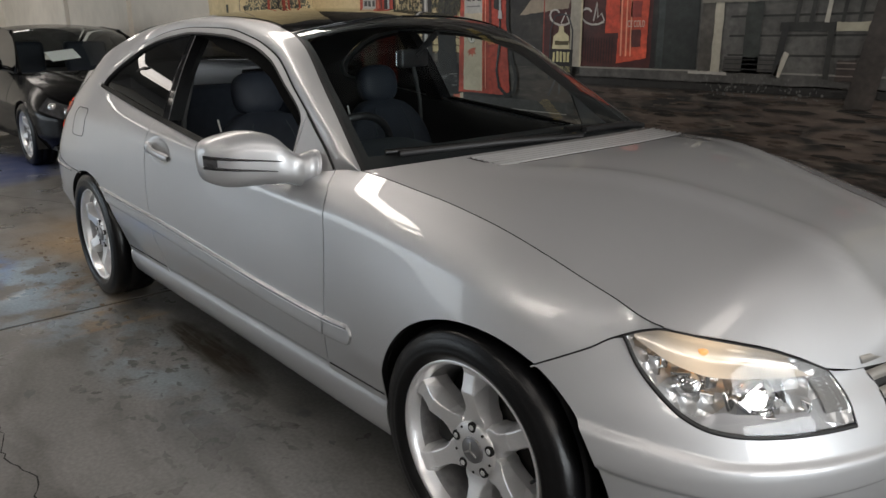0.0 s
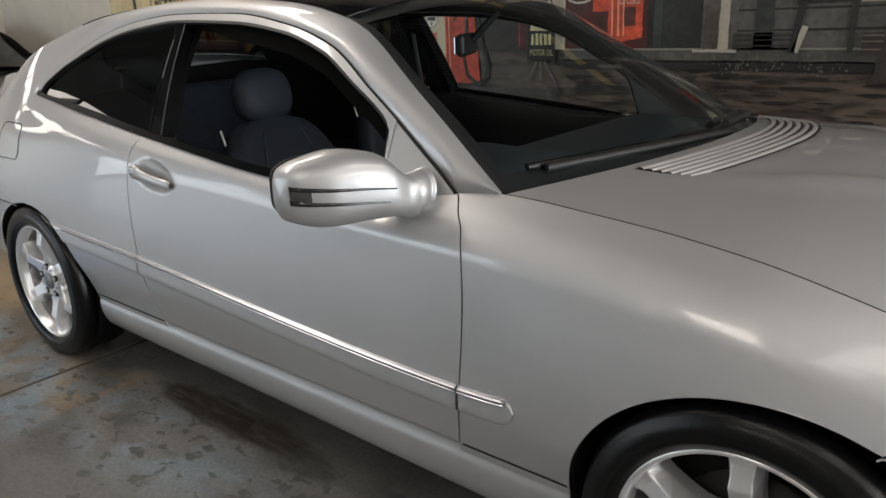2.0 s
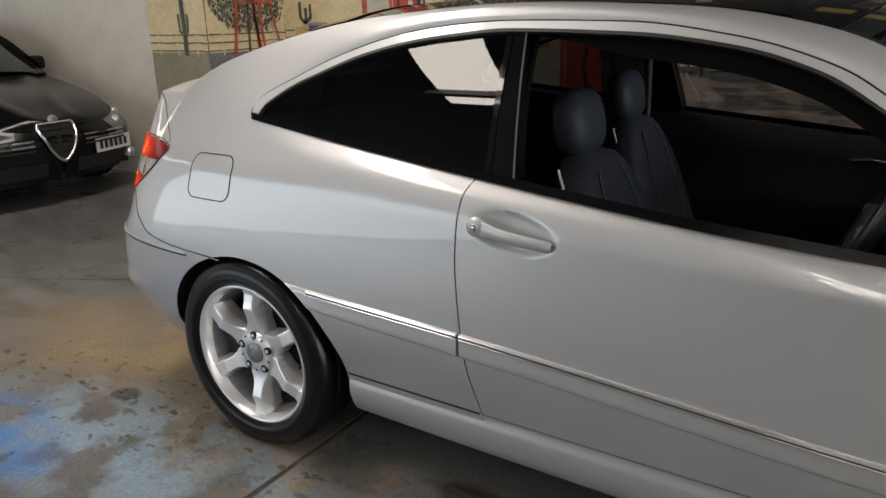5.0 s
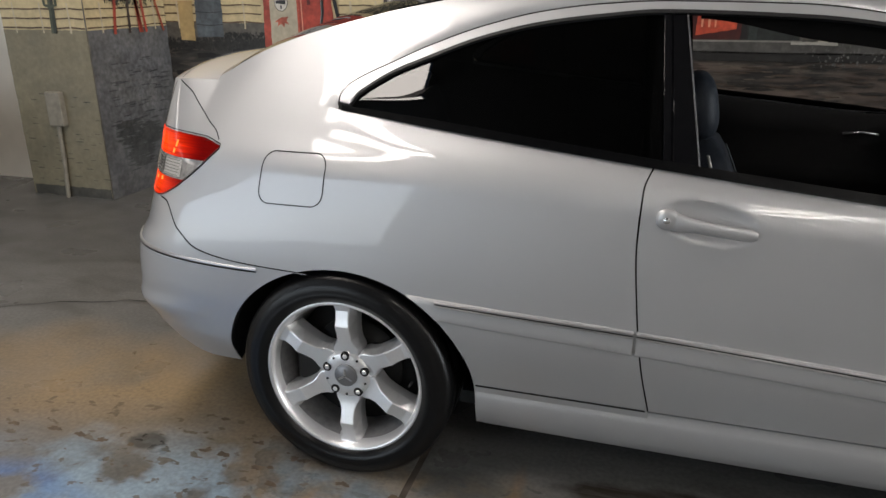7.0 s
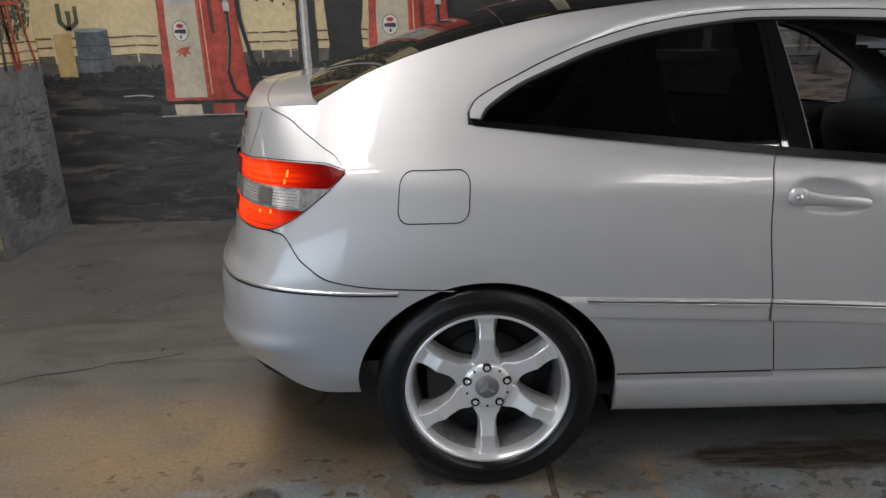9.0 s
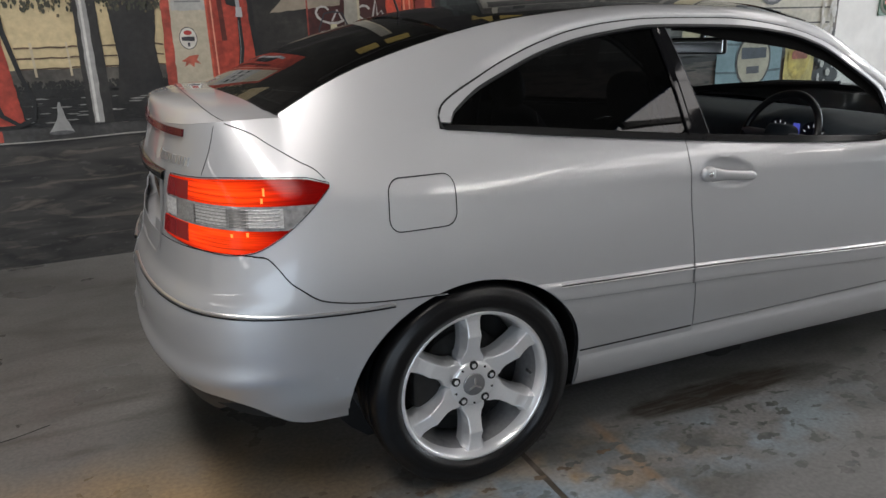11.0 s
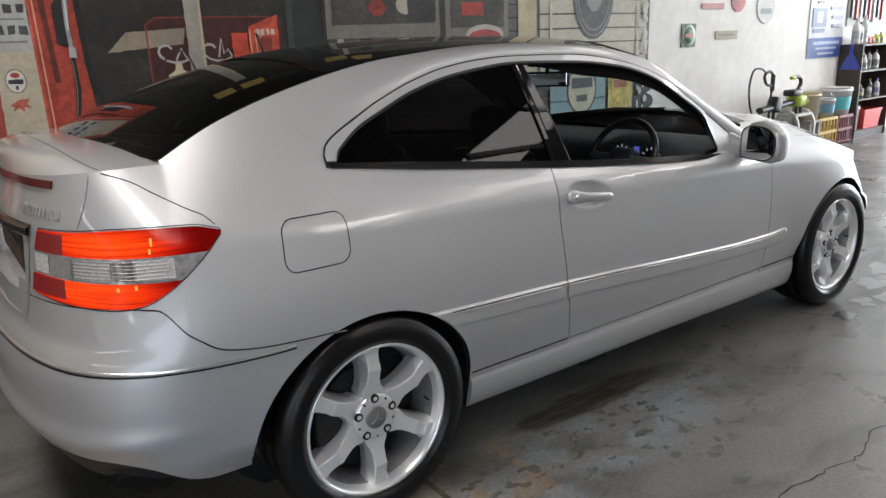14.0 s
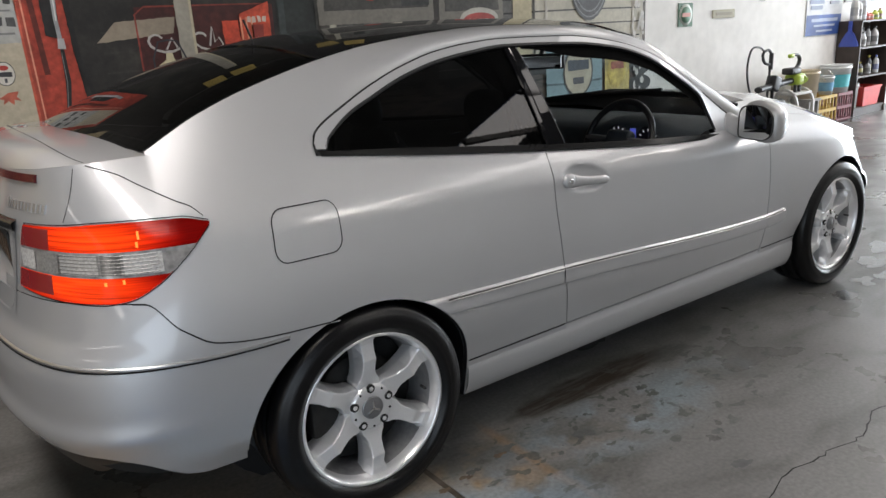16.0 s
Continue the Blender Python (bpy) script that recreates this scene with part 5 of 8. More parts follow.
dabs("yard_ripple", 0.65, 3.6, 0.50, 0.96, 420, 0.020, (0.085, 0.06, 0.045), 3, "wall", lambda a, b: random.random() < 0.6, True)
dabs("yard_ripple", 0.65, 3.6, 0.55, 0.97, 110, 0.010, (0.16, 0.13, 0.10), 3.5, "wall", lambda a, b: random.random() < 0.35, True)
dabs("yard_ripple", 0.65, 3.6, 0.30, 0.98, 260, 0.03, (0.03, 0.026, 0.022), 4, "wall", lambda a, b: random.random() < 0.5, True)
# framed boards over the porch
for a, b, z0, z1 in ((1.50, 2.50, 1.50, 2.2), (2.56, 3.22, 1.46, 2.2)):
    rect("board_frame", a, b, z0, z1, (0.22, 0.205, 0.175), 11)
    rect("board", a + 0.05, b - 0.05, z0 + 0.10, z1 - 0.05, (0.10, 0.095, 0.085), 12)
disc("round_sign", 1.93, 1.72, 0.075, 0.06, (0.42, 0.06, 0.045), 13)
disc("round_sign", 2.18, 1.74, 0.085, 0.07, (0.50, 0.46, 0.36), 13)
rect("board_panel", 2.2, 2.46, 1.62, 1.80, (0.06, 0.06, 0.062), 14)
disc("half_sign", 2.96, 1.50, 0.20, 0.085, (0.52, 0.50, 0.44), 13)
disc("half_sign", 2.96, 1.485, 0.17, 0.06, (0.40, 0.06, 0.05), 14)
rect("red_plate", 2.72, 2.95, 1.66, 1.76, (0.50, 0.06, 0.045), 13)
# cream boards, tyre, blue and yellow drums
rect("painted_cladding", 3.34, 5.05, 1.10, 2.6, (0.50, 0.47, 0.38), 4, second=(0.42, 0.40, 0.34))
for k in range(11):
    line("board_line", [(3.34, 1.14 + 0.13 * k), (4.2, 1.145 + 0.13 * k), (5.0, 1.14 + 0.13 * k)], 0.014, (0.09, 0.085, 0.075), 5)
rect("board_corner", 3.34, 3.56, 1.1, 2.6, (0.52, 0.46, 0.30), 6)
line("corner_edge", [(3.58, 1.1), (3.58, 2.6)], 0.03, (0.10, 0.09, 0.07), 7)
for u in (3.73, 4.90):
    line("pipe_post", [(u, 1.2), (u, 1.75)], 0.03, (0.56, 0.53, 0.47), 7)
disc("painted_tyre", 4.28, 1.85, 0.27, 0.42, (0.12, 0.125, 0.13), 8)
disc("tyre_hole", 4.28, 1.88, 0.12, 0.20, (0.28, 0.28, 0.27), 9)
for r in (0.8, 0.92):
    line("tyre_ring", [(4.28 + 0.27 * r * math.cos(a), 1.85 + 0.42 * r * math.sin(a)) for a in np.linspace(3.3, 6.1, 14)], 0.012, (0.26, 0.265, 0.27), 9)
rect("blue_drum", 3.72, 4.46, 0.50, 1.27, (0.24, 0.36, 0.40), 6, second=(0.17, 0.27, 0.31))
for z in (0.62, 0.88, 1.12):
    line("drum_band", [(3.72, z), (4.09, z - 0.015), (4.46, z)], 0.02, (0.12, 0.19, 0.22), 7)
disc("drum_roundel", 4.13, 0.97, 0.20, 0.235, (0.10, 0.10, 0.10), 8)
disc("drum_roundel", 4.13, 0.97, 0.18, 0.215, (0.52, 0.47, 0.36), 9)
rect("roundel_bar", 3.99, 4.27, 0.985, 1.08, (0.10, 0.12, 0.16), 10)
rect("roundel_bar", 4.06, 4.20, 0.86, 0.92, (0.14, 0.14, 0.16), 10)
rect("yellow_drum", 4.50, 4.86, 0.50, 1.22, (0.60, 0.47, 0.12), 6, second=(0.48, 0.40, 0.14))
disc("drum_roundel", 4.67, 0.98, 0.13, 0.20, (0.66, 0.50, 0.10), 8)
rect("roundel_bar", 4.58, 4.77, 0.96, 1.03, (0.45, 0.12, 0.06), 9)
for k in range(3):
    disc("stacked_tyre", 5.02, 0.62 + 0.17 * k, 0.17, 0.085, (0.06, 0.06, 0.062), 6)
# lamplit upper windows
for k in range(4):
    for j in range(2):
        rect("lit_window", 0.2 + 1.15 * k + 0.30 * j, 0.42 + 1.15 * k + 0.30 * j, 2.75, 2.95, (0.62, 0.46, 0.14), 13)
# painted-over junction box with its pipe on the pillar
jb = thing("junction_box", "painted-over junction box with a conduit down the pillar", "junction box")
JP = mat("jb_paint", (0.25, 0.225, 0.18), 0.6, 0, 0, 20, 0.2)
box("box_body", -3.11, -2.995, 1.352, 1.401, 0.50, 0.725, JP, jb, bevel=0.006)
tube("conduit", [(-3.06, 1.378, 0.51), (-3.065, 1.378, 0.28), (-3.085, 1.378, 0.002)], 0.014, JP, jb)

# the paint thins out into the white wall
dabs("fading_paint", 4.85, 5.05, 0.4, 2.4, 260, 0.03, (0.60, 0.58, 0.54), 12, "wall", lambda a, b: random.random() < a ** 1.5)

# ---- floor cracks ----
def crack(pts, w=0.004):
    V, F = [], []
    for k, (x, y) in enumerate(pts):
        ww = w * random.uniform(0.5, 1.4)
        V += [(x, y - ww / 2, 0.0012), (x, y + ww / 2, 0.0012)]
    F = [(2 * k, 2 * k + 1, 2 * k + 3, 2 * k + 2) for k in range(len(pts) - 1)]
    return structure(mesh_ob("floor_crack", V, F, GAP, smooth=False))


random.seed(5)
pts, x, y = [], 0.86, -1.60
while x < 3.4:
    pts.append((x, y))
    x += random.uniform(0.02, 0.05)
    y += random.uniform(-0.016, 0.014)
crack(pts)
pts, x, y = [], -3.3, -0.85
while x < -1.2:
    pts.append((x, y))
    x += random.uniform(0.05, 0.1)
    y += random.uniform(0.01, 0.05)
crack(pts, 0.006)


# ---- dark drips and spots on the floor ----
SPOTM = mat("oil_spot", (0.070, 0.074, 0.074), 0.4, 0, 0, 30, 0.25, second=(0.10, 0.10, 0.095), second_scale=14)
RUSTM = mat("rust_spot", (0.085, 0.062, 0.042), 0.6, 0, 0, 30, 0.25, second=(0.13, 0.09, 0.055), second_scale=14)
WETM = mat("wet_floor", (0.035, 0.034, 0.032), 0.16, 0, 0, 8, 0.2)


def floor_spots(name, spots, m):
    V, F = [], []
    for x, y, r in spots:
        x, y = x + 0.03, y - 0.015
        for _ in range(random.choice((2, 3, 4))):
            cx, cy = x + random.uniform(-0.7, 0.7) * r, y + random.uniform(-0.35, 0.35) * r
            q, k = r * random.uniform(0.35, 0.75), len(V)
            ph = [random.uniform(0, 6.28) for _ in range(3)]
            z = 0.0008 + 0.0001 * (len(F) % 9)
            for j in range(26):
                a = j * 2 * math.pi / 26
                rr = q * (1 + 0.28 * math.sin(2 * a + ph[0]) + 0.2 * math.sin(3 * a + ph[1]) + 0.13 * math.sin(7 * a + ph[2]))
                V.append((cx + 1.25 * rr * math.cos(a), cy + 0.75 * rr * math.sin(a), z))
            F.append(tuple(range(k, k + 26)))
    return tagged(mesh_ob(name, V, F, m, smooth=False), kind="structure")


random.seed(21)
floor_spots("floor_stain", ((0.69, -0.973, 0.05), (0.436, -0.886, 0.035), (0.716, -1.09, 0.018), (0.933, -1.045, 0.03), (0.982, -0.985, 0.018), (0.925, -1.161, 0.018), (1.106, -0.966, 0.025), (1.115, -0.906, 0.025), (1.37, -1.038, 0.028), (1.418, -0.885, 0.022), (1.466, -0.9, 0.022), (1.58, -0.882, 0.03), (1.742, -0.89, 0.022), (1.72, -0.76, 0.05), (1.99, -0.779, 0.015), (0.947, -1.437, 0.03), (1.027, -1.273, 0.024), (0.89, -0.895, 0.013), (0.8, -0.9, 0.013), (0.276, -0.907, 0.02), (0.313, -0.816, 0.014), (0.56, -1.02, 0.012), (-0.686, -0.89, 0.032), (-0.615, -0.915, 0.018), (-0.44, -1.063, 0.025), (1.9, -1.1, 0.02), (2.3, -0.95, 0.03)), SPOTM)
floor_spots("floor_stain", ((-0.497, -0.877, 0.02), (-0.436, -0.882, 0.02), (-0.29, -0.913, 0.024), (-0.217, -0.842, 0.02), (-0.028, -0.912, 0.018), (-0.537, -0.711, 0.014), (-0.85, -0.928, 0.018), (-0.943, -0.919, 0.016), (-1.486, -0.924, 0.022), (-1.338, -0.936, 0.025), (-1.045, -0.922, 0.024), (-1.4, -0.9, 0.018), (-1.2, -0.93, 0.016), (0.4, -0.89, 0.02), (0.241, -0.919, 0.018), (0.133, -0.926, 0.018), (-0.75, -0.92, 0.014), (-0.36, -0.8, 0.014)), RUSTM)
floor_spots("wet_patch", ((2.58, -0.985, 0.07), (2.82, -0.95, 0.10), (3.02, -0.97, 0.09), (3.2, -0.84, 0.12), (3.5, -0.78, 0.12), (3.3, -0.95, 0.06)), WETM)


# ---- signs and stored things along the white wall ----
def wall_sign(name, label, x0, x1, z0, z1, colour, bars, round_=False, cat="sign"):
    s = thing(name, label, cat)
    size = x1 - x0
    x0, x1, z0, z1 = mural_x(x0), mural_x(x1), mural_z(z0), mural_z(z1)
    bars = [(mural_x(a), mural_x(b), mural_z(c), mural_z(d), col) for a, b, c, d, col in bars]
    if round_:
        lathe("plate", [(0.0, WALL_Y - 0.012), (size, WALL_Y - 0.012), (size, WALL_Y - 0.001)], paint_mat(colour, 0.08), s, n=40, centre=(x0, 0, z0), smooth=False)
    else:
        box("plate", x0, x1, WALL_Y - 0.012, WALL_Y - 0.001, z0, z1, paint_mat(colour, 0.08), s, bevel=0.002)
    for k, (a, b, c, d, col) in enumerate(bars):
        box("mark", a, b, WALL_Y - 0.0145 - 0.0012 * k, WALL_Y - 0.0118, c, d, paint_mat(col, 0.1), s)
    return s


sg = wall_sign("enamel_sign", "small green and white enamel sign on the white wall", 5.62, 5.86, 1.31, 1.55, (0.10, 0.20, 0.13), [])
lathe("ring", [(0.0, WALL_Y - 0.0155), (0.105, WALL_Y - 0.0155), (0.105, WALL_Y - 0.012)], paint_mat((0.62, 0.66, 0.60), 0.08), sg, n=32, centre=(mural_x(5.74), 0, mural_z(1.43)))
lathe("inner_disc", [(0.0, WALL_Y - 0.018), (0.08, WALL_Y - 0.018), (0.08, WALL_Y - 0.0155)], paint_mat((0.14, 0.27, 0.18), 0.08), sg, n=32, centre=(mural_x(5.74), 0, mural_z(1.43)))
box("mark", mural_x(5.675), mural_x(5.805), WALL_Y - 0.021, WALL_Y - 0.0178, mural_z(1.41), mural_z(1.45), paint_mat((0.60, 0.25, 0.20), 0.08), sg)
wall_sign("brass_plaque", "narrow dull brass plaque on the white wall", 6.22, 6.63, 1.375, 1.465, (0.36, 0.32, 0.20), [(6.28, 6.57, 1.405, 1.435, (0.24, 0.21, 0.13))])
rs = wall_sign("round_sign", "round white sign with a dark ring on the wall", 7.18, 7.36, 1.72, 0, (0.62, 0.62, 0.60), [(7.07, 7.29, 1.64, 1.70, (0.25, 0.27, 0.27))], True)
wall_sign("round_sign", "round red sign on the white wall", 6.62, 6.75, 1.80, 0, (0.50, 0.10, 0.10), [], True)
wall_sign("red_strip_sign", "faded red strip sign high on the white wall", 5.95, 6.35, 1.70, 1.76, (0.55, 0.25, 0.22), [])
wall_sign("poster", "white and blue printed poster on the white wall", 8.17, 9.05, 1.08, 1.865, (0.66, 0.68, 0.71),
          [(8.18, 9.04, 1.085, 1.335, (0.06, 0.13, 0.42)), (8.30, 8.95, 1.25, 1.29, (0.45, 0.52, 0.68)), (8.36, 8.88, 1.19, 1.215, (0.5, 0.56, 0.7)), (8.42, 8.82, 1.125, 1.15, (0.5, 0.56, 0.7)), (8.26, 8.54, 1.40, 1.45, (0.22, 0.26, 0.36)), (8.23, 8.57, 1.47, 1.70, (0.24, 0.29, 0.42)), (8.33, 8.47, 1.52, 1.66, (0.55, 0.58, 0.64)), (8.33, 8.48, 1.76, 1.785, (0.3, 0.33, 0.4)), (8.66, 8.98, 1.68, 1.72, (0.3, 0.33, 0.4)), (8.70, 8.98, 1.57, 1.61, (0.35, 0.38, 0.45)), (8.72, 8.94, 1.46, 1.50, (0.35, 0.38, 0.45))], cat="poster")
wall_sign("dark_plaque", "narrow dark red plaque above the poster", 8.48, 9.02, 1.885, 1.99, (0.10, 0.055, 0.05), [(8.56, 8.94, 1.92, 1.95, (0.28, 0.22, 0.20))])

BEFORE = set(bpy.data.objects)
PLY = lambda n, c, r=0.4: mat(n, c, r, 0, 0, 30, 0.08)


def bottle(x, y, z, r, h, c, cap, label="plastic bottle on the shelf"):
    b = thing("bottle", label, "bottle", "shelf bottles", (x, y, z))
    lathe("bottle_body", [(0.0, 0.0), (r, 0.0), (r * 1.02, h * 0.1), (r, h * 0.62), (r * 0.75, h * 0.75), (r * 0.35, h * 0.84), (r * 0.35, h * 0.9)], PLY("plastic_%d%d%d" % tuple(int(v * 99) for v in c), c), b, n=20, axis="z")
    lathe("bottle_cap", [(r * 0.4, h * 0.88), (r * 0.4, h), (0.0, h)], PLY("plastic_%d%d%d" % tuple(int(v * 99) for v in cap), cap), b, n=14, axis="z")
    lathe("bottle_label", [(r * 1.035, h * 0.2), (r * 1.035, h * 0.5)], PLY("label_%d%d%d" % tuple(int(v * 99) for v in cap), tuple(0.5 * v + 0.15 for v in cap)), b, n=20, axis="z")
    return b


def bucket(x, y, z, r, h, c, label, band=None, handle=True):
    b = thing("bucket", label, "bucket", "", (x, y, z))
    m = PLY("bucket_%d%d%d" % tuple(int(v * 99) for v in c), c)
    lathe("bucket_body", [(0.0, 0.004), (r * 0.84, 0.0), (r * 0.97, h * 0.86), (r * 1.03, h * 0.87), (r * 1.03, h * 0.90), (r * 0.985, h * 0.91), (r, h), (r * 1.02, h), (r * 0.96, h * 0.985), (r * 0.82, 0.02), (0.0, 0.02)], m, b, n=36, axis="z")
    if band:
        lathe("bucket_label", [(r * 0.885, h * 0.2), (r * 0.955, h * 0.66)], PLY("band_%d%d%d" % tuple(int(v * 99) for v in band), band), b, n=36, axis="z")
    if handle:
        tube("bucket_handle", [(r * 1.04 * math.cos(a), -r * 0.55 * math.sin(a) - 0.005, h * 0.88 - r * 0.75 * math.sin(a)) for a in np.linspace(0, math.pi, 15)], 0.004, CHROME, b)
    return b


def crate(x0, x1, y0, y1, z0, h, c, label):
    k_ = thing("bottle_crate", label, "crate", "", ((x0 + x1) / 2, (y0 + y1) / 2, z0))
    m = PLY("crate_%d%d%d" % tuple(int(v * 99) for v in c), c, 0.5)
    hx, hy = (x1 - x0) / 2, (y1 - y0) / 2
    box("crate_base", -hx, hx, -hy, hy, 0, 0.015, m, k_)
    for z in (0.0, h * 0.45, h - 0.035):
        for a, b, cc, d in ((-hx, hx, -hy, -hy + 0.012), (-hx, hx, hy - 0.012, hy), (-hx, -hx + 0.012, -hy, hy), (hx - 0.012, hx, -hy, hy)):
            box("crate_rail", a, b, cc, d, z, z + 0.035, m, k_)
    n = 6
    for i in range(n + 1):
        u = lerp(-hx, hx - 0.014, i / n)
        for yy in (-hy, hy - 0.012):
            box("crate_bar", u, u + 0.014, yy + 0.001, yy + 0.011, 0.01, h - 0.01, m, k_)
        v = lerp(-hy, hy - 0.014, i / n)
        for xx in (-hx, hx - 0.012):
            box("crate_bar", xx + 0.001, xx + 0.011, v, v + 0.014, 0.01, h - 0.01, m, k_)
    return k_


crate(7.93, 8.43, 1.935, 2.24, 0.0, 0.36, (0.58, 0.40, 0.10), "yellow plastic bottle crate on the workshop floor")
crate(8.45, 8.83, 1.935, 2.24, 0.0, 0.36, (0.20, 0.05, 0.06), "dark red plastic bottle crate on the workshop floor")
bucket(7.86, 2.07, 0.36, 0.165, 0.33, (0.55, 0.46, 0.33), "large beige plastic bucket standing on a stand")
bucket(8.31, 2.03, 0.36, 0.09, 0.23, (0.60, 0.64, 0.66), "white bucket with a blue label on a crate", (0.16, 0.36, 0.55))
bucket(8.64, 2.09, 0.36, 0.185, 0.34, (0.66, 0.68, 0.68), "white and turquoise paint bucket on a crate", (0.10, 0.45, 0.50))
bucket(9.14, 2.11, 0.106, 0.095, 0.32, (0.62, 0.62, 0.60), "tall white plastic bucket on the bottom shelf", None, False)
# stand under the beige bucket
st = thing("plant_stand", "low grey wooden stand under the bucket", "stand")
for x in (7.68, 7.885):
    box("stand_leg", x, x + 0.03, 1.9, 2.16, 0.0, 0.36, PLY("stand_grey", (0.30, 0.29, 0.27), 0.6), st)
box("stand_top", 7.675, 7.92, 1.88, 2.18, 0.335, 0.359, PLY("stand_grey", (0.30, 0.29, 0.27), 0.6), st)
# white moulded step stool
sl = thing("step_stool", "pale grey moulded plastic step stool on the floor", "stool")
SM = PLY("stool_grey", (0.52, 0.51, 0.49), 0.5)
for x in (7.30, 7.66):
    P = []
    for k in range(13):
        a = math.pi * k / 12
        P.append([(x, 2.0 - 0.15 * math.cos(a) * 1.0, 0.30 + 0.20 * math.sin(a) - 0.30 * (k in (0, 12))), (x + 0.03, 2.0 - 0.15 * math.cos(a), 0.30 + 0.20 * math.sin(a) - 0.30 * (k in (0, 12)))])
    grid_ob("stool_side", P, SM, sl, thick=0.025)
box("stool_step", 7.30, 7.69, 1.88, 2.12, 0.44, 0.47, SM, sl, bevel=0.008)
box("stool_step", 7.30, 7.69, 1.86, 2.14, 0.20, 0.23, SM, sl, bevel=0.008)
# leaf blower resting on the stool
lb = thing("leaf_blower", "lime green and black leaf blower on a stool", "leaf blower")
LIME, BLK = PLY("lime_plastic", (0.36, 0.48, 0.05)), PLY("tool_black", (0.015, 0.015, 0.016), 0.45)
tube("blower_pipe", [(6.55, 1.98, 0.585), (7.10, 2.0, 0.63), (7.28, 2.0, 0.64)], 0.045, BLK, lb, res=6)
soft_box("blower_body", 7.26, 7.46, 1.91, 2.09, 0.565, 0.745, LIME, lb, 0.05)
for k in range(4):
    soft_box("blower_rib", 7.40 + 0.022 * k, 7.412 + 0.022 * k, 1.905, 2.095, 0.59 + 0.008 * k, 0.70 - 0.012 * k, LIME, lb, 0.005)
soft_box("blower_battery", 7.16, 7.37, 1.93, 2.07, 0.735, 0.83, BLK, lb, 0.025)
tube("blower_handle", [(7.33, 2.0, 0.80), (7.40, 2.0, 0.86), (7.425, 2.0, 0.94), (7.37, 2.0, 1.005), (7.26, 2.0, 1.01)], 0.022, BLK, lb, res=4)
soft_box("handle_tip", 7.19, 7.28, 1.975, 2.025, 0.975, 1.03, LIME, lb, 0.018)
for dx in (0.0, 0.09):
    tube("blower_foot", [(7.28 + dx, 1.95, 0.58), (7.28 + dx, 1.95, 0.472)], 0.02, BLK, lb)
lb.matrix_basis = Matrix.Translation((0.14, 0, 0.104)) @ Matrix.Scale(0.78, 4, (0, 0, 1))
# pressure washer with lance and hose
pw = thing("pressure_washer", "black pressure washer with an upright lance and hose", "pressure washer")
soft_box("washer_body", 6.72, 7.08, 1.84, 2.14, 0.06, 0.46, BLK, pw, 0.06)
for y in (1.80, 2.15):
    lathe("washer_wheel", [(0.0, y), (0.09, y), (0.09, y + 0.04), (0.0, y + 0.04)], RUBBER, pw, n=24, centre=(6.78, 0, 0.09), smooth=False)
box("washer_foot", 6.98, 7.06, 1.88, 2.10, 0.0, 0.07, BLK, pw)
tube("lance", [(6.90, 1.99, 0.40), (6.905, 1.99, 0.62), (6.93, 1.99, 0.93)], 0.013, BLK, pw)
tube("lance_handle", [(6.93, 1.99, 0.80), (6.935, 1.99, 0.99)], 0.024, BLK, pw)
tube("trigger_guard", [(6.92, 1.99, 0.86), (6.80, 1.99, 0.89), (6.76, 1.99, 0.99), (6.86, 1.99, 1.03), (6.935, 1.99, 0.98)], 0.016, BLK, pw)
tube("washer_hose", [(6.78, 1.99, 1.02), (6.66, 1.98, 1.07), (6.52, 1.98, 1.06), (6.455, 1.98, 0.92), (6.46, 1.98, 0.75), (6.55, 1.98, 0.55), (6.75, 1.95, 0.42)], 0.011, BLK, pw)
tube("washer_hose", [(6.40, 1.98, 0.47), (6.6, 1.96, 0.52), (6.8, 1.95, 0.45), (6.75, 1.9, 0.38)], 0.011, BLK, pw)
soft_box("upper_grip", 6.94, 7.08, 1.93, 2.05, 0.55, 0.72, BLK, pw, 0.02, Matrix.Rotation(radians(20), 4, "Y"))
tube("grip_stem", [(7.0, 1.99, 0.44), (7.0, 1.99, 0.58)], 0.018, BLK, pw)
pw.matrix_basis = Matrix.Scale(0.955, 4, (0, 0, 1))

# shelf unit with its bottles
sh = thing("shelf_unit", "dark brown open shelf unit full of bottles", "shelf")
BROWN = mat("dark_laminate", (0.055, 0.038, 0.03), 0.5, 0, 0, 12, 0.2)
X0, X1, Y0, Y1, H = 9.005, 9.90, 1.986, 2.285, 1.215
for x in (X0, X1 - 0.022):
    box("shelf_side", x, x + 0.022, Y0, Y1, 0, H, BROWN, sh, bevel=0.001)
box("shelf_back", X0, X1, Y1 - 0.008, Y1 - 0.001, 0, H, BROWN, sh)
LEVELS = (0.085, 0.495, 0.862, 1.194)
for z in LEVELS:
    box("shelf_board", X0 + 0.022, X1 - 0.022, Y0 + 0.004, Y1 - 0.009, z, z + 0.02, BROWN, sh)
box("shelf_plinth", X0 + 0.022, X1 - 0.022, Y0 + 0.02, Y0 + 0.04, 0, 0.085, BROWN, sh)
random.seed(9)
PAL = [((0.45, 0.45, 0.46), (0.04, 0.04, 0.05)), ((0.03, 0.03, 0.035), (0.5, 0.06, 0.05)), ((0.55, 0.56, 0.56), (0.08, 0.12, 0.4)), ((0.35, 0.36, 0.38), (0.05, 0.05, 0.05)), ((0.05, 0.05, 0.06), (0.55, 0.5, 0.1))]
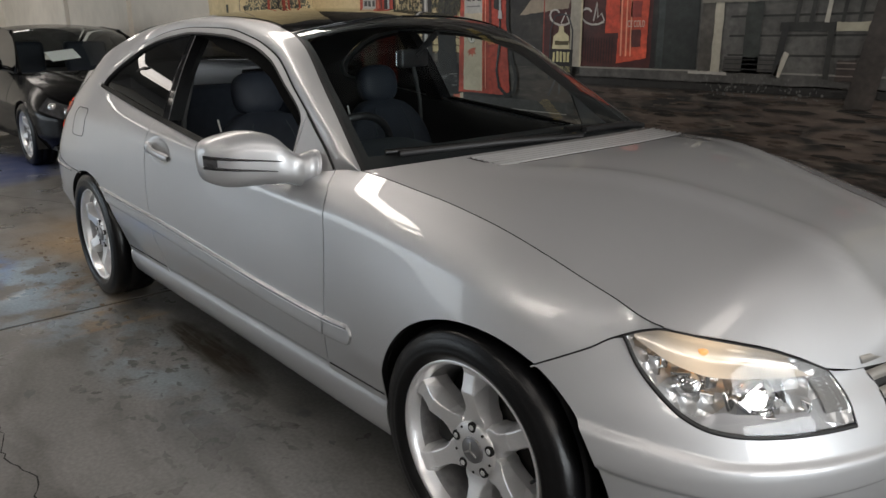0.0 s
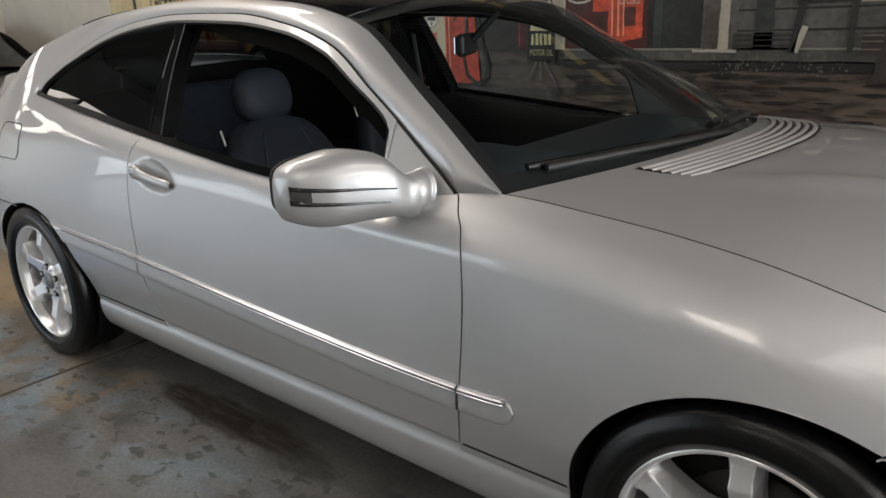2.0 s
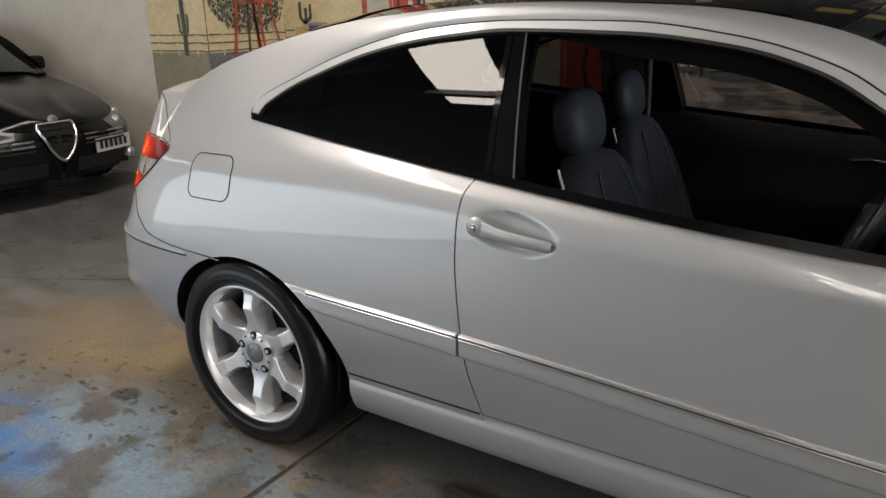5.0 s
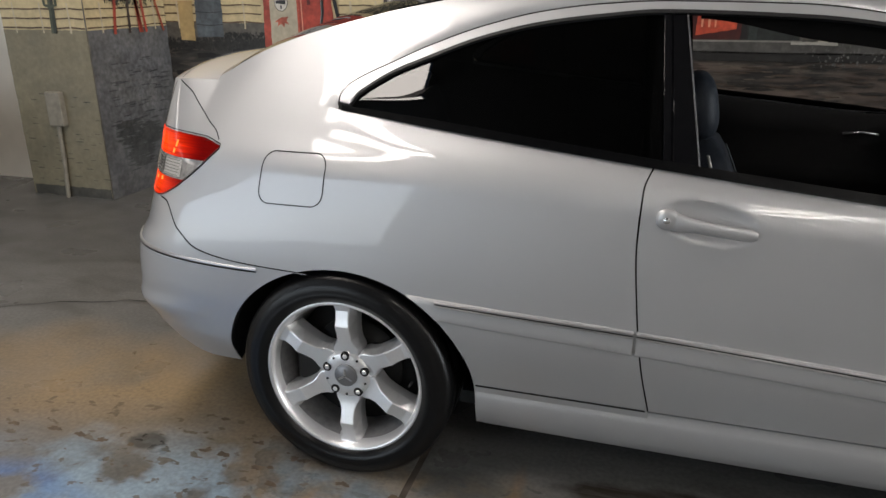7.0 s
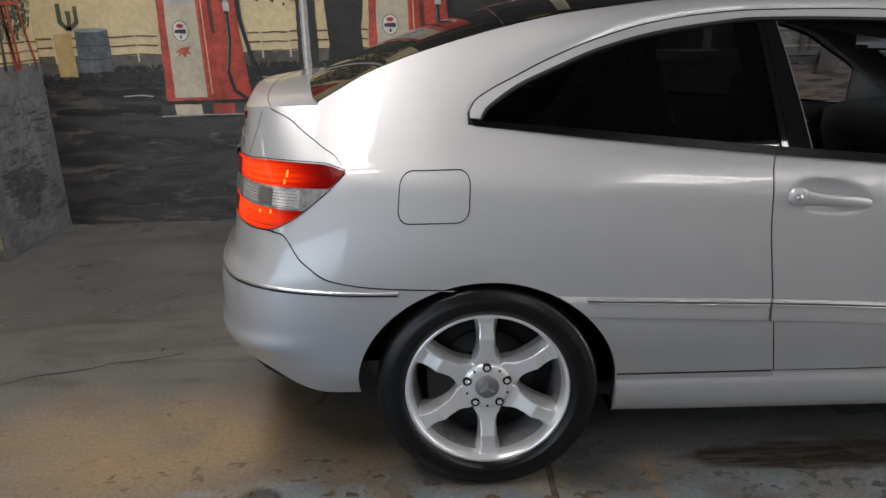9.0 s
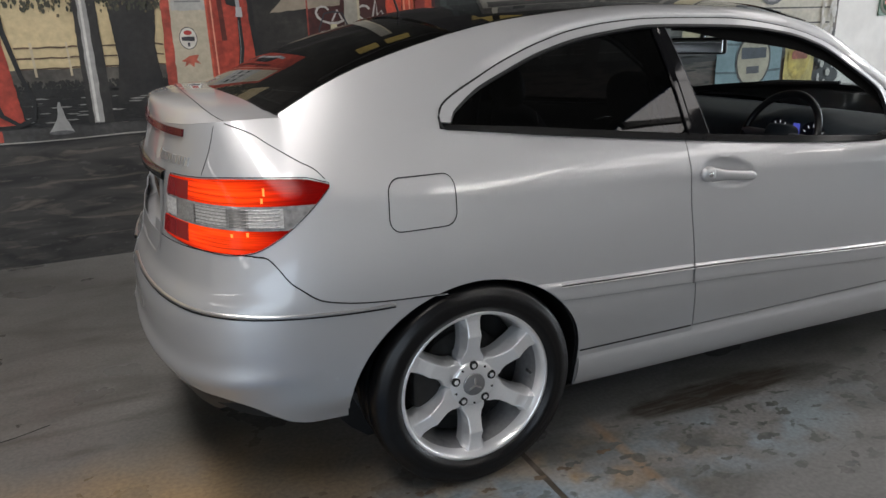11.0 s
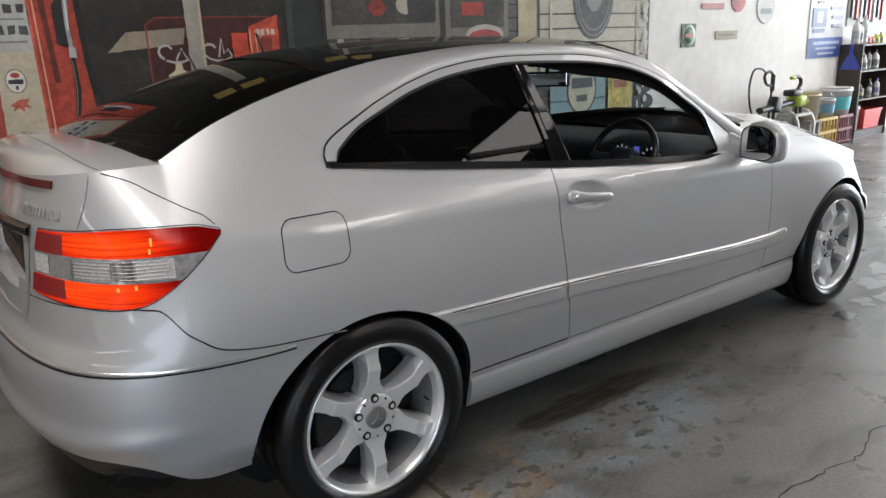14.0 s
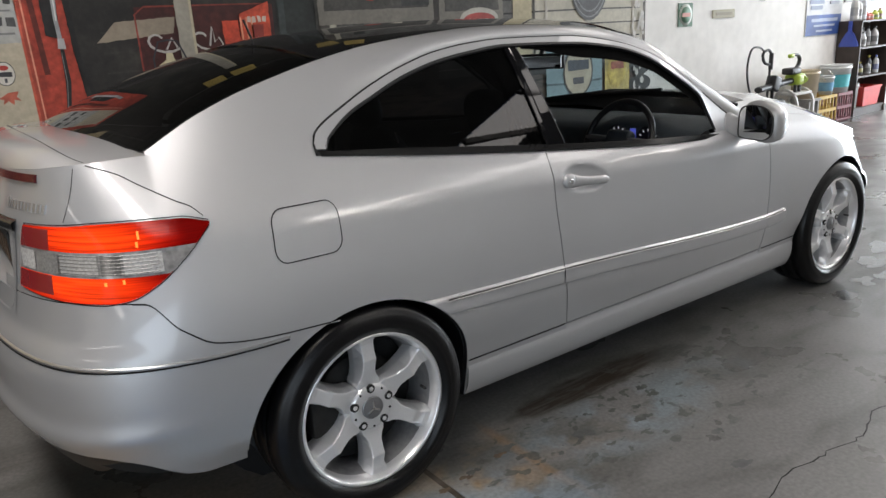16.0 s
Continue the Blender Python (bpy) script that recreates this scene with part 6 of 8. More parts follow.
for z in LEVELS[1:3]:
    x = X0 + 0.10
    while x < X1 - 0.1:
        c, k = random.choice(PAL)
        r = random.uniform(0.035, 0.05)
        bottle(x, random.uniform(2.06, 2.15), z + 0.02, r, random.uniform(0.15, 0.26), c, k)
        x += 2 * r + random.uniform(0.012, 0.05)
for x, r, h, c, k in ((9.06, 0.05, 0.33, (0.60, 0.60, 0.58), (0.55, 0.55, 0.55)), (9.16, 0.045, 0.28, (0.62, 0.62, 0.62), (0.1, 0.1, 0.1)), (9.27, 0.05, 0.36, (0.55, 0.57, 0.6), (0.5, 0.5, 0.52)), (9.40, 0.04, 0.10, (0.5, 0.07, 0.05), (0.5, 0.07, 0.05)), (9.50, 0.04, 0.09, (0.55, 0.12, 0.06), (0.5, 0.2, 0.1)), (9.62, 0.05, 0.12, (0.45, 0.5, 0.08), (0.2, 0.3, 0.05)), (9.76, 0.04, 0.14, (0.4, 0.45, 0.1), (0.3, 0.1, 0.1))):
    bottle(x, 2.12, LEVELS[3] + 0.02, r, h, c, k, "plastic spray bottle on top of the shelf")
tb = thing("red_tub", "red plastic storage tub on the bottom shelf", "tub")
RT = PLY("tub_red", (0.60, 0.06, 0.05))
P = [[(9.52 + sx * 0.24 * g, 2.12 + sy * 0.12 * g, z * 0.75 + 0.106) for sx, sy in ((-1, -1), (1, -1), (1, 1), (-1, 1))] for g, z in ((0.02, 0.004), (0.86, 0.0), (1.0, 0.31), (1.06, 0.31), (1.06, 0.34), (1.0, 0.34), (0.86, 0.02))]
grid_ob("tub_body", P, RT, tb, smooth=False, close=True)
dp = thing("dustpan", "blue plastic dustpan hung on the shelf side", "dustpan")
BL = PLY("dustpan_blue", (0.06, 0.10, 0.45))
P = [[(X0 - 0.02, 2.12 - w, z), (X0 - 0.02, 2.12 + w, z)] for w, z in ((0.12, 0.90), (0.11, 0.94), (0.05, 1.06), (0.02, 1.09), (0.018, 1.215))]
grid_ob("dustpan_blade", P, BL, dp, smooth=False, thick=0.03)
br = thing("yellow_cloth", "yellow cloth hanging at the end of the shelf", "cloth")
P = [[(X1 + 0.03 + 0.02 * math.sin(5 * i + z * 9), 1.96 + 0.05 * i, z) for i in range(6)] for z in np.linspace(0.66, 1.2, 9)]
grid_ob("cloth_sheet", P, PLY("cloth_yellow", (0.60, 0.55, 0.05), 0.8), br, thick=0.006)
# pegboard strip with tools above
pg = thing("tool_rack", "grey wall rack with hanging tools above the shelf", "rack")
box("rack_board", 9.1, 10.2, 2.27, 2.289, 1.45, 2.2, PLY("rack_grey", (0.35, 0.35, 0.35), 0.6), pg)
for k in range(8):
    box("hung_tool", 9.15 + 0.12 * k, 9.19 + 0.12 * k, 2.24, 2.269, 1.55 - 0.03 * (k % 3), 1.78, PLY("tool_%d" % (k % 3), ((0.05, 0.05, 0.06), (0.4, 0.06, 0.05), (0.5, 0.5, 0.5))[k % 3]), pg)


# the stored things stand in a row along the white wall
for o in [o for o in bpy.data.objects if o not in BEFORE and o.parent is None]:
    o.matrix_basis = Matrix.Translation((0.06, -0.046, 0)) @ Matrix.Scale(0.98, 4) @ o.matrix_basis


# ---- the black saloon parked behind ----
def build_saloon():
    car = thing("black_saloon", "glossy black saloon parked nose-out by the cream wall", "car")
    PAINT = mat("black_paint", (0.003, 0.003, 0.0035), 0.2, 0, 0.2, spec=0.25, coat_rough=0.01)
    L, HW = 4.43, 0.87
    zb = cv((-4.43, 0.95), (-3.9, 0.98), (-3.0, 0.94), (-2.0, 0.93), (-1.35, 0.90), (-0.9, 0.83), (-0.4, 0.72), (-0.1, 0.62), (0.0, 0.58))
    wf = [cv((-4.43, 0.78), (0, 0.78)), cv((-4.43, 0.85), (0, 0.86)), cv((-4.43, 0.87), (-0.9, 0.875), (0, 0.86)), cv((-4.43, 0.80), (-2, 0.80), (-1.3, 0.74), (0, 0.72))]
    zf = [cv((-4.43, 0.22), (0, 0.20)), cv((-4.43, 0.35), (0, 0.34)), cv((-4.43, 0.66), (-0.9, 0.60), (0, 0.46))]
    xf = cv((0.2, -0.06), (0.35, 0.0), (0.5, 0.0), (0.62, -0.06), (0.8, -0.10))

    def side_pt(x, z, out=0.0):
        zs = [f(x) for f in zf] + [zb(x)]
        w = cv(*zip(zs, [f(x) for f in wf]))(z) + out
        e = 1.0
        xx = x
        if x > -1.1:
            u = (x + 1.1) / 1.1
            e = max(0.0, 1 - u ** 5.5) ** 0.5
            xx = -1.1 + u * (1.1 + xf(z)) + out * u
        if x < -3.9:
            u = (-3.9 - x) / 0.53
            e = max(0.0, 1 - u ** 4) ** 0.5
        return xx, w * e

    arches = ((-0.90, 0.31, 0.36, 0.35), (-3.50, 0.31, 0.36, 0.35))
    body = car
    for sd in (-1, 1):
        P = np.array([[(lambda q: (q[0], sd * q[1], z))(side_pt(x, z)) for z in (lerp(zf[0](x), zb(x), j / 26) for j in range(27))] for x in [lerp(-4.43 + 1e-4, -1e-4, 1 - (1 - i / 120) ** 1.25) for i in range(121)]])
        n, m_ = P.shape[:2]
        V = P.reshape(-1, 3).copy()
        F = grid_faces(n, m_)
        for cx, cz, a, b in arches:
            dx, dz = (V[:, 0] - cx) / a, np.maximum(V[:, 2] - cz, 0) / b
            r = np.hypot(dx, dz)
            ins = r < 1
            F = [f for f in F if not all(ins[list(f)])]
            for k in sorted({k for f in F for k in f if ins[k]}):
                V[k, 0] = cx + a * dx[k] / max(r[k], 1e-4)
                if V[k, 2] > cz:
                    V[k, 2] = cz + b * dz[k] / max(r[k], 1e-4)
        mesh_ob("body_side", V, F, PAINT, body)
        for cx, cz, a, b in arches:
            rows = [[(cx + a * math.cos(radians(t)), sd * w, cz + b * math.sin(radians(t)) if 0 < t < 180 else 0.2) for w in (0.86, 0.5)] for t in range(0, 181, 10)]
            grid_ob("wheel_housing", rows, BLACKPLASTIC, body)
        # headlamp: covered bowl with two round lamps
        hl = thing_part("headlamp", body)
        hx = lambda s: lerp(-0.42, -0.09, s)
        P = [[(lambda q, z: (q[0], sd * q[1], z))(side_pt(hx(s), z, 0.006), z) for z in (lerp(zb(hx(s)) - 0.135, zb(hx(s)) - 0.02, j / 6) for j in range(7))] for s in np.linspace(0, 1, 16)]
        grid_ob("lamp_bowl", P, mat("lamp_dark_chrome", (0.20, 0.20, 0.21), 0.15, 0.8, 0.8, 30, 0.5), hl)
        for s in (0.35, 0.75):
            x = hx(s)
            z = zb(x) - 0.075
            q = side_pt(x, z, -0.014)
            bm = bmesh.new()
            bmesh.ops.create_uvsphere(bm, u_segments=18, v_segments=10, radius=0.046, matrix=Matrix.Translation((q[0], sd * q[1], z)))
            part("lamp_lens", bm, mat("lens_pale", (0.65, 0.66, 0.67), 0.1, 0.7, 0.5), hl, smooth=True)
        # side glass
        gt = cv((-3.95, 0.99), (-3.5, 1.22), (-3.0, 1.33), (-2.2, 1.36), (-1.75, 1.25), (-1.32, 0.95))
        P = [[(x, sd * lerp(0.76, 0.60, (z - 0.95) / 0.42), z) for z in (lerp(zb(x) + 0.01, gt(x), j / 5) for j in range(6))] for x in np.linspace(-3.9, -1.40, 30)]
        grid_ob("side_glass", P, GLASS_TINT, body)
        grid_ob("waist_trim", [[(x, sd * 0.772, zb(x) + d) for d in (0.0, 0.02)] for x in np.linspace(-3.9, -1.4, 30)], BLACKPLASTIC, body)
        # door mirror
        mr = thing_part("door_mirror", body)
        soft_box("mirror_shell", -1.78, -1.66, (0.80 if sd > 0 else -0.98), (0.98 if sd > 0 else -0.80), 0.93, 1.06, PAINT, mr, 0.04)
        tube("mirror_arm", [(-1.70, sd * 0.74, 0.95), (-1.72, sd * 0.83, 0.97)], 0.025, PAINT, mr)
        grid_ob("door_gap", [[(lambda q: (q[0] + d, sd * q[1], z))(side_pt(-1.45, z, 0.003)) for d in (0, 0.006)] for z in np.linspace(0.3, 0.9, 10)], GAP, body)
    # bonnet, roof, screens
    P = []
    for i in range(31):
        row = []
        for j in range(-14, 15):
            q = j / 14
            x = lerp(-1.32 + 0.18 * (1 - q * q), -1e-3, (i / 30))
            xx, w = side_pt(x, zb(x))
            ridge = 0.018 * math.exp(-((abs(q) * w - lerp(0.50, 0.16, smooth01((x + 1.3) / 1.3))) / 0.06) ** 2)
            row.append((xx, q * w, zb(x) + lerp(0.05, 0.075, smooth01((x + 1.2))) * (1 - abs(q) ** 2.4) + ridge))
        P.append(row)
    grid_ob("bonnet", P, PAINT, body)
    pr = [cv(*zip(range(6), v)) for v in ((-1.30, -2.02, -2.6, -3.2, -3.95, -4.3), (0.72, 0.58, 0.56, 0.56, 0.62, 0.70), (0.92, 1.33, 1.38, 1.36, 1.03, 0.98))]
    cr = [cv(*zip(range(6), v)) for v in ((-1.10, -1.95, -2.6, -3.2, -4.0, -4.35), (0.97, 1.385, 1.42, 1.40, 1.08, 1.02))]

    def top(p0, p1, n):
        return [[(lambda b: (lerp(pr[0](p), cr[0](p), b), pr[1](p) * q, lerp(pr[2](p), cr[1](p), b)))(1 - abs(q) ** 2.3) for q in np.linspace(-1, 1, 21)] for p in np.linspace(p0, p1, n)]

    grid_ob("windscreen", top(0, 1.0, 12), GLASS_CLEAR, body).visible_shadow = False
    grid_ob("roof", top(1.0, 3.1, 16), PAINT, body)
    grid_ob("rear_screen", top(3.1, 4.0, 10), GLASS_TINT, body)
    grid_ob("boot_lid", top(4.0, 5.0, 6), PAINT, body)
    for sd in (-1, 1):
        tube("screen_pillar", [(lerp(-1.32, -2.02, t), sd * lerp(0.735, 0.59, t), lerp(0.90, 1.335, t)) for t in np.linspace(0, 1, 8)], 0.025, PAINT, body)
        tube("roof_rail", [(x, sd * 0.585, z) for x, z in ((-2.02, 1.335), (-2.6, 1.375), (-3.2, 1.35), (-3.9, 1.03))], 0.022, PAINT, body)
    box("cabin_dark", -3.9, -1.5, -0.7, 0.7, 0.3, 0.86, DASH, body, bevel=0.05)
    soft_box("cabin_seat", -2.75, -2.6, -0.62, -0.12, 0.8, 1.22, LEATHER, body, 0.05)
    soft_box("cabin_seat", -2.75, -2.6, 0.12, 0.62, 0.8, 1.22, LEATHER, body, 0.05)
    # shield grille with chrome edge, chrome slats, offset plate
    gr = thing_part("grille", body)
    gx = lambda z: 0.012 + xf(z)
    shield = [(0.13, 0.635), (0.142, 0.60), (0.125, 0.53), (0.075, 0.42), (0.0, 0.355), (-0.075, 0.42), (-0.125, 0.53), (-0.142, 0.60), (-0.13, 0.635)]
    V = [(gx(z) + 0.006, y, z) for y, z in shield]
    mesh_ob("shield_back", V, [tuple(range(9))], GAP, gr, smooth=False)
    tube("shield_rim", [(gx(z) + 0.012, y, z) for y, z in shield], 0.012, CHROME, gr)
    tube("shield_rim", [(gx(0.64) + 0.012, y, 0.635) for y in (-0.13, 0.13)], 0.010, CHROME, gr)
    for k in range(5):
        z = 0.43 + 0.04 * k
        hw = 0.08 + 0.012 * k
        tube("shield_bar", [(gx(z) + 0.008, y, z) for y in (-hw * 0.8, hw * 0.8)], 0.004, DARKMETAL, gr)
    lathe("round_badge", [(0.0, gx(0.67) + 0.020), (0.030, gx(0.67) + 0.020), (0.036, gx(0.67) + 0.017), (0.038, gx(0.67) + 0.005)], mat("badge_enamel", (0.42, 0.42, 0.40), 0.3, 0.7, 0.5, 60, 0.4), gr, n=24, axis="x", centre=(0, 0, 0.655))
    for sd in (-1, 1):
        for k in range(3):
            z = 0.455 + 0.035 * k
            P = [[(xf(z) - 0.30 * (y / 0.86) ** 3 + 0.012, sd * y, z + d) for d in (-0.007, 0.007)] for y in np.linspace(0.20, 0.60, 14)]
            grid_ob("intake_bar", P, CHROME if k else BLACKPLASTIC, gr, thick=0.008)
        P = [[(xf(z) - 0.30 * (y / 0.86) ** 3 + 0.006, sd * y, z) for z in (0.25, 0.36)] for y in np.linspace(0.12, 0.60, 14)]
        grid_ob("lower_intake", P, GAP, gr)
        lathe("fog_lamp", [(0.0, 0.0), (0.04, 0.0), (0.045, -0.02)], mat("lens_pale", (0.65, 0.66, 0.67), 0.1, 0.7, 0.5), gr, n=18, axis="x", centre=(-0.10, sd * 0.66, 0.30))
    pl = thing_part("number_plate", body)
    box("plate", 0.014, 0.022, 0.30, 0.67, 0.36, 0.47, mat("plate_white", (0.62, 0.62, 0.60), 0.5), pl, bevel=0.002)
    for k in range(6):
        y = 0.335 + 0.052 * k
        box("plate_bar", 0.0215, 0.0235, y, y + 0.034, 0.385, 0.445, mat("plate_ink", (0.02, 0.02, 0.03), 0.5), pl)
    pl.location = (0.03, 0, 0)
    pl.rotation_euler = (0, 0, radians(13))
    for x in (-0.90, -3.50):
        for sd in (-1, 1):
            wheel(car, x, sd * 0.765, sd, 12, "")
    box("underbody", -4.2, -0.3, -0.75, 0.75, 0.2, 0.24, BLACKPLASTIC, body)
    car.matrix_world = Matrix.Translation((-3.70, 0.72, 0)) @ Matrix.Rotation(radians(1), 4, "Z")
    return car


build_saloon()
pp = tagged(box("paper_sheet", -0.002, 0.0, -0.16, 0.16, 0.0, 0.20, mat("paper_white", (0.78, 0.78, 0.76), 0.8)), "white paper sheet inside the saloon windscreen", "paper")
pp.matrix_world = Matrix.Translation((-5.27, 0.52, 1.03)) @ Matrix.Rotation(radians(-3), 4, "Z") @ Matrix.Rotation(radians(-60), 4, "Y") @ Matrix.Rotation(radians(12), 4, "X")


def rounded_rect(cx, cz, hx, hz, r, n=6, skew=0.0):
    pts = []
    for sx, sz, a0 in ((1, 1, 0), (-1, 1, 90), (-1, -1, 180), (1, -1, 270)):
        for k in range(n + 1):
            a = radians(a0 + 90 * k / n)
            x, z = sx * (hx - r) + r * math.cos(a), sz * (hz - r) + r * math.sin(a)
            pts.append((cx + x + skew * z, cz + z))
    return pts


AMBER = cv((3.165, 0.708), (3.2, 0.685), (3.25, 0.652), (3.3, 0.632), (3.36, 0.626), (3.44, 0.618))
TAILTOP = cv((-0.89, 0.955), (-0.8, 0.962), (-0.7, 0.968), (-0.5, 0.963), (-0.424, 0.947))
TAILBOT = cv((-0.89, 0.80), (-0.84, 0.792), (-0.72, 0.788), (-0.655, 0.795), (-0.58, 0.825), (-0.5, 0.878), (-0.424, 0.942))


def build_coupe():
    car = thing("silver_coupe", "silver metallic two-door coupe parked on the stained workshop floor", "car")
    body = car
    for side in (-1, 1):
        # rear quarter, bumper, door
        flank_sheet("rear_quarter", side, 200, 70, quarter_x, quarter_low, ZB, SILVER, body, hole=lambda x, y, z: x < -0.6 and abs(y) < 0.395 and 0.722 < z < 0.932)
        flank_sheet("rear_bumper", side, 100, 40, rear_bumper_x, rear_bumper_low, lambda x: RLINE(x) - 0.003, SILVER, body, lambda x, z: 0.016 * math.exp(-((z - 0.455) / 0.035) ** 2) * smooth01((-0.42 - x) / 0.3))
        grid_ob("door", flank_patch(side, 130, 90, lambda s, z: lerp(GAPR(z) + 0.002, GAPF(z) - 0.002, s), lambda x, f: lerp(ZF[1](x) + 0.003, ZB(x), f), handle_dent, True), SILVER, body, thick=0.003)
        # sill under the door
        grid_ob("sill", flank_patch(side, 60, 10, lambda s, z: lerp(0.375, 2.372, s), lambda x, f: lerp(ZF[0](x), ZF[1](x) - 0.003, f), lambda s, f: 0.012 * math.sin(math.pi * min(1, f * 1.15)) ** 0.7 if f < 0.87 else -0.004), SILVER, body, thick=0.004)
        # front wing
        flank_sheet("front_wing", side, 120, 70, wing_x, wing_low, ZB, SILVER, body)
        grid_ob("nose_panel", flank_patch(side, 12, 10, lambda s, z: lerp(3.444, 3.472, s), lambda x, f: lerp(FLINE(x) - 0.003, ZB(x), f)), SILVER, body, thick=0.003)
        flank_sheet("front_bumper", side, 100, 80, front_bumper_x, front_bumper_low, lambda x: FLINE(x) - 0.0025, SILVER, body, bumper_step)
        ribbon("bumper_slot", [(x, 0.432 - 0.01 * smooth01((x - 3.22) / 0.2)) for x in np.linspace(3.225, 3.505, 24)], 0.010, 0.0065, BLACKPLASTIC, body, side)
        # dark shell behind the panel joints
        P = flank_patch(side, 90, 22, lambda s, z: lerp(-0.90, 3.14, s), lambda x, f: lerp(ZF[0](x) + 0.02, ZB(x) - 0.015, f), -0.02)
        V, F = cut_arches(P)
        mesh_ob("inner_shell", V, F, GAP, body)
        # wheel housings
        for cx, cz, a, b in ARCHES:
            arc = [(cx + a * 1.0, 0.2)] + [(cx + a * math.cos(radians(k * 6)), cz + b * math.sin(radians(k * 6))) for k in range(31)] + [(cx - a, 0.288 if cx < 1 else 0.2)]
            rows = []
            for x, z in arc:
                xn = x if 0 <= x <= 2.5 else (x * 0.94 / -XR(z) if x < 0 else 2.5 + (x - 2.5) * 1.01 / (XF(z) - 2.5))
                w = flank(xn, z)[1]
                rows.append([(x, side * (w - 0.001), z), (x, side * (w - 0.012), z - 0.0), (lerp(cx, x, 1.02), side * (w - 0.03), lerp(cz, z, 1.02)), (lerp(cx, x, 1.04), side * 0.48, lerp(cz, z, 1.04))])
            grid_ob("wheel_housing", rows, BLACKPLASTIC, body)
            lathe("housing_wall", [(0.0, side * 0.48), (0.40, side * 0.48)], BLACKPLASTIC, body, n=32, centre=(cx, 0, cz + 0.02))
        # side rubbing strip with a chrome line
        for x0, x1, tip in ((0.185, 0.776, False), (0.784, 2.089, False), (2.097, 2.245, True)):
            n = 30
            top = [(lerp(x0, x1, k / n), ZF[3](lerp(x0, x1, k / n)) + 0.004) for k in range(n + 1)]
            fade = (lambda s: 1.0) if not tip else (lambda s: (1 - max(0, (s - 0.75) / 0.25) ** 2) ** 0.5 if s < 1 else 0.05)
            P = []
            for k, (x, z) in enumerate(top):
                h = 0.066 * fade(k / n)
                zc = z - 0.033
                row = []
                for g, o in ((0.5, -0.001), (0.48, 0.006), (0.2, 0.0075), (-0.2, 0.0088), (-0.40, 0.0095), (-0.47, 0.0085), (-0.5, 0.0045), (-0.5, -0.001)):
                    xa_ = 0.372 * max(0.0, 1 - ((zc + g * h - 0.31) / 0.337) ** 2) ** 0.5 + 0.004
                    fx, fw = flank(lerp(max(x0, xa_), x1, k / n), zc + g * h, o)
                    row.append((fx, side * fw, zc + g * h))
                P.append(row)
            grid_ob("rubbing_strip", P, SILVER, body)
            xa, xb = (max(x0, 0.275), min(x1, 2.225))
            # the dark middle ribbon draws the shade between the two chrome lines
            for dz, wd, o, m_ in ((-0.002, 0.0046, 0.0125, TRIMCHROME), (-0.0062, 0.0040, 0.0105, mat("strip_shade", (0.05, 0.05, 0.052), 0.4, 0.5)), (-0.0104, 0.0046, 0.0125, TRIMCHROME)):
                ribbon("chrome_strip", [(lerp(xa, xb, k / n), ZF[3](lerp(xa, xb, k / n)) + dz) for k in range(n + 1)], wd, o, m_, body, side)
        # sill joints behind and ahead of the door
        for xa, xb in ((0.376, 0.822), (2.09, 2.368)):
            ribbon("panel_gap", [(x, ZF[1](x) + 0.001) for x in np.linspace(xa, xb, 20)], 0.006, 0.0035, GAP, body, side)
        # bumper chrome strips
        ribbon("chrome_strip", [(x, 0.645 - 0.02 * smooth01((x + 0.75) / 0.5)) for x in np.linspace(-0.938, -0.245, 60)], 0.008, 0.007, TRIMCHROME, body, side)
        # dark ribbon drawn for the shadow along the lower edge of the bumper chrome
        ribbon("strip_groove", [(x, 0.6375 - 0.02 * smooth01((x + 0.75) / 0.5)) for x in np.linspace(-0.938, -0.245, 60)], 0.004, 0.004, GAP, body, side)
        grid_ob("rear_valance", flank_patch(side, 40, 5, lambda s, z: lerp(-0.939, -0.47, s), lambda x, f: REAR_LOW(x) + 0.008 - (0.045 + 0.06 * smooth01((-0.68 - x) / 0.12)) * (1 - f) * smooth01((-0.47 - x) / 0.12), lambda s, f: -0.004 - 0.03 * (1 - f) ** 1.5), BLACKPLASTIC, body)
        # tail lamp
        lamp = thing_part("tail_lamp", body)
        lamp["label"] = "lit red tail lamp with a clear band"
        red = TAIL_RED
        hot = mat("tail_filament", (0.5, 0.1, 0.02), 0.3, 0, 0, emit=1.3, glow=(1.0, 0.26, 0.04))
        clear = mat("tail_clear", (0.40, 0.39, 0.385), 0.16, 0.45, 0.8, 60, 0.3)

        def lampz(x, f):
            return lerp(TAILBOT(x), TAILTOP(x), f)

        for a, b, m_, nm_ in ((0.0, 0.31, red, "lower_lens"), (0.31, 0.625, clear, "clear_lens"), (0.625, 1.0, red, "upper_lens")):
            la, lb = lerp(0.79, 0.972, a), lerp(0.79, 0.972, b)
            P = flank_patch(side, 40, 8, lambda s, z: lerp(-0.868 - 0.09 * (0.955 - z), -0.424, s), lambda x, f, la=la, lb=lb: min(TAILTOP(x), max(TAILBOT(x), lerp(la, lb, f) - 0.0 * x)), lambda s, f: 0.006 + 0.0022 * abs(math.sin(s * 60)) * (0.15))
            grid_ob(nm_, P, m_, lamp)
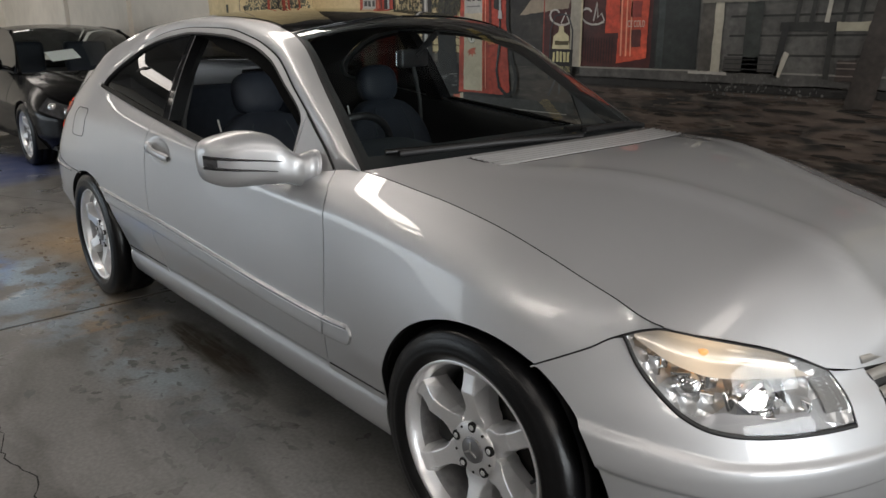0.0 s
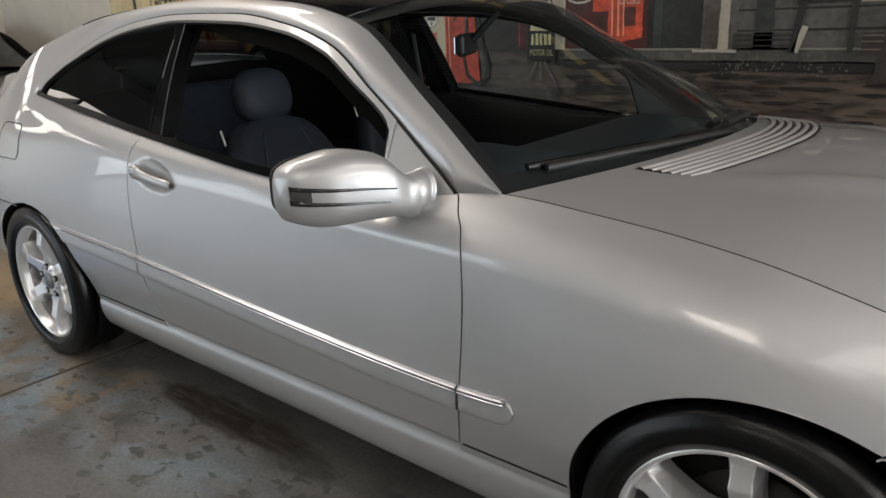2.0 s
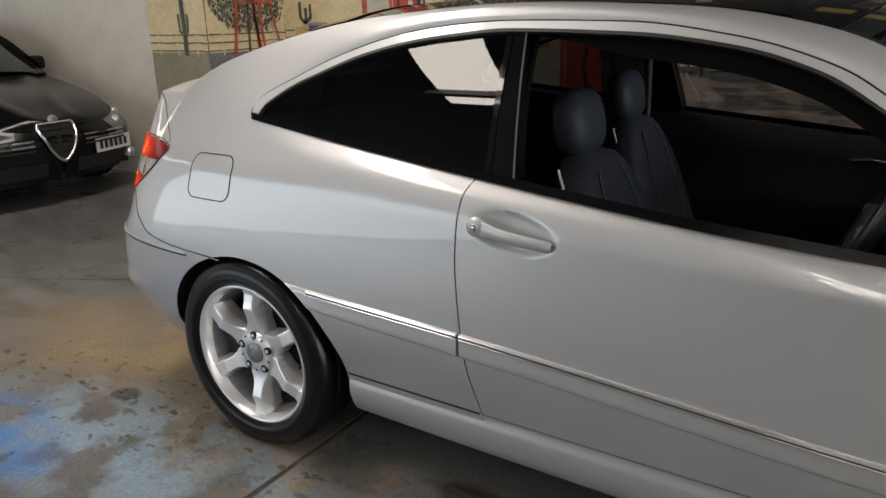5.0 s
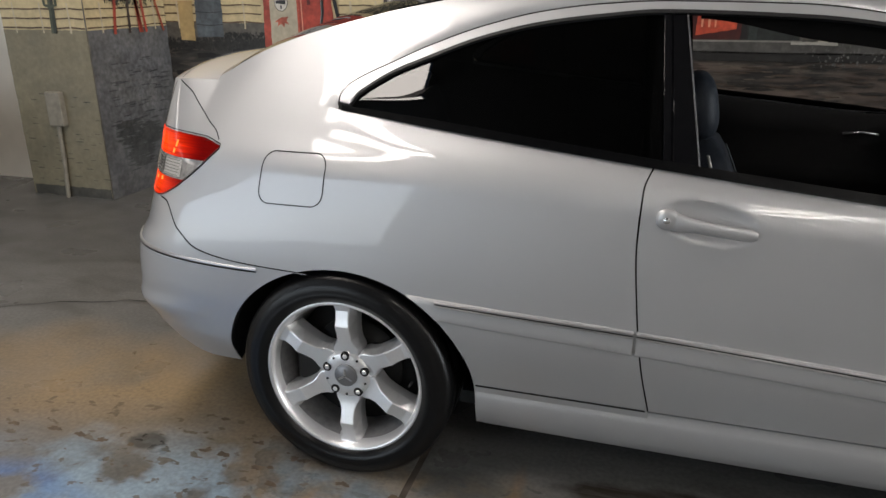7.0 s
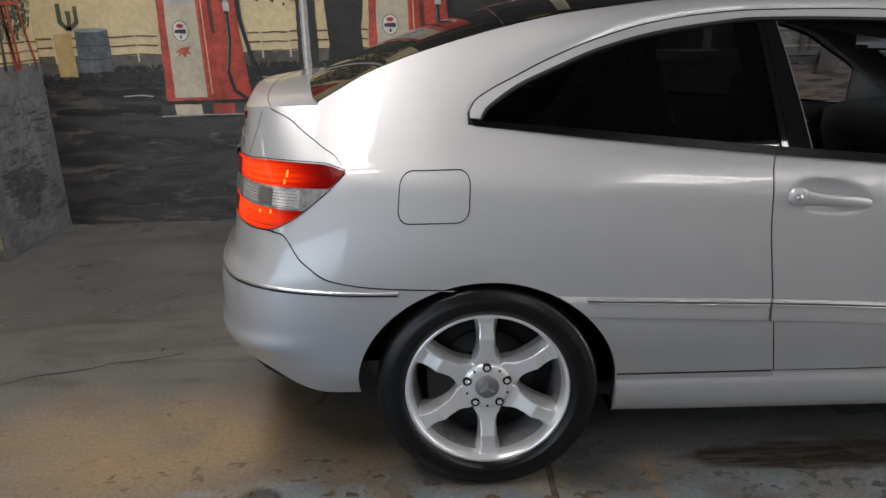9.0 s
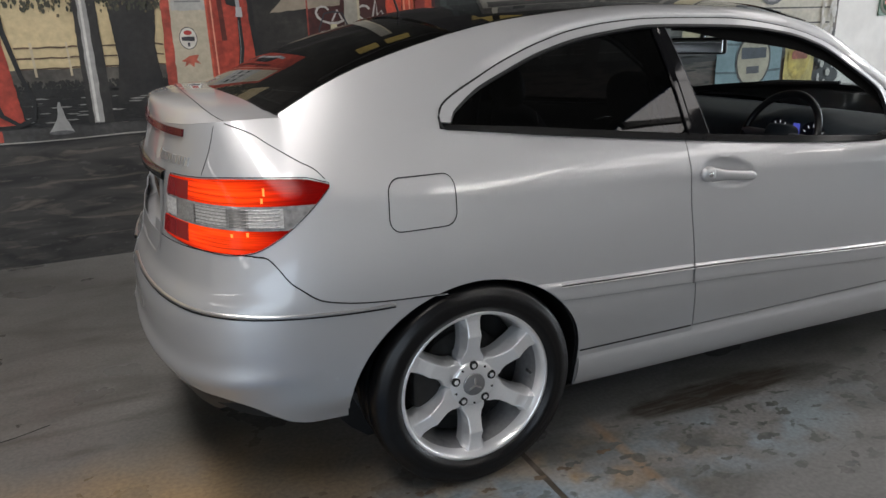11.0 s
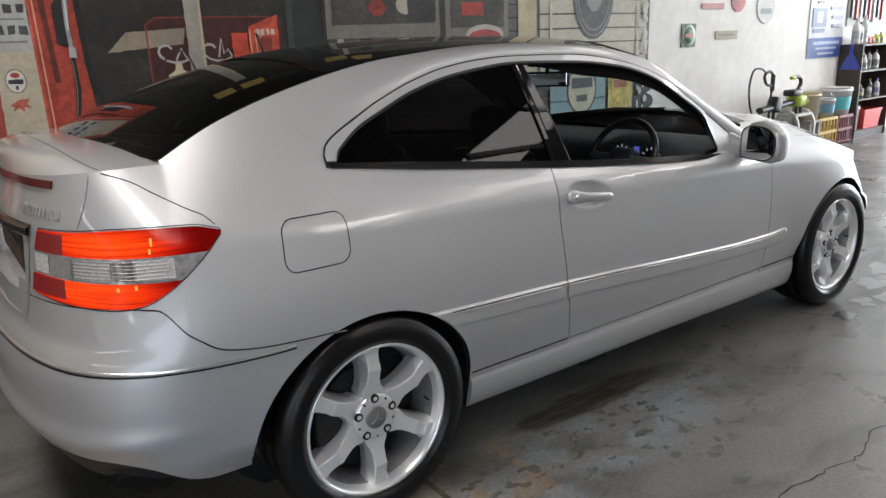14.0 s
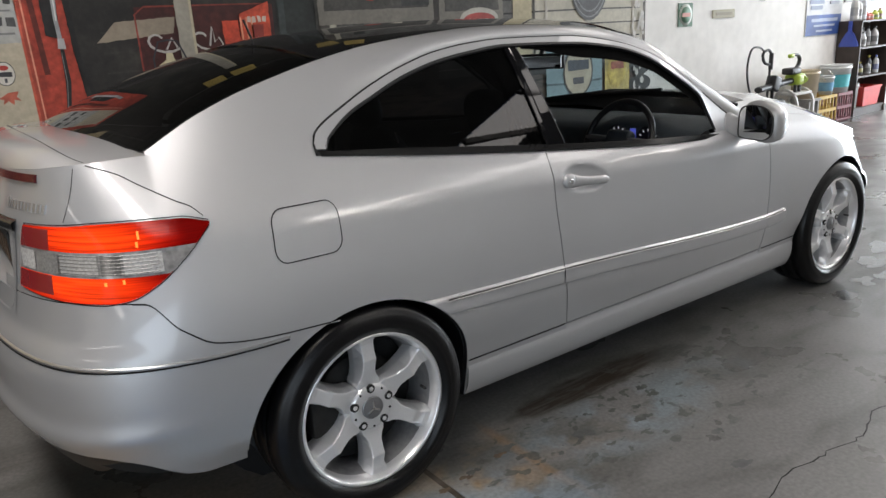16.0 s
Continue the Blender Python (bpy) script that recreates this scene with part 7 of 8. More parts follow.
        # fine ribs across the clear band, and the bulbs showing through
        # the clear band shows its bulb chambers one beside the other
        for xa, xb, c in ((-0.872, -0.846, 0.72), (-0.838, -0.80, 0.30), (-0.795, -0.715, 0.55), (-0.708, -0.662, 0.16), (-0.655, -0.56, 0.62)):
            grid_ob("bulb_chamber", flank_patch(side, 10, 6, lambda s, z, xa=xa, xb=xb: lerp(xa, xb, s), lambda x, f: lerp(0.853, 0.899, f), 0.0088), mat("chamber_%d" % int(c * 100), (c, c * 0.98, c * 0.95), 0.2, 0.35, 0.6, 160, 0.25), lamp)
        for k in range(6):
            z = lerp(0.856, 0.896, k / 5)
            ribbon("lens_rib", [(x, z) for x in np.linspace(-0.80, -0.57, 18)], 0.0016, 0.0100, mat("clear_rib", (0.30, 0.29, 0.28), 0.2, 0.5), lamp, side)
        for x, z, h in ((-0.612, 0.938, 0.009), (-0.618, 0.918, 0.006), (-0.66, 0.838, 0.005), (-0.702, 0.834, 0.004)):
            ribbon("bulb_glow", [(x, z - h), (x, z), (x, z + h)], 0.007, 0.0088, hot, lamp, side)
        for z0, z1 in ((0.801, 0.846), (0.905, 0.954)):
            grid_ob("inner_lens", flank_patch(side, 6, 10, lambda s, z: lerp(-0.868 - 0.09 * (0.955 - z), -0.816, s), lambda x, f, z0=z0, z1=z1: lerp(z0, z1, f), 0.0085), mat("tail_dark_red", (0.24, 0.006, 0.008), 0.15, 0, 0.5), lamp)
        outline = [(x, TAILBOT(x) - 0.003) for x in np.linspace(-0.880, -0.426, 50)] + [(x, TAILTOP(x) + 0.003) for x in np.linspace(-0.426, -0.868, 50)] + [(-0.880, 0.797)]
        ribbon("lamp_seal", outline, 0.0022, 0.0034, GAP, lamp, side)
        # bumper joint line, boot joint line
        ribbon("panel_gap", [(x, RLINE(x) - 0.002) for x in np.linspace(-0.65, -0.12, 60)], 0.003, 0.0028, GAP, body, side)
        ribbon("panel_gap", [(x, FLINE(x) - 0.002) for x in np.linspace(2.955, 3.15, 16)], 0.0032, 0.0028, GAP, body, side)
        # headlamp
        hl = thing_part("headlamp", body)
        hl["label"] = "clear headlamp with amber upper bulb glow"
        hz = lambda x, f: lerp(FLINE(x), LTOP(x), f)
        grid_ob("lamp_bowl", flank_patch(side, 30, 14, lambda s, z: lerp(3.152, 3.443, s), hz, lambda s, f: -0.004 - 0.075 * (math.sin(math.pi * min(1, s * 1.1)) * math.sin(math.pi * f)) ** 0.6), REFLECTOR, hl)
        grid_ob("lamp_glass", flank_patch(side, 30, 14, lambda s, z: lerp(3.152, 3.443, s), hz, lambda s, f: 0.002 + 0.004 * math.sin(math.pi * f)), GLASS_LAMP, hl).visible_shadow = False
        ribbon("lamp_seal", [(x, FLINE(x) + 0.002) for x in np.linspace(3.152, 3.443, 40)], 0.008, 0.004, BLACKPLASTIC, hl, side)
        ribbon("lamp_seal", [(x, LTOP(x)) for x in np.linspace(3.152, 3.443, 40)], 0.0032, 0.003, BLACKPLASTIC, hl, side)
        for xn, z, r, m_ in ((3.25, 0.605, 0.032, CHROME), (3.345, 0.582, 0.044, CHROME), (3.29, 0.672, 0.016, mat("amber_bulb", (0.9, 0.45, 0.15), 0.3, 0, 0.3, emit=0.6))):
            x, w = flank(xn, z, -0.048)
            bm = bmesh.new()
            bmesh.ops.create_uvsphere(bm, u_segments=20, v_segments=12, radius=r, matrix=Matrix.Translation((x, side * w, z)))
            part("reflector" if m_ is CHROME else "bulb", bm, m_, hl, smooth=True)
        x, w = flank(3.345, 0.588, -0.012)
        bm = bmesh.new()
        bmesh.ops.create_uvsphere(bm, u_segments=16, v_segments=10, radius=0.022, matrix=Matrix.Translation((x, side * w, 0.588)))
        part("dipped_beam", bm, mat("dipped_beam_lit", (1, 0.97, 0.9), 0.3, emit=9.0), hl, smooth=True)
        for k in range(14):
            xn, z = lerp(3.20, 3.40, k / 13), lerp(0.645, 0.575, min(1, k / 9)) + 0.022 * math.sin(k * 2.3)
            x, w = flank(xn, z, -0.03)
            bm = bmesh.new()
            box_bm(bm, -0.014, 0.014, -0.004, 0.004, -0.02, 0.02, 0.002, Matrix.Translation((x, side * w, z)) @ Matrix.Rotation(0.7 * k, 4, "Z") @ Matrix.Rotation(0.5 * k, 4, "X"))
            part("reflector_facet", bm, CHROME, hl)
        # amber indicator band under the bonnet edge
        grid_ob("indicator", flank_patch(side, 24, 4, lambda s, z: lerp(3.172, 3.438, s), lambda x, f: lerp(min(AMBER(x), LTOP(x) - 0.006), LTOP(x) - 0.002, f), lambda s, f: -0.006 - 0.03 * math.sin(math.pi * f) * math.sin(math.pi * s)), indicator_bowl(), hl)
        grid_ob("lamp_shelf", flank_patch(side, 24, 4, lambda s, z: lerp(3.24, 3.435, s), lambda x, f: FLINE(x) + 0.006 + f * 0.028 * smooth01((x - 3.24) / 0.06), lambda s, f: -0.004 - 0.012 * f), mat("shelf_silver", (0.38, 0.38, 0.39), 0.3, 0.4, 0.5), hl)
        grid_ob("lamp_cheek", flank_patch(side, 6, 8, lambda s, z: lerp(3.418, 3.441, s), lambda x, f: lerp(FLINE(x) + 0.03, AMBER(x) - 0.004, f), -0.004), mat("lamp_grey", (0.16, 0.155, 0.15), 0.3, 0.3), hl)
        # grille opening beside the lamp
        grid_ob("grille_back", flank_patch(side, 10, 8, lambda s, z: lerp(3.472, 3.51 - 1e-5, s), lambda x, f: lerp(FLINE(x) - 0.003, ZB(x) + 0.03, f), -0.012), BLACKPLASTIC, body)
        for k in range(3):
            ribbon("grille_bar", [(x, 0.562 + 0.034 * k) for x in np.linspace(3.472, 3.508, 14)], 0.018, 0.006, mat("grille_silver", (0.5, 0.48, 0.45), 0.3, 0.6, 0.4), body, side)
        # greenhouse side: belt moulding, glass, pillars, frame
        grid_ob("belt_moulding", side_strip(side, -0.022, 1.806, lambda x: WBOT(x) - 0.010, lambda x: WBOT(x) + 0.004 + 0.006 * smooth01((x + 0.02) / 0.3), 90, 1, 0.005), BELT, body, thick=0.010, smooth=False)
        bp = lambda z: lerp(0.803, 0.772, (z - 0.96) / 0.34)
        # quarter glass ends on the slanted pillar
        P = []
        for i in range(41):
            s = i / 40
            row = []
            for j in range(11):
                x = lerp(0.001, 0.787, s)
                z = lerp(WBOT(x), WTOP(x), j / 10)
                x = lerp(0.001, bp(z), s)
                z = lerp(WBOT(x), WTOP(x), j / 10)
                row.append((x, side * (GW(x, z) - 0.006), z))
            P.append(row)
        grid_ob("quarter_window", P, GLASS_TINT, body, "dark tinted fixed side glass")
        P = []
        for j in range(13):
            z = lerp(WBOT(0.84), WTOP(0.82) + 0.004, j / 12)
            xa, xb = bp(z), lerp(0.885, 0.826, (z - 0.96) / 0.34)
            P.append([(xa + 0.002, side * (GW(xa, z) - 0.004), z), (xa + 0.004, side * (GW(xa, z) + 0.003), z), (xa + 0.02, side * (GW(xa, z) + 0.003), z), (xa + 0.022, side * (GW(xa, z) - 0.001), z), (xa + 0.026, side * (GW(xa, z) + 0.003), z), (xb, side * (GW(xb, z) + 0.002), z)])
        grid_ob("centre_pillar", P, BLACKGLOSS, body, "gloss black centre pillar", smooth=False)
        P = [[(r_[-1][0], r_[-1][1], r_[-1][2]), (r_[-1][0], r_[-1][1] - side * 0.062, r_[-1][2])] for r_ in P]
        grid_ob("pillar_return", P, BELT, body)
        glass_ribbon("panel_gap", [(0.782, WTOP(0.78) - 0.002), (0.778, 1.318), (0.774, DGAP(0.774))], 0.005, 0.0052, GAP, body, side)
        P = []
        for j in range(9):
            z = lerp(WBOT(0.88) + 0.004, WTOP(0.83), j / 8)
            xb = lerp(0.885, 0.826, (z - 0.96) / 0.34)
            P.append([(xb, side * (GW(xb, z) + 0.003), z), (xb + 0.002, side * (GW(xb, z) + 0.004), z), (xb + 0.004, side * (GW(xb, z) + 0.001), z)])
        grid_ob("pillar_edge", P, mat("grey_trim", (0.10, 0.10, 0.105), 0.4, 0.3), body)
        seal = lambda x: WTOP(x) + 0.005
        grid_ob("window_seal", side_strip(side, -0.003, 1.80, lambda x: max(WTOP(x) - 0.004, WBOT(x) - 0.004), lambda x: seal(x) + 0.003, 90, 2, 0.001), BLACKPLASTIC, body, thick=0.012)
        grid_ob("window_frame", side_strip(side, -0.031, 1.80, lambda x: seal(x) if x > 0.0 else WBOT(x) + 0.009, lambda x: max(DGAP(x) - 0.002, WBOT(x) + 0.01), 130, 3, 0.0035), SILVER, body, thick=0.008)
        grid_ob("window_frame", side_strip(side, 1.801, 2.012, lambda x: ZB(x) - 0.002, lambda x: max(DGAP(x) - 0.002, ZB(x)), 30, 6, 0.0015), SILVER, body, thick=0.006)
        glass_ribbon("roof_gap", dense([(-0.010, 1.047), (-0.020, 1.050), (-0.028, 1.057), (-0.033, 1.066)] + [(x, DGAP(x)) for x in np.linspace(-0.0335, 2.013, 110)]), 0.0075, 0.0052, GAP, body, side)
        if side < 0:
            grid_ob("pillar_lining", side_strip(side, 0.86, 1.795, lambda x: max(WTOP(x) - 0.014 - 0.036 * smooth01((x - 0.86) / 0.3), WBOT(x)), lambda x: WTOP(x) + 0.010, 70, 2, -0.012), mat("black_felt", (0.003, 0.003, 0.003), 0.9, 0, 0, 60, 0.1, spec=0.05), body)
        # roof rail and windscreen pillar, from the door gap to the glass
        P = []
        lows = []
        xs_rail = [lerp(-0.552, -0.095, k / 23) for k in range(24)]
        for xn in xs_rail:
            x, w = flank(xn, ZB(xn))
            lows.append((x, w, ZB(xn)))
        for k in range(6):
            x = lerp(-0.07, -0.0365, k / 5)
            lows.append((x, GW(x, ZB(x)), ZB(x)))
        for k in range(16):
            x = lerp(-0.0345, 0.1, k / 15)
            lows.append((x, GW(x, DGAP(x) + 0.003), DGAP(x) + 0.003))
        for k in range(1, 75):
            x = lerp(0.1, 2.127, k / 74)
            lo = min(DGAP(x) + 0.002, RZX(x) - 0.002) if x < 2.005 else min(ZB(x), RZX(x))
            lows.append((x, GW(x, lo), lo))
        for k, (x, y0, lo) in enumerate(lows):
            y1, z1 = RYX(x), max(RZX(x), lo + 0.002)
            row = []
            for j in range(11):
                f = j / 10
                z = lerp(lo, z1, f)
                sail = smooth01((x + 0.08) / 0.45)
                bulge = 0.012 * math.sin(math.pi * f)
                y = lerp(y0, y1, f ** 1.12) + bulge
                bulge *= sail
                if sail < 1:
                    y = lerp(min(y0, shoulder(x * 0.94 / 0.776 if x < 0 else x, z)), y, sail)
                if k < 24:
                    xn = xs_rail[k]
                    e = max(0.22, round_off(-xn / 0.94))
                    e2 = max(0.05, 1 - (-xn / 0.94) ** corner(xn, z)) ** 0.5
                    y, bulge = shoulder(xn, z) * lerp(e2, e, f), 0.0
                    if j == 10:
                        y = y1
                row.append((x, side * y, z + bulge * 0.5))
            P.append(row)
        grid_ob("roof_rail", P, SILVER, body, thick=0.003)
        grid_ob("roof_lining", [[(x, y - side * 0.022, z - 0.012) for x, y, z in row] for row in P[6:]], BELT_CLOTH, body)
        # door handle in its recess
        hd = thing_part("door_handle", body)
        ring = []
        for k in range(17):
            s = k / 16
            x = lerp(0.826, 1.022, s)
            zc = lerp(0.852, 0.829, s)
            stand = -0.002 + 0.020 * math.sin(math.pi * min(1, 0.12 + s * 0.82)) ** 0.5
            h = 0.0165 + 0.009 * max(0, 1 - s / 0.3) - 0.002 * s if 0 < k < 16 else 0.009
            xx, ww = flank(x, zc, stand)
            ring.append([(xx, side * (ww + 0.008 * math.cos(a)), zc + h * math.sin(a)) for a in (radians(30 * q) for q in range(12))])
        grid_ob("grip", ring, SILVER, hd, close=True)
        xx, ww = flank(0.827, 0.853, 0.010)
        blob("lock_cover", (0.827, side * ww, 0.8535), (0.027, 0.014, 0.0245), SILVER, hd, 2.3)
        xx, ww = flank(0.825, 0.853, 0.023)
        lathe("lock_barrel", [(0.0, side * (ww + 0.0015)), (0.008, side * (ww + 0.001)), (0.010, side * (ww - 0.004))], CHROME, hd, n=20, centre=(0.825, 0, 0.853))
        # door mirror on the near side; the far one is folded out of sight
        if side < 0:
            mir = thing_part("door_mirror", body)
            mir["label"] = "silver door mirror with a chrome indicator strip"
            # housing: rings from the neck out to the blunt end
            hy = cv((0, 0.800), (0.12, 0.815), (1, 1.045))
            hup = cv((0, 0.050), (0.12, 0.056), (0.35, 0.092), (0.55, 0.098), (0.8, 0.080), (0.95, 0.056), (0.99, 0.032), (1, 0.001))
            hdn = cv((0, 0.050), (0.12, 0.052), (0.4, 0.060), (0.75, 0.072), (0.92, 0.060), (0.985, 0.03), (1, 0.001))
            hfw = cv((0, 0.055), (0.12, 0.06), (0.4, 0.085), (0.75, 0.078), (0.93, 0.050), (0.985, 0.024), (1, 0.0005))
            hbk = cv((0, 0.04), (0.12, 0.045), (0.3, 0.058), (0.9, 0.056), (0.985, 0.03), (1, 0.0005))
            hcx, hcz = cv((0, 1.905), (0.3, 1.865), (1, 1.775)), cv((0, 0.896), (0.4, 0.915), (1, 0.930))
            rings = []
            for k in range(25):
                s = 1 - (1 - k / 24) ** 1.5
                row = []
                for q in range(32):
                    a_ = 2 * math.pi * q / 32
                    co, sn = math.cos(a_), math.sin(a_)
                    X = (hfw(s) if co > 0 else -hbk(s)) * abs(co) ** (0.8 if co > 0 else 0.45)
                    Z = (hup(s) if sn > 0 else -hdn(s)) * abs(sn) ** 0.75
                    row.append((hcx(s) + X, side * hy(s), hcz(s) + Z))
                rings.append(row)
            grid_ob("housing", rings, SILVER, mir, close=True)
            P = []
            for z_ in np.linspace(-1, 1, 13):
                row = []
                for q in np.linspace(-1, 1, 15):
                    s = 0.535 + 0.40 * q * (1 - abs(z_) ** 4) ** 0.25 if abs(z_) < 1 else 0.535 + 0.24 * q
                    row.append((hcx(s) - hbk(s) * 1.0 - 0.004, side * hy(s), hcz(s) + 0.002 + z_ * lerp(0.074 if z_ > 0 else 0.056, (hup(s) if z_ > 0 else hdn(s)) * 0.84, 0.6)))
                P.append(row)
            grid_ob("mirror_glass", P, mat("mirror_silver", (0.85, 0.87, 0.88), 0.01, 1.0), mir, thick=0.003)
            P = []
            for q in range(33):
                a_ = 2 * math.pi * q / 32
                row = []
                for g in (1.03, 0.97):
                    ss = 0.535 + 0.40 * g * math.copysign(abs(math.cos(a_)) ** 0.5, math.cos(a_))
                    zz = math.copysign(abs(math.sin(a_)) ** 0.5, math.sin(a_)) * g
                    row.append((hcx(ss) - hbk(ss) - 0.0055, side * hy(ss), hcz(ss) + 0.002 + zz * lerp(0.074 if zz > 0 else 0.056, (hup(ss) if zz > 0 else hdn(ss)) * 0.84, 0.6)))
                P.append(row)
            grid_ob("glass_surround", P, BLACKPLASTIC, mir, thick=0.006)
            for dz, s0 in ((0.024, 0.34), (-0.006, 0.40)):
                P = []
                for s in np.linspace(s0, 0.985, 22):
                    z_ = hcz(s) + dz - 0.006
                    f_ = (z_ - hcz(s)) / (hup(s) if z_ > hcz(s) else hdn(s))
                    X = hcx(s) + hfw(s) * (1 - min(0.95, abs(f_)) ** 2) ** 0.42 + 0.0015
                    t_ = 0.0018 + 0.0042 * max(0, (s - s0) / (1 - s0)) ** 1.5
                    P.append([(X - 0.004, side * hy(s), z_ - t_), (X + 0.002, side * (hy(s) + 0.001), z_ - t_ * 0.8), (X + 0.002, side * (hy(s) + 0.001), z_ + t_ * 0.8), (X - 0.004, side * hy(s), z_ + t_)])
                grid_ob("indicator_strip", P, mat("dark_chrome", (0.10, 0.10, 0.105), 0.18, 0.9), mir)
            P = []
            for s in np.linspace(0.90, 0.985, 10):
                row = []
                for dz in np.linspace(-0.010, 0.016, 6):
                    f_ = dz / (hup(s) if dz > 0 else hdn(s))
                    X = hcx(s) + hfw(s) * (1 - min(0.95, abs(f_)) ** 2) ** 0.42 + 0.0012
                    row.append((X, side * (hy(s) + 0.0005), hcz(s) + dz))
                P.append(row)
            grid_ob("indicator_lens", P, mat("indicator_smoked", (0.10, 0.10, 0.105), 0.12, 0.5, 0.8, 90, 0.4), mir, "smoked indicator lens")
            mir.location = (0.02, -0.006, 0.007)
            # round base on the door corner
            rings = []
            for s, r_ in ((0, 0.052), (0.12, 0.0525), (0.14, 0.048), (0.16, 0.051), (0.45, 0.047), (1, 0.040)):
                c_ = Vector((1.905, 0.735, 0.896)).lerp(Vector((1.878, 0.805, 0.890)), s)
                rings.append([(c_[0] + 0.85 * r_ * math.cos(a_), side * (c_[1] - 0.25 * r_ * math.sin(a_) * (1 - s)), c_[2] + r_ * math.sin(a_)) for a_ in (2 * math.pi * q / 32 for q in range(32))])
            grid_ob("mirror_base", rings, SILVER, mir, close=True)
        # fuel flap on the near rear quarter only
        if side < 0:
            loop = rounded_rect(-0.150, 0.878, 0.106, 0.067, 0.036, skew=0.06)
            P = []
            for j in range(17):
                dz = lerp(-0.0665, 0.0665, j / 16)
                over = max(0.0, abs(dz) - 0.031)
                half = 0.070 + (0.036 ** 2 - over ** 2) ** 0.5 - 0.0006
                row = []
                for i in range(17):
                    q = flank(-0.150 + lerp(-half, half, i / 16) + 0.06 * dz, 0.878 + dz, 0.0022)
                    row.append((q[0], side * q[1], 0.878 + dz))
                P.append(row)
            grid_ob("fuel_flap", P, SILVER, body)
            ribbon("panel_gap", dense(loop + loop[:2]), 0.0032, 0.0034, GAP, body, side)
    # bonnet
    P = []
    for i in range(61):
        s = i / 60
        row = []
        for j in range(-24, 25):
            q = j / 24
            xc = 2.127 + 0.275 * (1 - abs(q) ** 2.2) + 0.012
            xn = lerp(xc, 3.51 - 0.0005, s)
            z0 = ZB(xn)
            x, w = flank(xn, z0)
            crown = bonnet_crown(xn) * (1 - abs(q) ** 2.4)
            ridge = 0.010 * math.exp(-((abs(q) * w - lerp(0.52, 0.20, smooth01((xn - 2.2) / 1.15))) / 0.035) ** 2) * smooth01((xn - 2.3) / 0.5)
            row.append((x, q * (w - 0.004), z0 + crown + ridge))
        P.append(row)
    grid_ob("bonnet", P, SILVER, body, thick=0.003)
    for side in (-1, 1):
        P = []
        for i in range(60):
            xn = lerp(2.135, 3.235, i / 59)
            x, w = flank(xn, ZB(xn))
            P.append([(x, side * (w + 0.0012), ZB(xn) + 0.0014), (x, side * (w - 0.0024), ZB(xn) + 0.0021)])
        grid_ob("panel_gap", P, GAP, body)
    # air intake grille on the bonnet
    for k in range(6):
        P = []
        for i in range(31):
            y = lerp(-0.47, 0.50, i / 30)
            q = abs(y) / 0.71
            x = 2.127 + 0.275 * (1 - q ** 2.2) + 0.045 + 0.022 * k + 0.02 * (1 - q)
            z0 = ZB(x) + bonnet_crown(x) * (1 - q ** 2.4)
            P.append([(x - 0.007, y, z0 + 0.001), (x - 0.004, y, z0 + 0.0065), (x + 0.004, y, z0 + 0.006), (x + 0.008, y, z0 + 0.001)])
        grid_ob("intake_slat", P, mat("slat_silver", (0.72, 0.72, 0.73), 0.3, 0.5, 0.6), body)
    P = []
    for i in range(31):
        y = lerp(-0.475, 0.505, i / 30)
        q = abs(y) / 0.71
        x = 2.127 + 0.275 * (1 - q ** 2.2) + 0.035 + 0.02 * (1 - q)
        row = []
        for d in (0.0, 0.07, 0.135):
            z0 = ZB(x + d) + bonnet_crown(x + d) * (1 - q ** 2.4)
            row.append((x + d, y, z0 + 0.0022))
        P.append(row)
    grid_ob("intake_bed", P, BLACKPLASTIC, body)
    # boot lid and spoiler lip
    P = []
    for i in range(31):
        s = i / 30
        row = []
        for j in range(-20, 21):
            q = j / 20
            xs_ = lerp(-0.455, -0.57, 1 - abs(q) ** 2.3)
            xn = lerp(xs_, -0.94 + 0.0005, 1 - (1 - s) ** 1.8)
            zt = ZB(xn)
            x, w = flank(xn, zt)
            crown = (lerp(0.042, 0.058, s) - 0.040 * smooth01((s - 0.72) / 0.28) ** 2) * (1 - abs(q) ** 3.2)
            row.append((x, q * w, zt + crown * (1 if abs(q) < 1 else 0)))
        P.append(row)
    grid_ob("boot_lid", P, SILVER, body, thick=0.003)

    # joint round the boot lid and the lip of its spoiler
    def deck(s, q):
        i, j = min(29.999, max(0, (1 - (1 - s) ** (1 / 1.8)) * 30)), min(39.999, max(0, (q + 1) * 20))
        a, b, u, v = int(i), int(j), i % 1, j % 1
        g = [Vector(P[a + k][b + l]) for k in (0, 1) for l in (0, 1)]
        return g[0].lerp(g[1], v).lerp(g[2].lerp(g[3], v), u)

    for sd in (-1, 1):
        way = [(0.565, 0.992), (0.585, 0.96), (0.605, 0.90), (0.62, 0.82), (0.63, 0.68), (0.635, 0.45), (0.635, 0.2), (0.635, 0.0)]
        rows = []
        for k in range(61):
            t = k / 60 * (len(way) - 1)
            a, u = min(len(way) - 2, int(t)), t - min(len(way) - 2, int(t))
            s, q = (lerp(way[a][d], way[a + 1][d], u) for d in (0, 1))
            c = deck(s, sd * q)
            n = deck(min(1, s + 0.01), sd * min(1, q + 0.004))
            d = (n - c).normalized() * 0.0012
            rows.append([tuple(c - d + Vector((0, 0, 0.0022))), tuple(c + d + Vector((0, 0, 0.0022)))])
        grid_ob("panel_gap", rows, GAP, body)
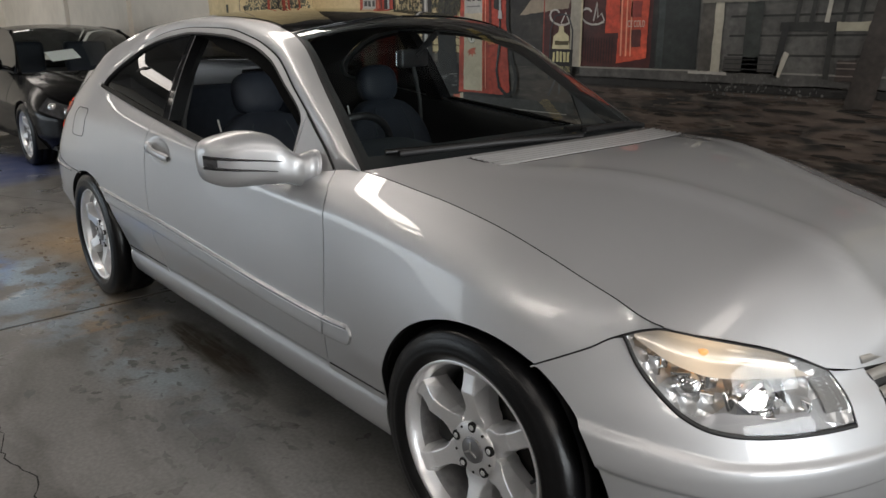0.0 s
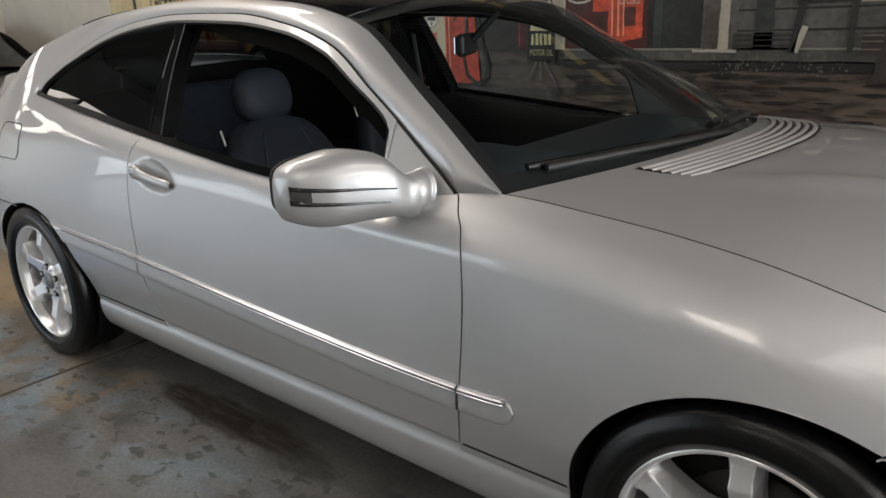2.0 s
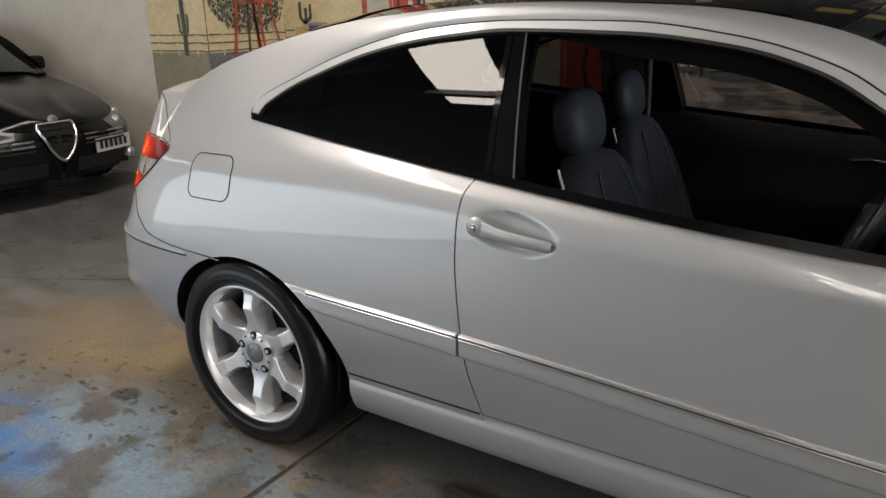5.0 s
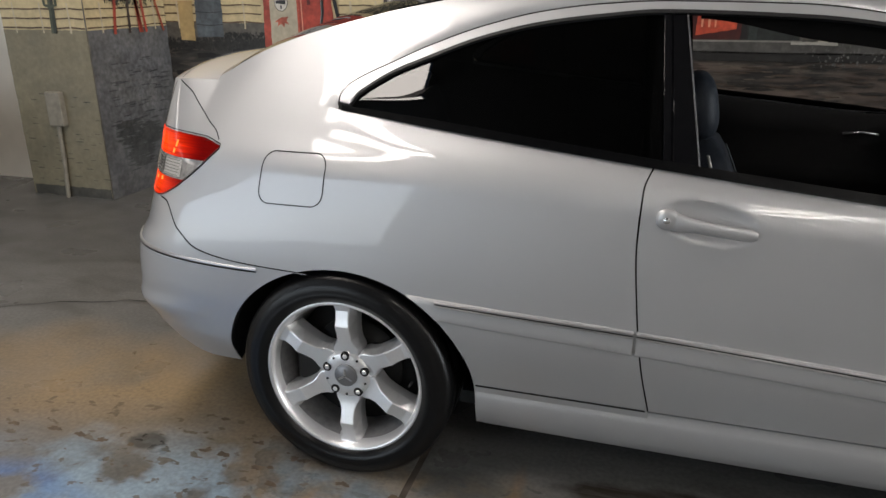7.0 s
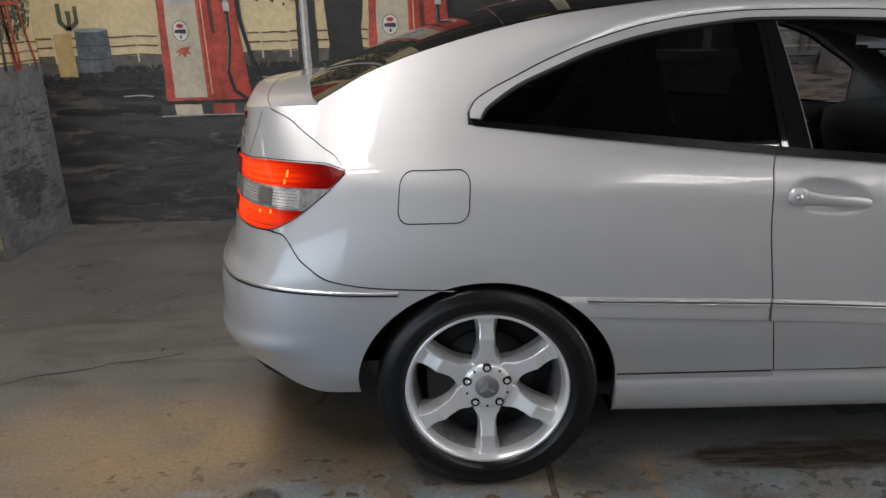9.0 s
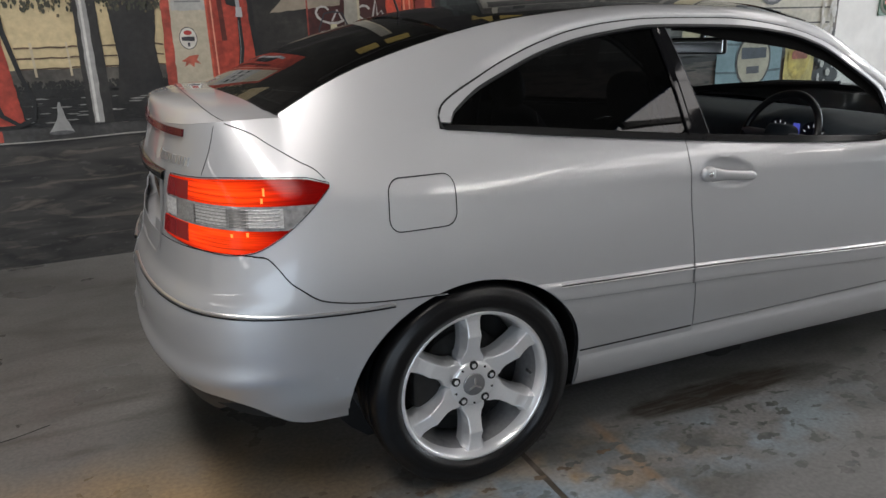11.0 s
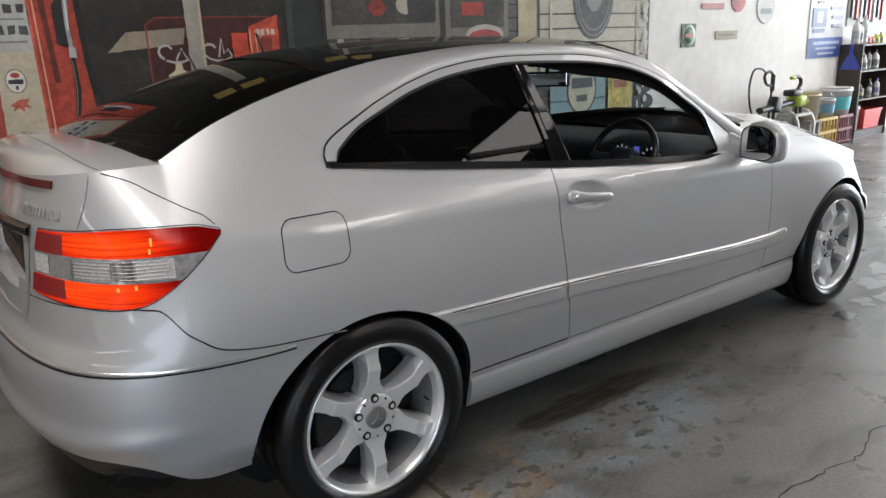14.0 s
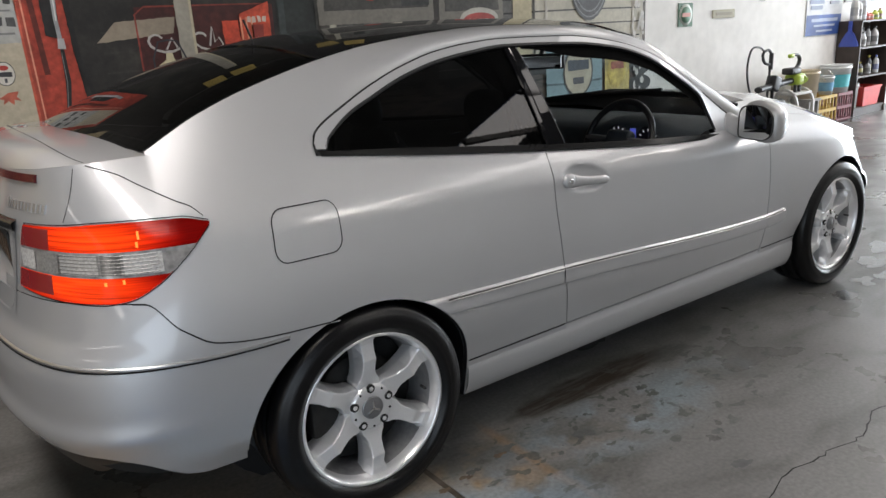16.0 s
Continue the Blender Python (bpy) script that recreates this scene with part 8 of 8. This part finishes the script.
    lipz = cv((-0.728, 1.099), (-0.645, 1.072), (-0.60, 1.048), (-0.556, 1.026), (-0.50, 0.999), (-0.465, 0.984), (-0.434, 0.958))
    for side in (-1, 1):
        ribbon("panel_gap", [(x, lipz(x)) for x in np.linspace(-0.728, -0.436, 30)], 0.0028, 0.0028, GAP, body, side)
        ribbon("panel_gap", [(lerp(-0.76, -0.786, k / 11), lerp(1.094, 0.972, k / 11)) for k in range(12)], 0.0016, 0.0024, GAP, body, side)
    grid_ob("high_brake_light", [[rear_face(y, z, 0.004) for z in (1.060, 1.070, 1.080)] for y in np.linspace(-0.52, 0.52, 33)], mat("brake_red", (0.085, 0.005, 0.007), 0.2, 0, 0.15), body, "dark red high-level brake light", thick=0.008)
    # model name on the boot, as plain chrome marks
    for k in range(11):
        y = -0.375 - 0.0185 * k
        grid_ob("badge_mark", [[rear_face(y + d, z, 0.003) for z in (0.988, 1.010 if k else 1.014)] for d in (-0.0055, 0.0055)], TRIMCHROME, body, thick=0.004, smooth=False)
    # number plate recess, chrome handle strip and plate
    grid_ob("boot_handle_strip", [[rear_face(y, z, o) for z, o in ((0.932, 0.002), (0.936, 0.012), (0.955, 0.014), (0.962, 0.002))] for y in np.linspace(-0.43, 0.43, 30)], mat("dark_chrome", (0.10, 0.10, 0.105), 0.18, 0.9), body, "dark chrome boot handle strip")
    deep = lambda y: 0.055 * smooth01((0.40 - abs(y)) / 0.06)
    rows = []
    for y in np.linspace(-0.42, 0.42, 57):
        rows.append([rear_face(y, z, 0.003 - deep(y) * g) for z, g in ((0.715, 0.0), (0.728, 0.1), (0.745, 0.7), (0.765, 1.0), (0.85, 1.0), (0.915, 1.0), (0.925, 0.9), (0.934, 0.0))])
    grid_ob("plate_recess", rows, SILVER, body)
    xp = rear_face(0, 0.85, -0.045)[0]
    box("number_plate", xp - 0.006, xp, -0.26, 0.26, 0.785, 0.90, mat("plate_black", (0.02, 0.02, 0.02), 0.4), body, bevel=0.002)
    for k in range(6):
        y = -0.20 + 0.08 * k
        box("plate_bar", xp - 0.0085, xp - 0.0062, y - 0.025, y + 0.025, 0.81, 0.875, mat("plate_brown", (0.12, 0.07, 0.04), 0.5), body)
    # glasshouse
    grid_ob("windscreen", canopy_patch(0, 2.05, -0.985, 0.985, 24, 30), GLASS_CLEAR, body, "clear raked windscreen").visible_shadow = False
    for a, b in ((-1, -0.955), (0.955, 1)):
        grid_ob("screen_border", canopy_patch(0, 2.05, a, b, 24, 2, -0.006), BLACKPLASTIC, body)
        grid_ob("screen_trim", canopy_patch(0, 2.1, a * 1.0 if a < 0 else 0.985, -0.985 if a < 0 else 1.0, 24, 2, 0.003), BLACKPLASTIC, body)
    grid_ob("screen_border", canopy_patch(0, 0.16, -0.97, 0.97, 3, 30, -0.006), BLACKPLASTIC, body)
    grid_ob("screen_border", canopy_patch(1.9, 2.06, -0.97, 0.97, 3, 30, -0.006), BLACKPLASTIC, body)
    grid_ob("roof_header", canopy_patch(2.06, 2.35, -1, 1, 4, 30, 0.002), BLACKGLOSS, body, thick=0.006)
    grid_ob("roof_glass", canopy_patch(2.35, 5.2, -0.97, 0.97, 30, 30, 0.001), GLASS_ROOF, body, "dark panoramic glass roof")
    grid_ob("roof_header", canopy_patch(5.2, 5.5, -1, 1, 4, 30, 0.003), BLACKGLOSS, body, thick=0.006)
    grid_ob("rear_screen", canopy_patch(5.5, 8, -0.985, 0.985, 24, 30, 0.001), GLASS_TINT, body, "dark tinted sloping rear screen")
    for a, b in ((-1, -0.93), (0.93, 1)):
        grid_ob("screen_border", canopy_patch(2.06, 8, a, b, 50, 2, -0.003), BLACKPLASTIC, body)
    grid_ob("screen_border", canopy_patch(7.75, 8, -0.97, 0.97, 3, 30, -0.004), BLACKPLASTIC, body)
    grid_ob("headliner", canopy_patch(2.1, 5.4, -0.93, 0.93, 16, 16, -0.035), mat("headliner_cloth", (0.10, 0.10, 0.10), 0.9, 0, 0, 80, 0.15), body)
    # cowl under the screen and wipers
    P = []
    for i in range(31):
        q = -1 + 2 * i / 30
        xc, y, z = canopy(0, q * 0.985)
        P.append([(xc - 0.06, y, z - 0.004), (xc, y, z - 0.012), (xc + 0.02, y, z - 0.012)])
    grid_ob("cowl", P, BLACKPLASTIC, body)
    for y0, y1, p1 in ((-0.02, -0.60, 0.10), (0.55, 0.02, 0.08)):
        wp = thing_part("wiper", body)
        a, b = canopy(0.02, y0 / 0.7, 0.006), canopy(p1, y1 / 0.70, 0.008)
        mid = canopy(0.05, lerp(y0, y1, 0.5) / 0.7, 0.014)
        tube("wiper_arm", [a, mid, b], 0.011, BLACKPLASTIC, wp, res=3)
        c, d = canopy(0.06, lerp(y0, y1, 0.15) / 0.7, 0.006), canopy(p1 + 0.03, (y1 - 0.08 * (1 if y1 > 0 else 0.4)) / 0.70, 0.010)
        tube("wiper_blade", [c, d], 0.009, RUBBER, wp)
    ant = canopy(5.35, -0.0, 0.0)
    tube("roof_aerial", [(ant[0], 0.0, ant[2]), (ant[0] - 0.025, 0.0, ant[2] + 0.075)], 0.004, BLACKPLASTIC, body)
    # underside
    grid_ob("underbody", [[(x, y, z) for y, z in ((-0.79, 0.21), (-0.74, 0.16), (0.74, 0.16), (0.79, 0.21))] for x in (0.38, 2.36)], BLACKPLASTIC, body)
    for xa, xb, z in ((-0.62, 0.38, 0.285), (2.36, 3.30, 0.20)):
        grid_ob("underbody", [[(x, y, z) for y in (-0.60, 0.60)] for x in (xa, xb)], BLACKPLASTIC, body)
    # wheels
    for x, turn in ((0.0, 30), (2.724, 33)):
        hy = 0.775 if x < 1 else 0.752
        wheel(car, x, -hy, -1, turn, "")
        wheel(car, x, hy, 1, turn, "")
    build_cabin(car)
    return car


BACK_W = cv((0, 0.235), (0.4, 0.252), (0.66, 0.24), (0.84, 0.195), (0.94, 0.135), (1, 0.01))
BACK_D = cv((0, 0.085), (0.5, 0.075), (0.85, 0.058), (0.95, 0.045), (1, 0.005))


def build_cabin(car):
    cab = car
    box("cabin_floor", -0.3, 2.3, -0.74, 0.74, 0.22, 0.26, DASH, cab)
    for y, dx in ((-0.37, 0.30), (0.37, 0.18)):
        st = thing_part("seat", cab)
        st["label"] = "dark blue-grey leather front seat"
        lean = Matrix.Rotation(radians(-17), 4, "Y")
        soft_box("cushion", 0.75 + dx, 1.27 + dx, y - 0.25, y + 0.25, 0.36, 0.50, LEATHER, st, 0.06)
        ring = []
        for k in range(19):
            h = k / 18
            hw, hd = BACK_W(h), BACK_D(h)
            row = []
            for q in range(28):
                a = 2 * math.pi * q / 28
                co, sn = math.cos(a), math.sin(a)
                u = math.copysign(abs(sn) ** 0.7, sn)
                front = 0.045 * abs(u) ** 3 * (1 - h) ** 0.5 if co > 0 else 0.0
                row.append((lerp(0.775, 0.605, h) + dx + hd * math.copysign(abs(co) ** 0.7, co) + front, y + hw * u, lerp(0.42, 0.985, h)))
            ring.append(row)
        grid_ob("backrest", ring, LEATHER, st, close=True)
        for sy in (-0.12, 0.12):
            tube("seam", [(lerp(0.775, 0.605, h) + dx + BACK_D(h) * 0.98 + 0.004, y + sy * BACK_W(h) / 0.25, lerp(0.42, 0.985, h)) for h in np.linspace(0.1, 0.9, 14)], 0.0025, DASH, st)
        blob("headrest", (0.585 + dx, y, 1.045), (0.055, 0.118, 0.095), LEATHER, st, 2.7, Matrix.Rotation(radians(-10), 4, "Y"))
        for dy in (-0.06, 0.06):
            tube("headrest_post", [(0.60 + dx, y + dy, 0.90), (0.585 + dx, y + dy, 0.98)], 0.006, DARKMETAL, st)
        tube("belt_guide", [(0.63 + dx, y - 0.205, 0.90), (0.615 + dx, y - 0.207, 0.95)], 0.004, mat("belt_guide", (0.6, 0.58, 0.55), 0.4), st)
    soft_box("rear_bench", -0.15, 0.28, -0.6, 0.6, 0.42, 0.58, LEATHER, cab, 0.05)
    soft_box("rear_backrest", -0.27, -0.10, -0.6, 0.6, 0.55, 1.02, LEATHER, cab, 0.05, Matrix.Rotation(radians(-18), 4, "Y"))
    # dashboard with hood over the dials
    P = []
    for i in range(25):
        y = lerp(-0.72, 0.72, i / 24)
        hood = 0.045 * math.exp(-((y + 0.37) / 0.17) ** 4)
        P.append([(2.28, y, 0.88), (2.0, y, 0.905 + hood * 0.4), (1.78, y, 0.895 + hood), (1.69, y, 0.865 + hood * 0.8), (1.68, y, 0.78), (1.74, y, 0.60), (1.80, y, 0.4)])
    grid_ob("dashboard", P, DASH, cab)
    for y in (-0.50, -0.335):
        lathe("dial", [(0.0, 1.684), (0.058, 1.684), (0.064, 1.68)], mat("dial_black", (0.01, 0.01, 0.02), 0.3), cab, n=24, axis="x", centre=(0, y, 0.845))
        for k in range(9):
            a = radians(-30 + 30 * k)
            bm = bmesh.new()
            box_bm(bm, 1.680, 1.683, -0.0015, 0.0015, 0.043, 0.054, 0, Matrix.Translation((0, y, 0.845)) @ Matrix.Rotation(a - radians(90), 4, "X"))
            part("dial_mark", bm, mat("dial_white", (0.7, 0.7, 0.75), 0.5, emit=0.4), cab)
    box("display", 1.679, 1.684, -0.432, -0.404, 0.845, 0.895, mat("display_blue", (0.1, 0.12, 0.6), 0.3, emit=0.5), cab)
    # steering wheel, tilted
    sw = thing_part("steering_wheel", cab)
    m = Matrix.Translation((1.615, -0.39, 0.85)) @ Matrix.Rotation(radians(24), 4, "Y")
    ring = []
    for k in range(48):
        a = 2 * math.pi * k / 48
        row = []
        for q in range(10):
            b = 2 * math.pi * q / 10
            r = 0.176 + 0.0145 * math.cos(b)
            row.append(m @ Vector((0.015 * math.sin(b), r * math.cos(a), r * math.sin(a))))
        ring.append(row)
    ring.append(ring[0])
    grid_ob("wheel_rim", [[tuple(v) for v in r] for r in ring], mat("wheel_leather", (0.012, 0.012, 0.013), 0.35), sw, close=True)
    soft_box("airbag_pad", 1.59, 1.65, -0.46, -0.32, 0.775, 0.895, DASH, sw, 0.025, Matrix.Rotation(radians(24), 4, "Y"))
    for sg in (-1, 1):
        tube("wheel_spoke", [tuple(m @ Vector((0, sg * 0.06, 0.0))), tuple(m @ Vector((0, sg * 0.18, 0.0)))], 0.016, mat("spoke_grey", (0.3, 0.3, 0.31), 0.35, 0.7), sw)
    # inside mirror and door trims
    im = thing_part("inside_mirror", cab)
    soft_box("mirror_case", 1.50, 1.53, -0.125, 0.125, 1.175, 1.245, BLACKPLASTIC, im, 0.014)
    box("mirror_face", 1.494, 1.499, -0.115, 0.115, 1.182, 1.238, mat("mirror_silver", (0.85, 0.87, 0.88), 0.01, 1.0), im, bevel=0.002)
    tube("mirror_arm", [(1.53, 0, 1.22), (1.62, 0, 1.31)], 0.012, BLACKPLASTIC, im)
    im.matrix_basis = Matrix.Translation((1.515, 0, -0.012)) @ Matrix.Rotation(radians(26), 4, "Z") @ Matrix.Translation((-1.515, 0, 0))
    for side in (-1, 1):
        dt = thing_part("door_trim", cab)
        P = []
        for i in range(31):
            x = lerp(0.4, 2.0, i / 30)
            P.append([(x, side * (flank(x, z)[1] - d), z) for z, d in ((0.30, 0.10), (0.55, 0.13), (0.62, 0.16), (0.66, 0.12), (0.80, 0.10), (ZB(x) - 0.02, 0.07), (ZB(x) - 0.004, 0.02))])
        grid_ob("trim_panel", P, mat("black_door_trim", (0.007, 0.007, 0.0075), 0.7, 0, 0, 40, 0.15, 0.2, 260, spec=0.2), dt)
        tube("inner_handle", [(1.50, side * 0.735, 0.80), (1.57, side * 0.72, 0.81), (1.63, side * 0.735, 0.80)], 0.007, CHROME, dt)
        P = []
        for j in range(9):
            z = lerp(0.95, 1.30, j / 8)
            x = lerp(0.80, 0.77, j / 8)
            P.append([(x - 0.04, side * (GW(x, z) - 0.05), z), (x + 0.07, side * (GW(x, z) - 0.05), z)])
        grid_ob("pillar_trim", P, BELT, dt, thick=0.02)
        tube("seat_belt", [(0.78, side * 0.58, 1.22), (0.76, side * 0.66, 0.95), (0.74, side * 0.70, 0.5)], 0.012, mat("belt_web", (0.05, 0.05, 0.05), 0.8), dt, res=1)
    # parcel shelf
    box("parcel_shelf", -0.5, -0.2, -0.58, 0.58, 0.97, 0.99, DASH, cab)


build_coupe()
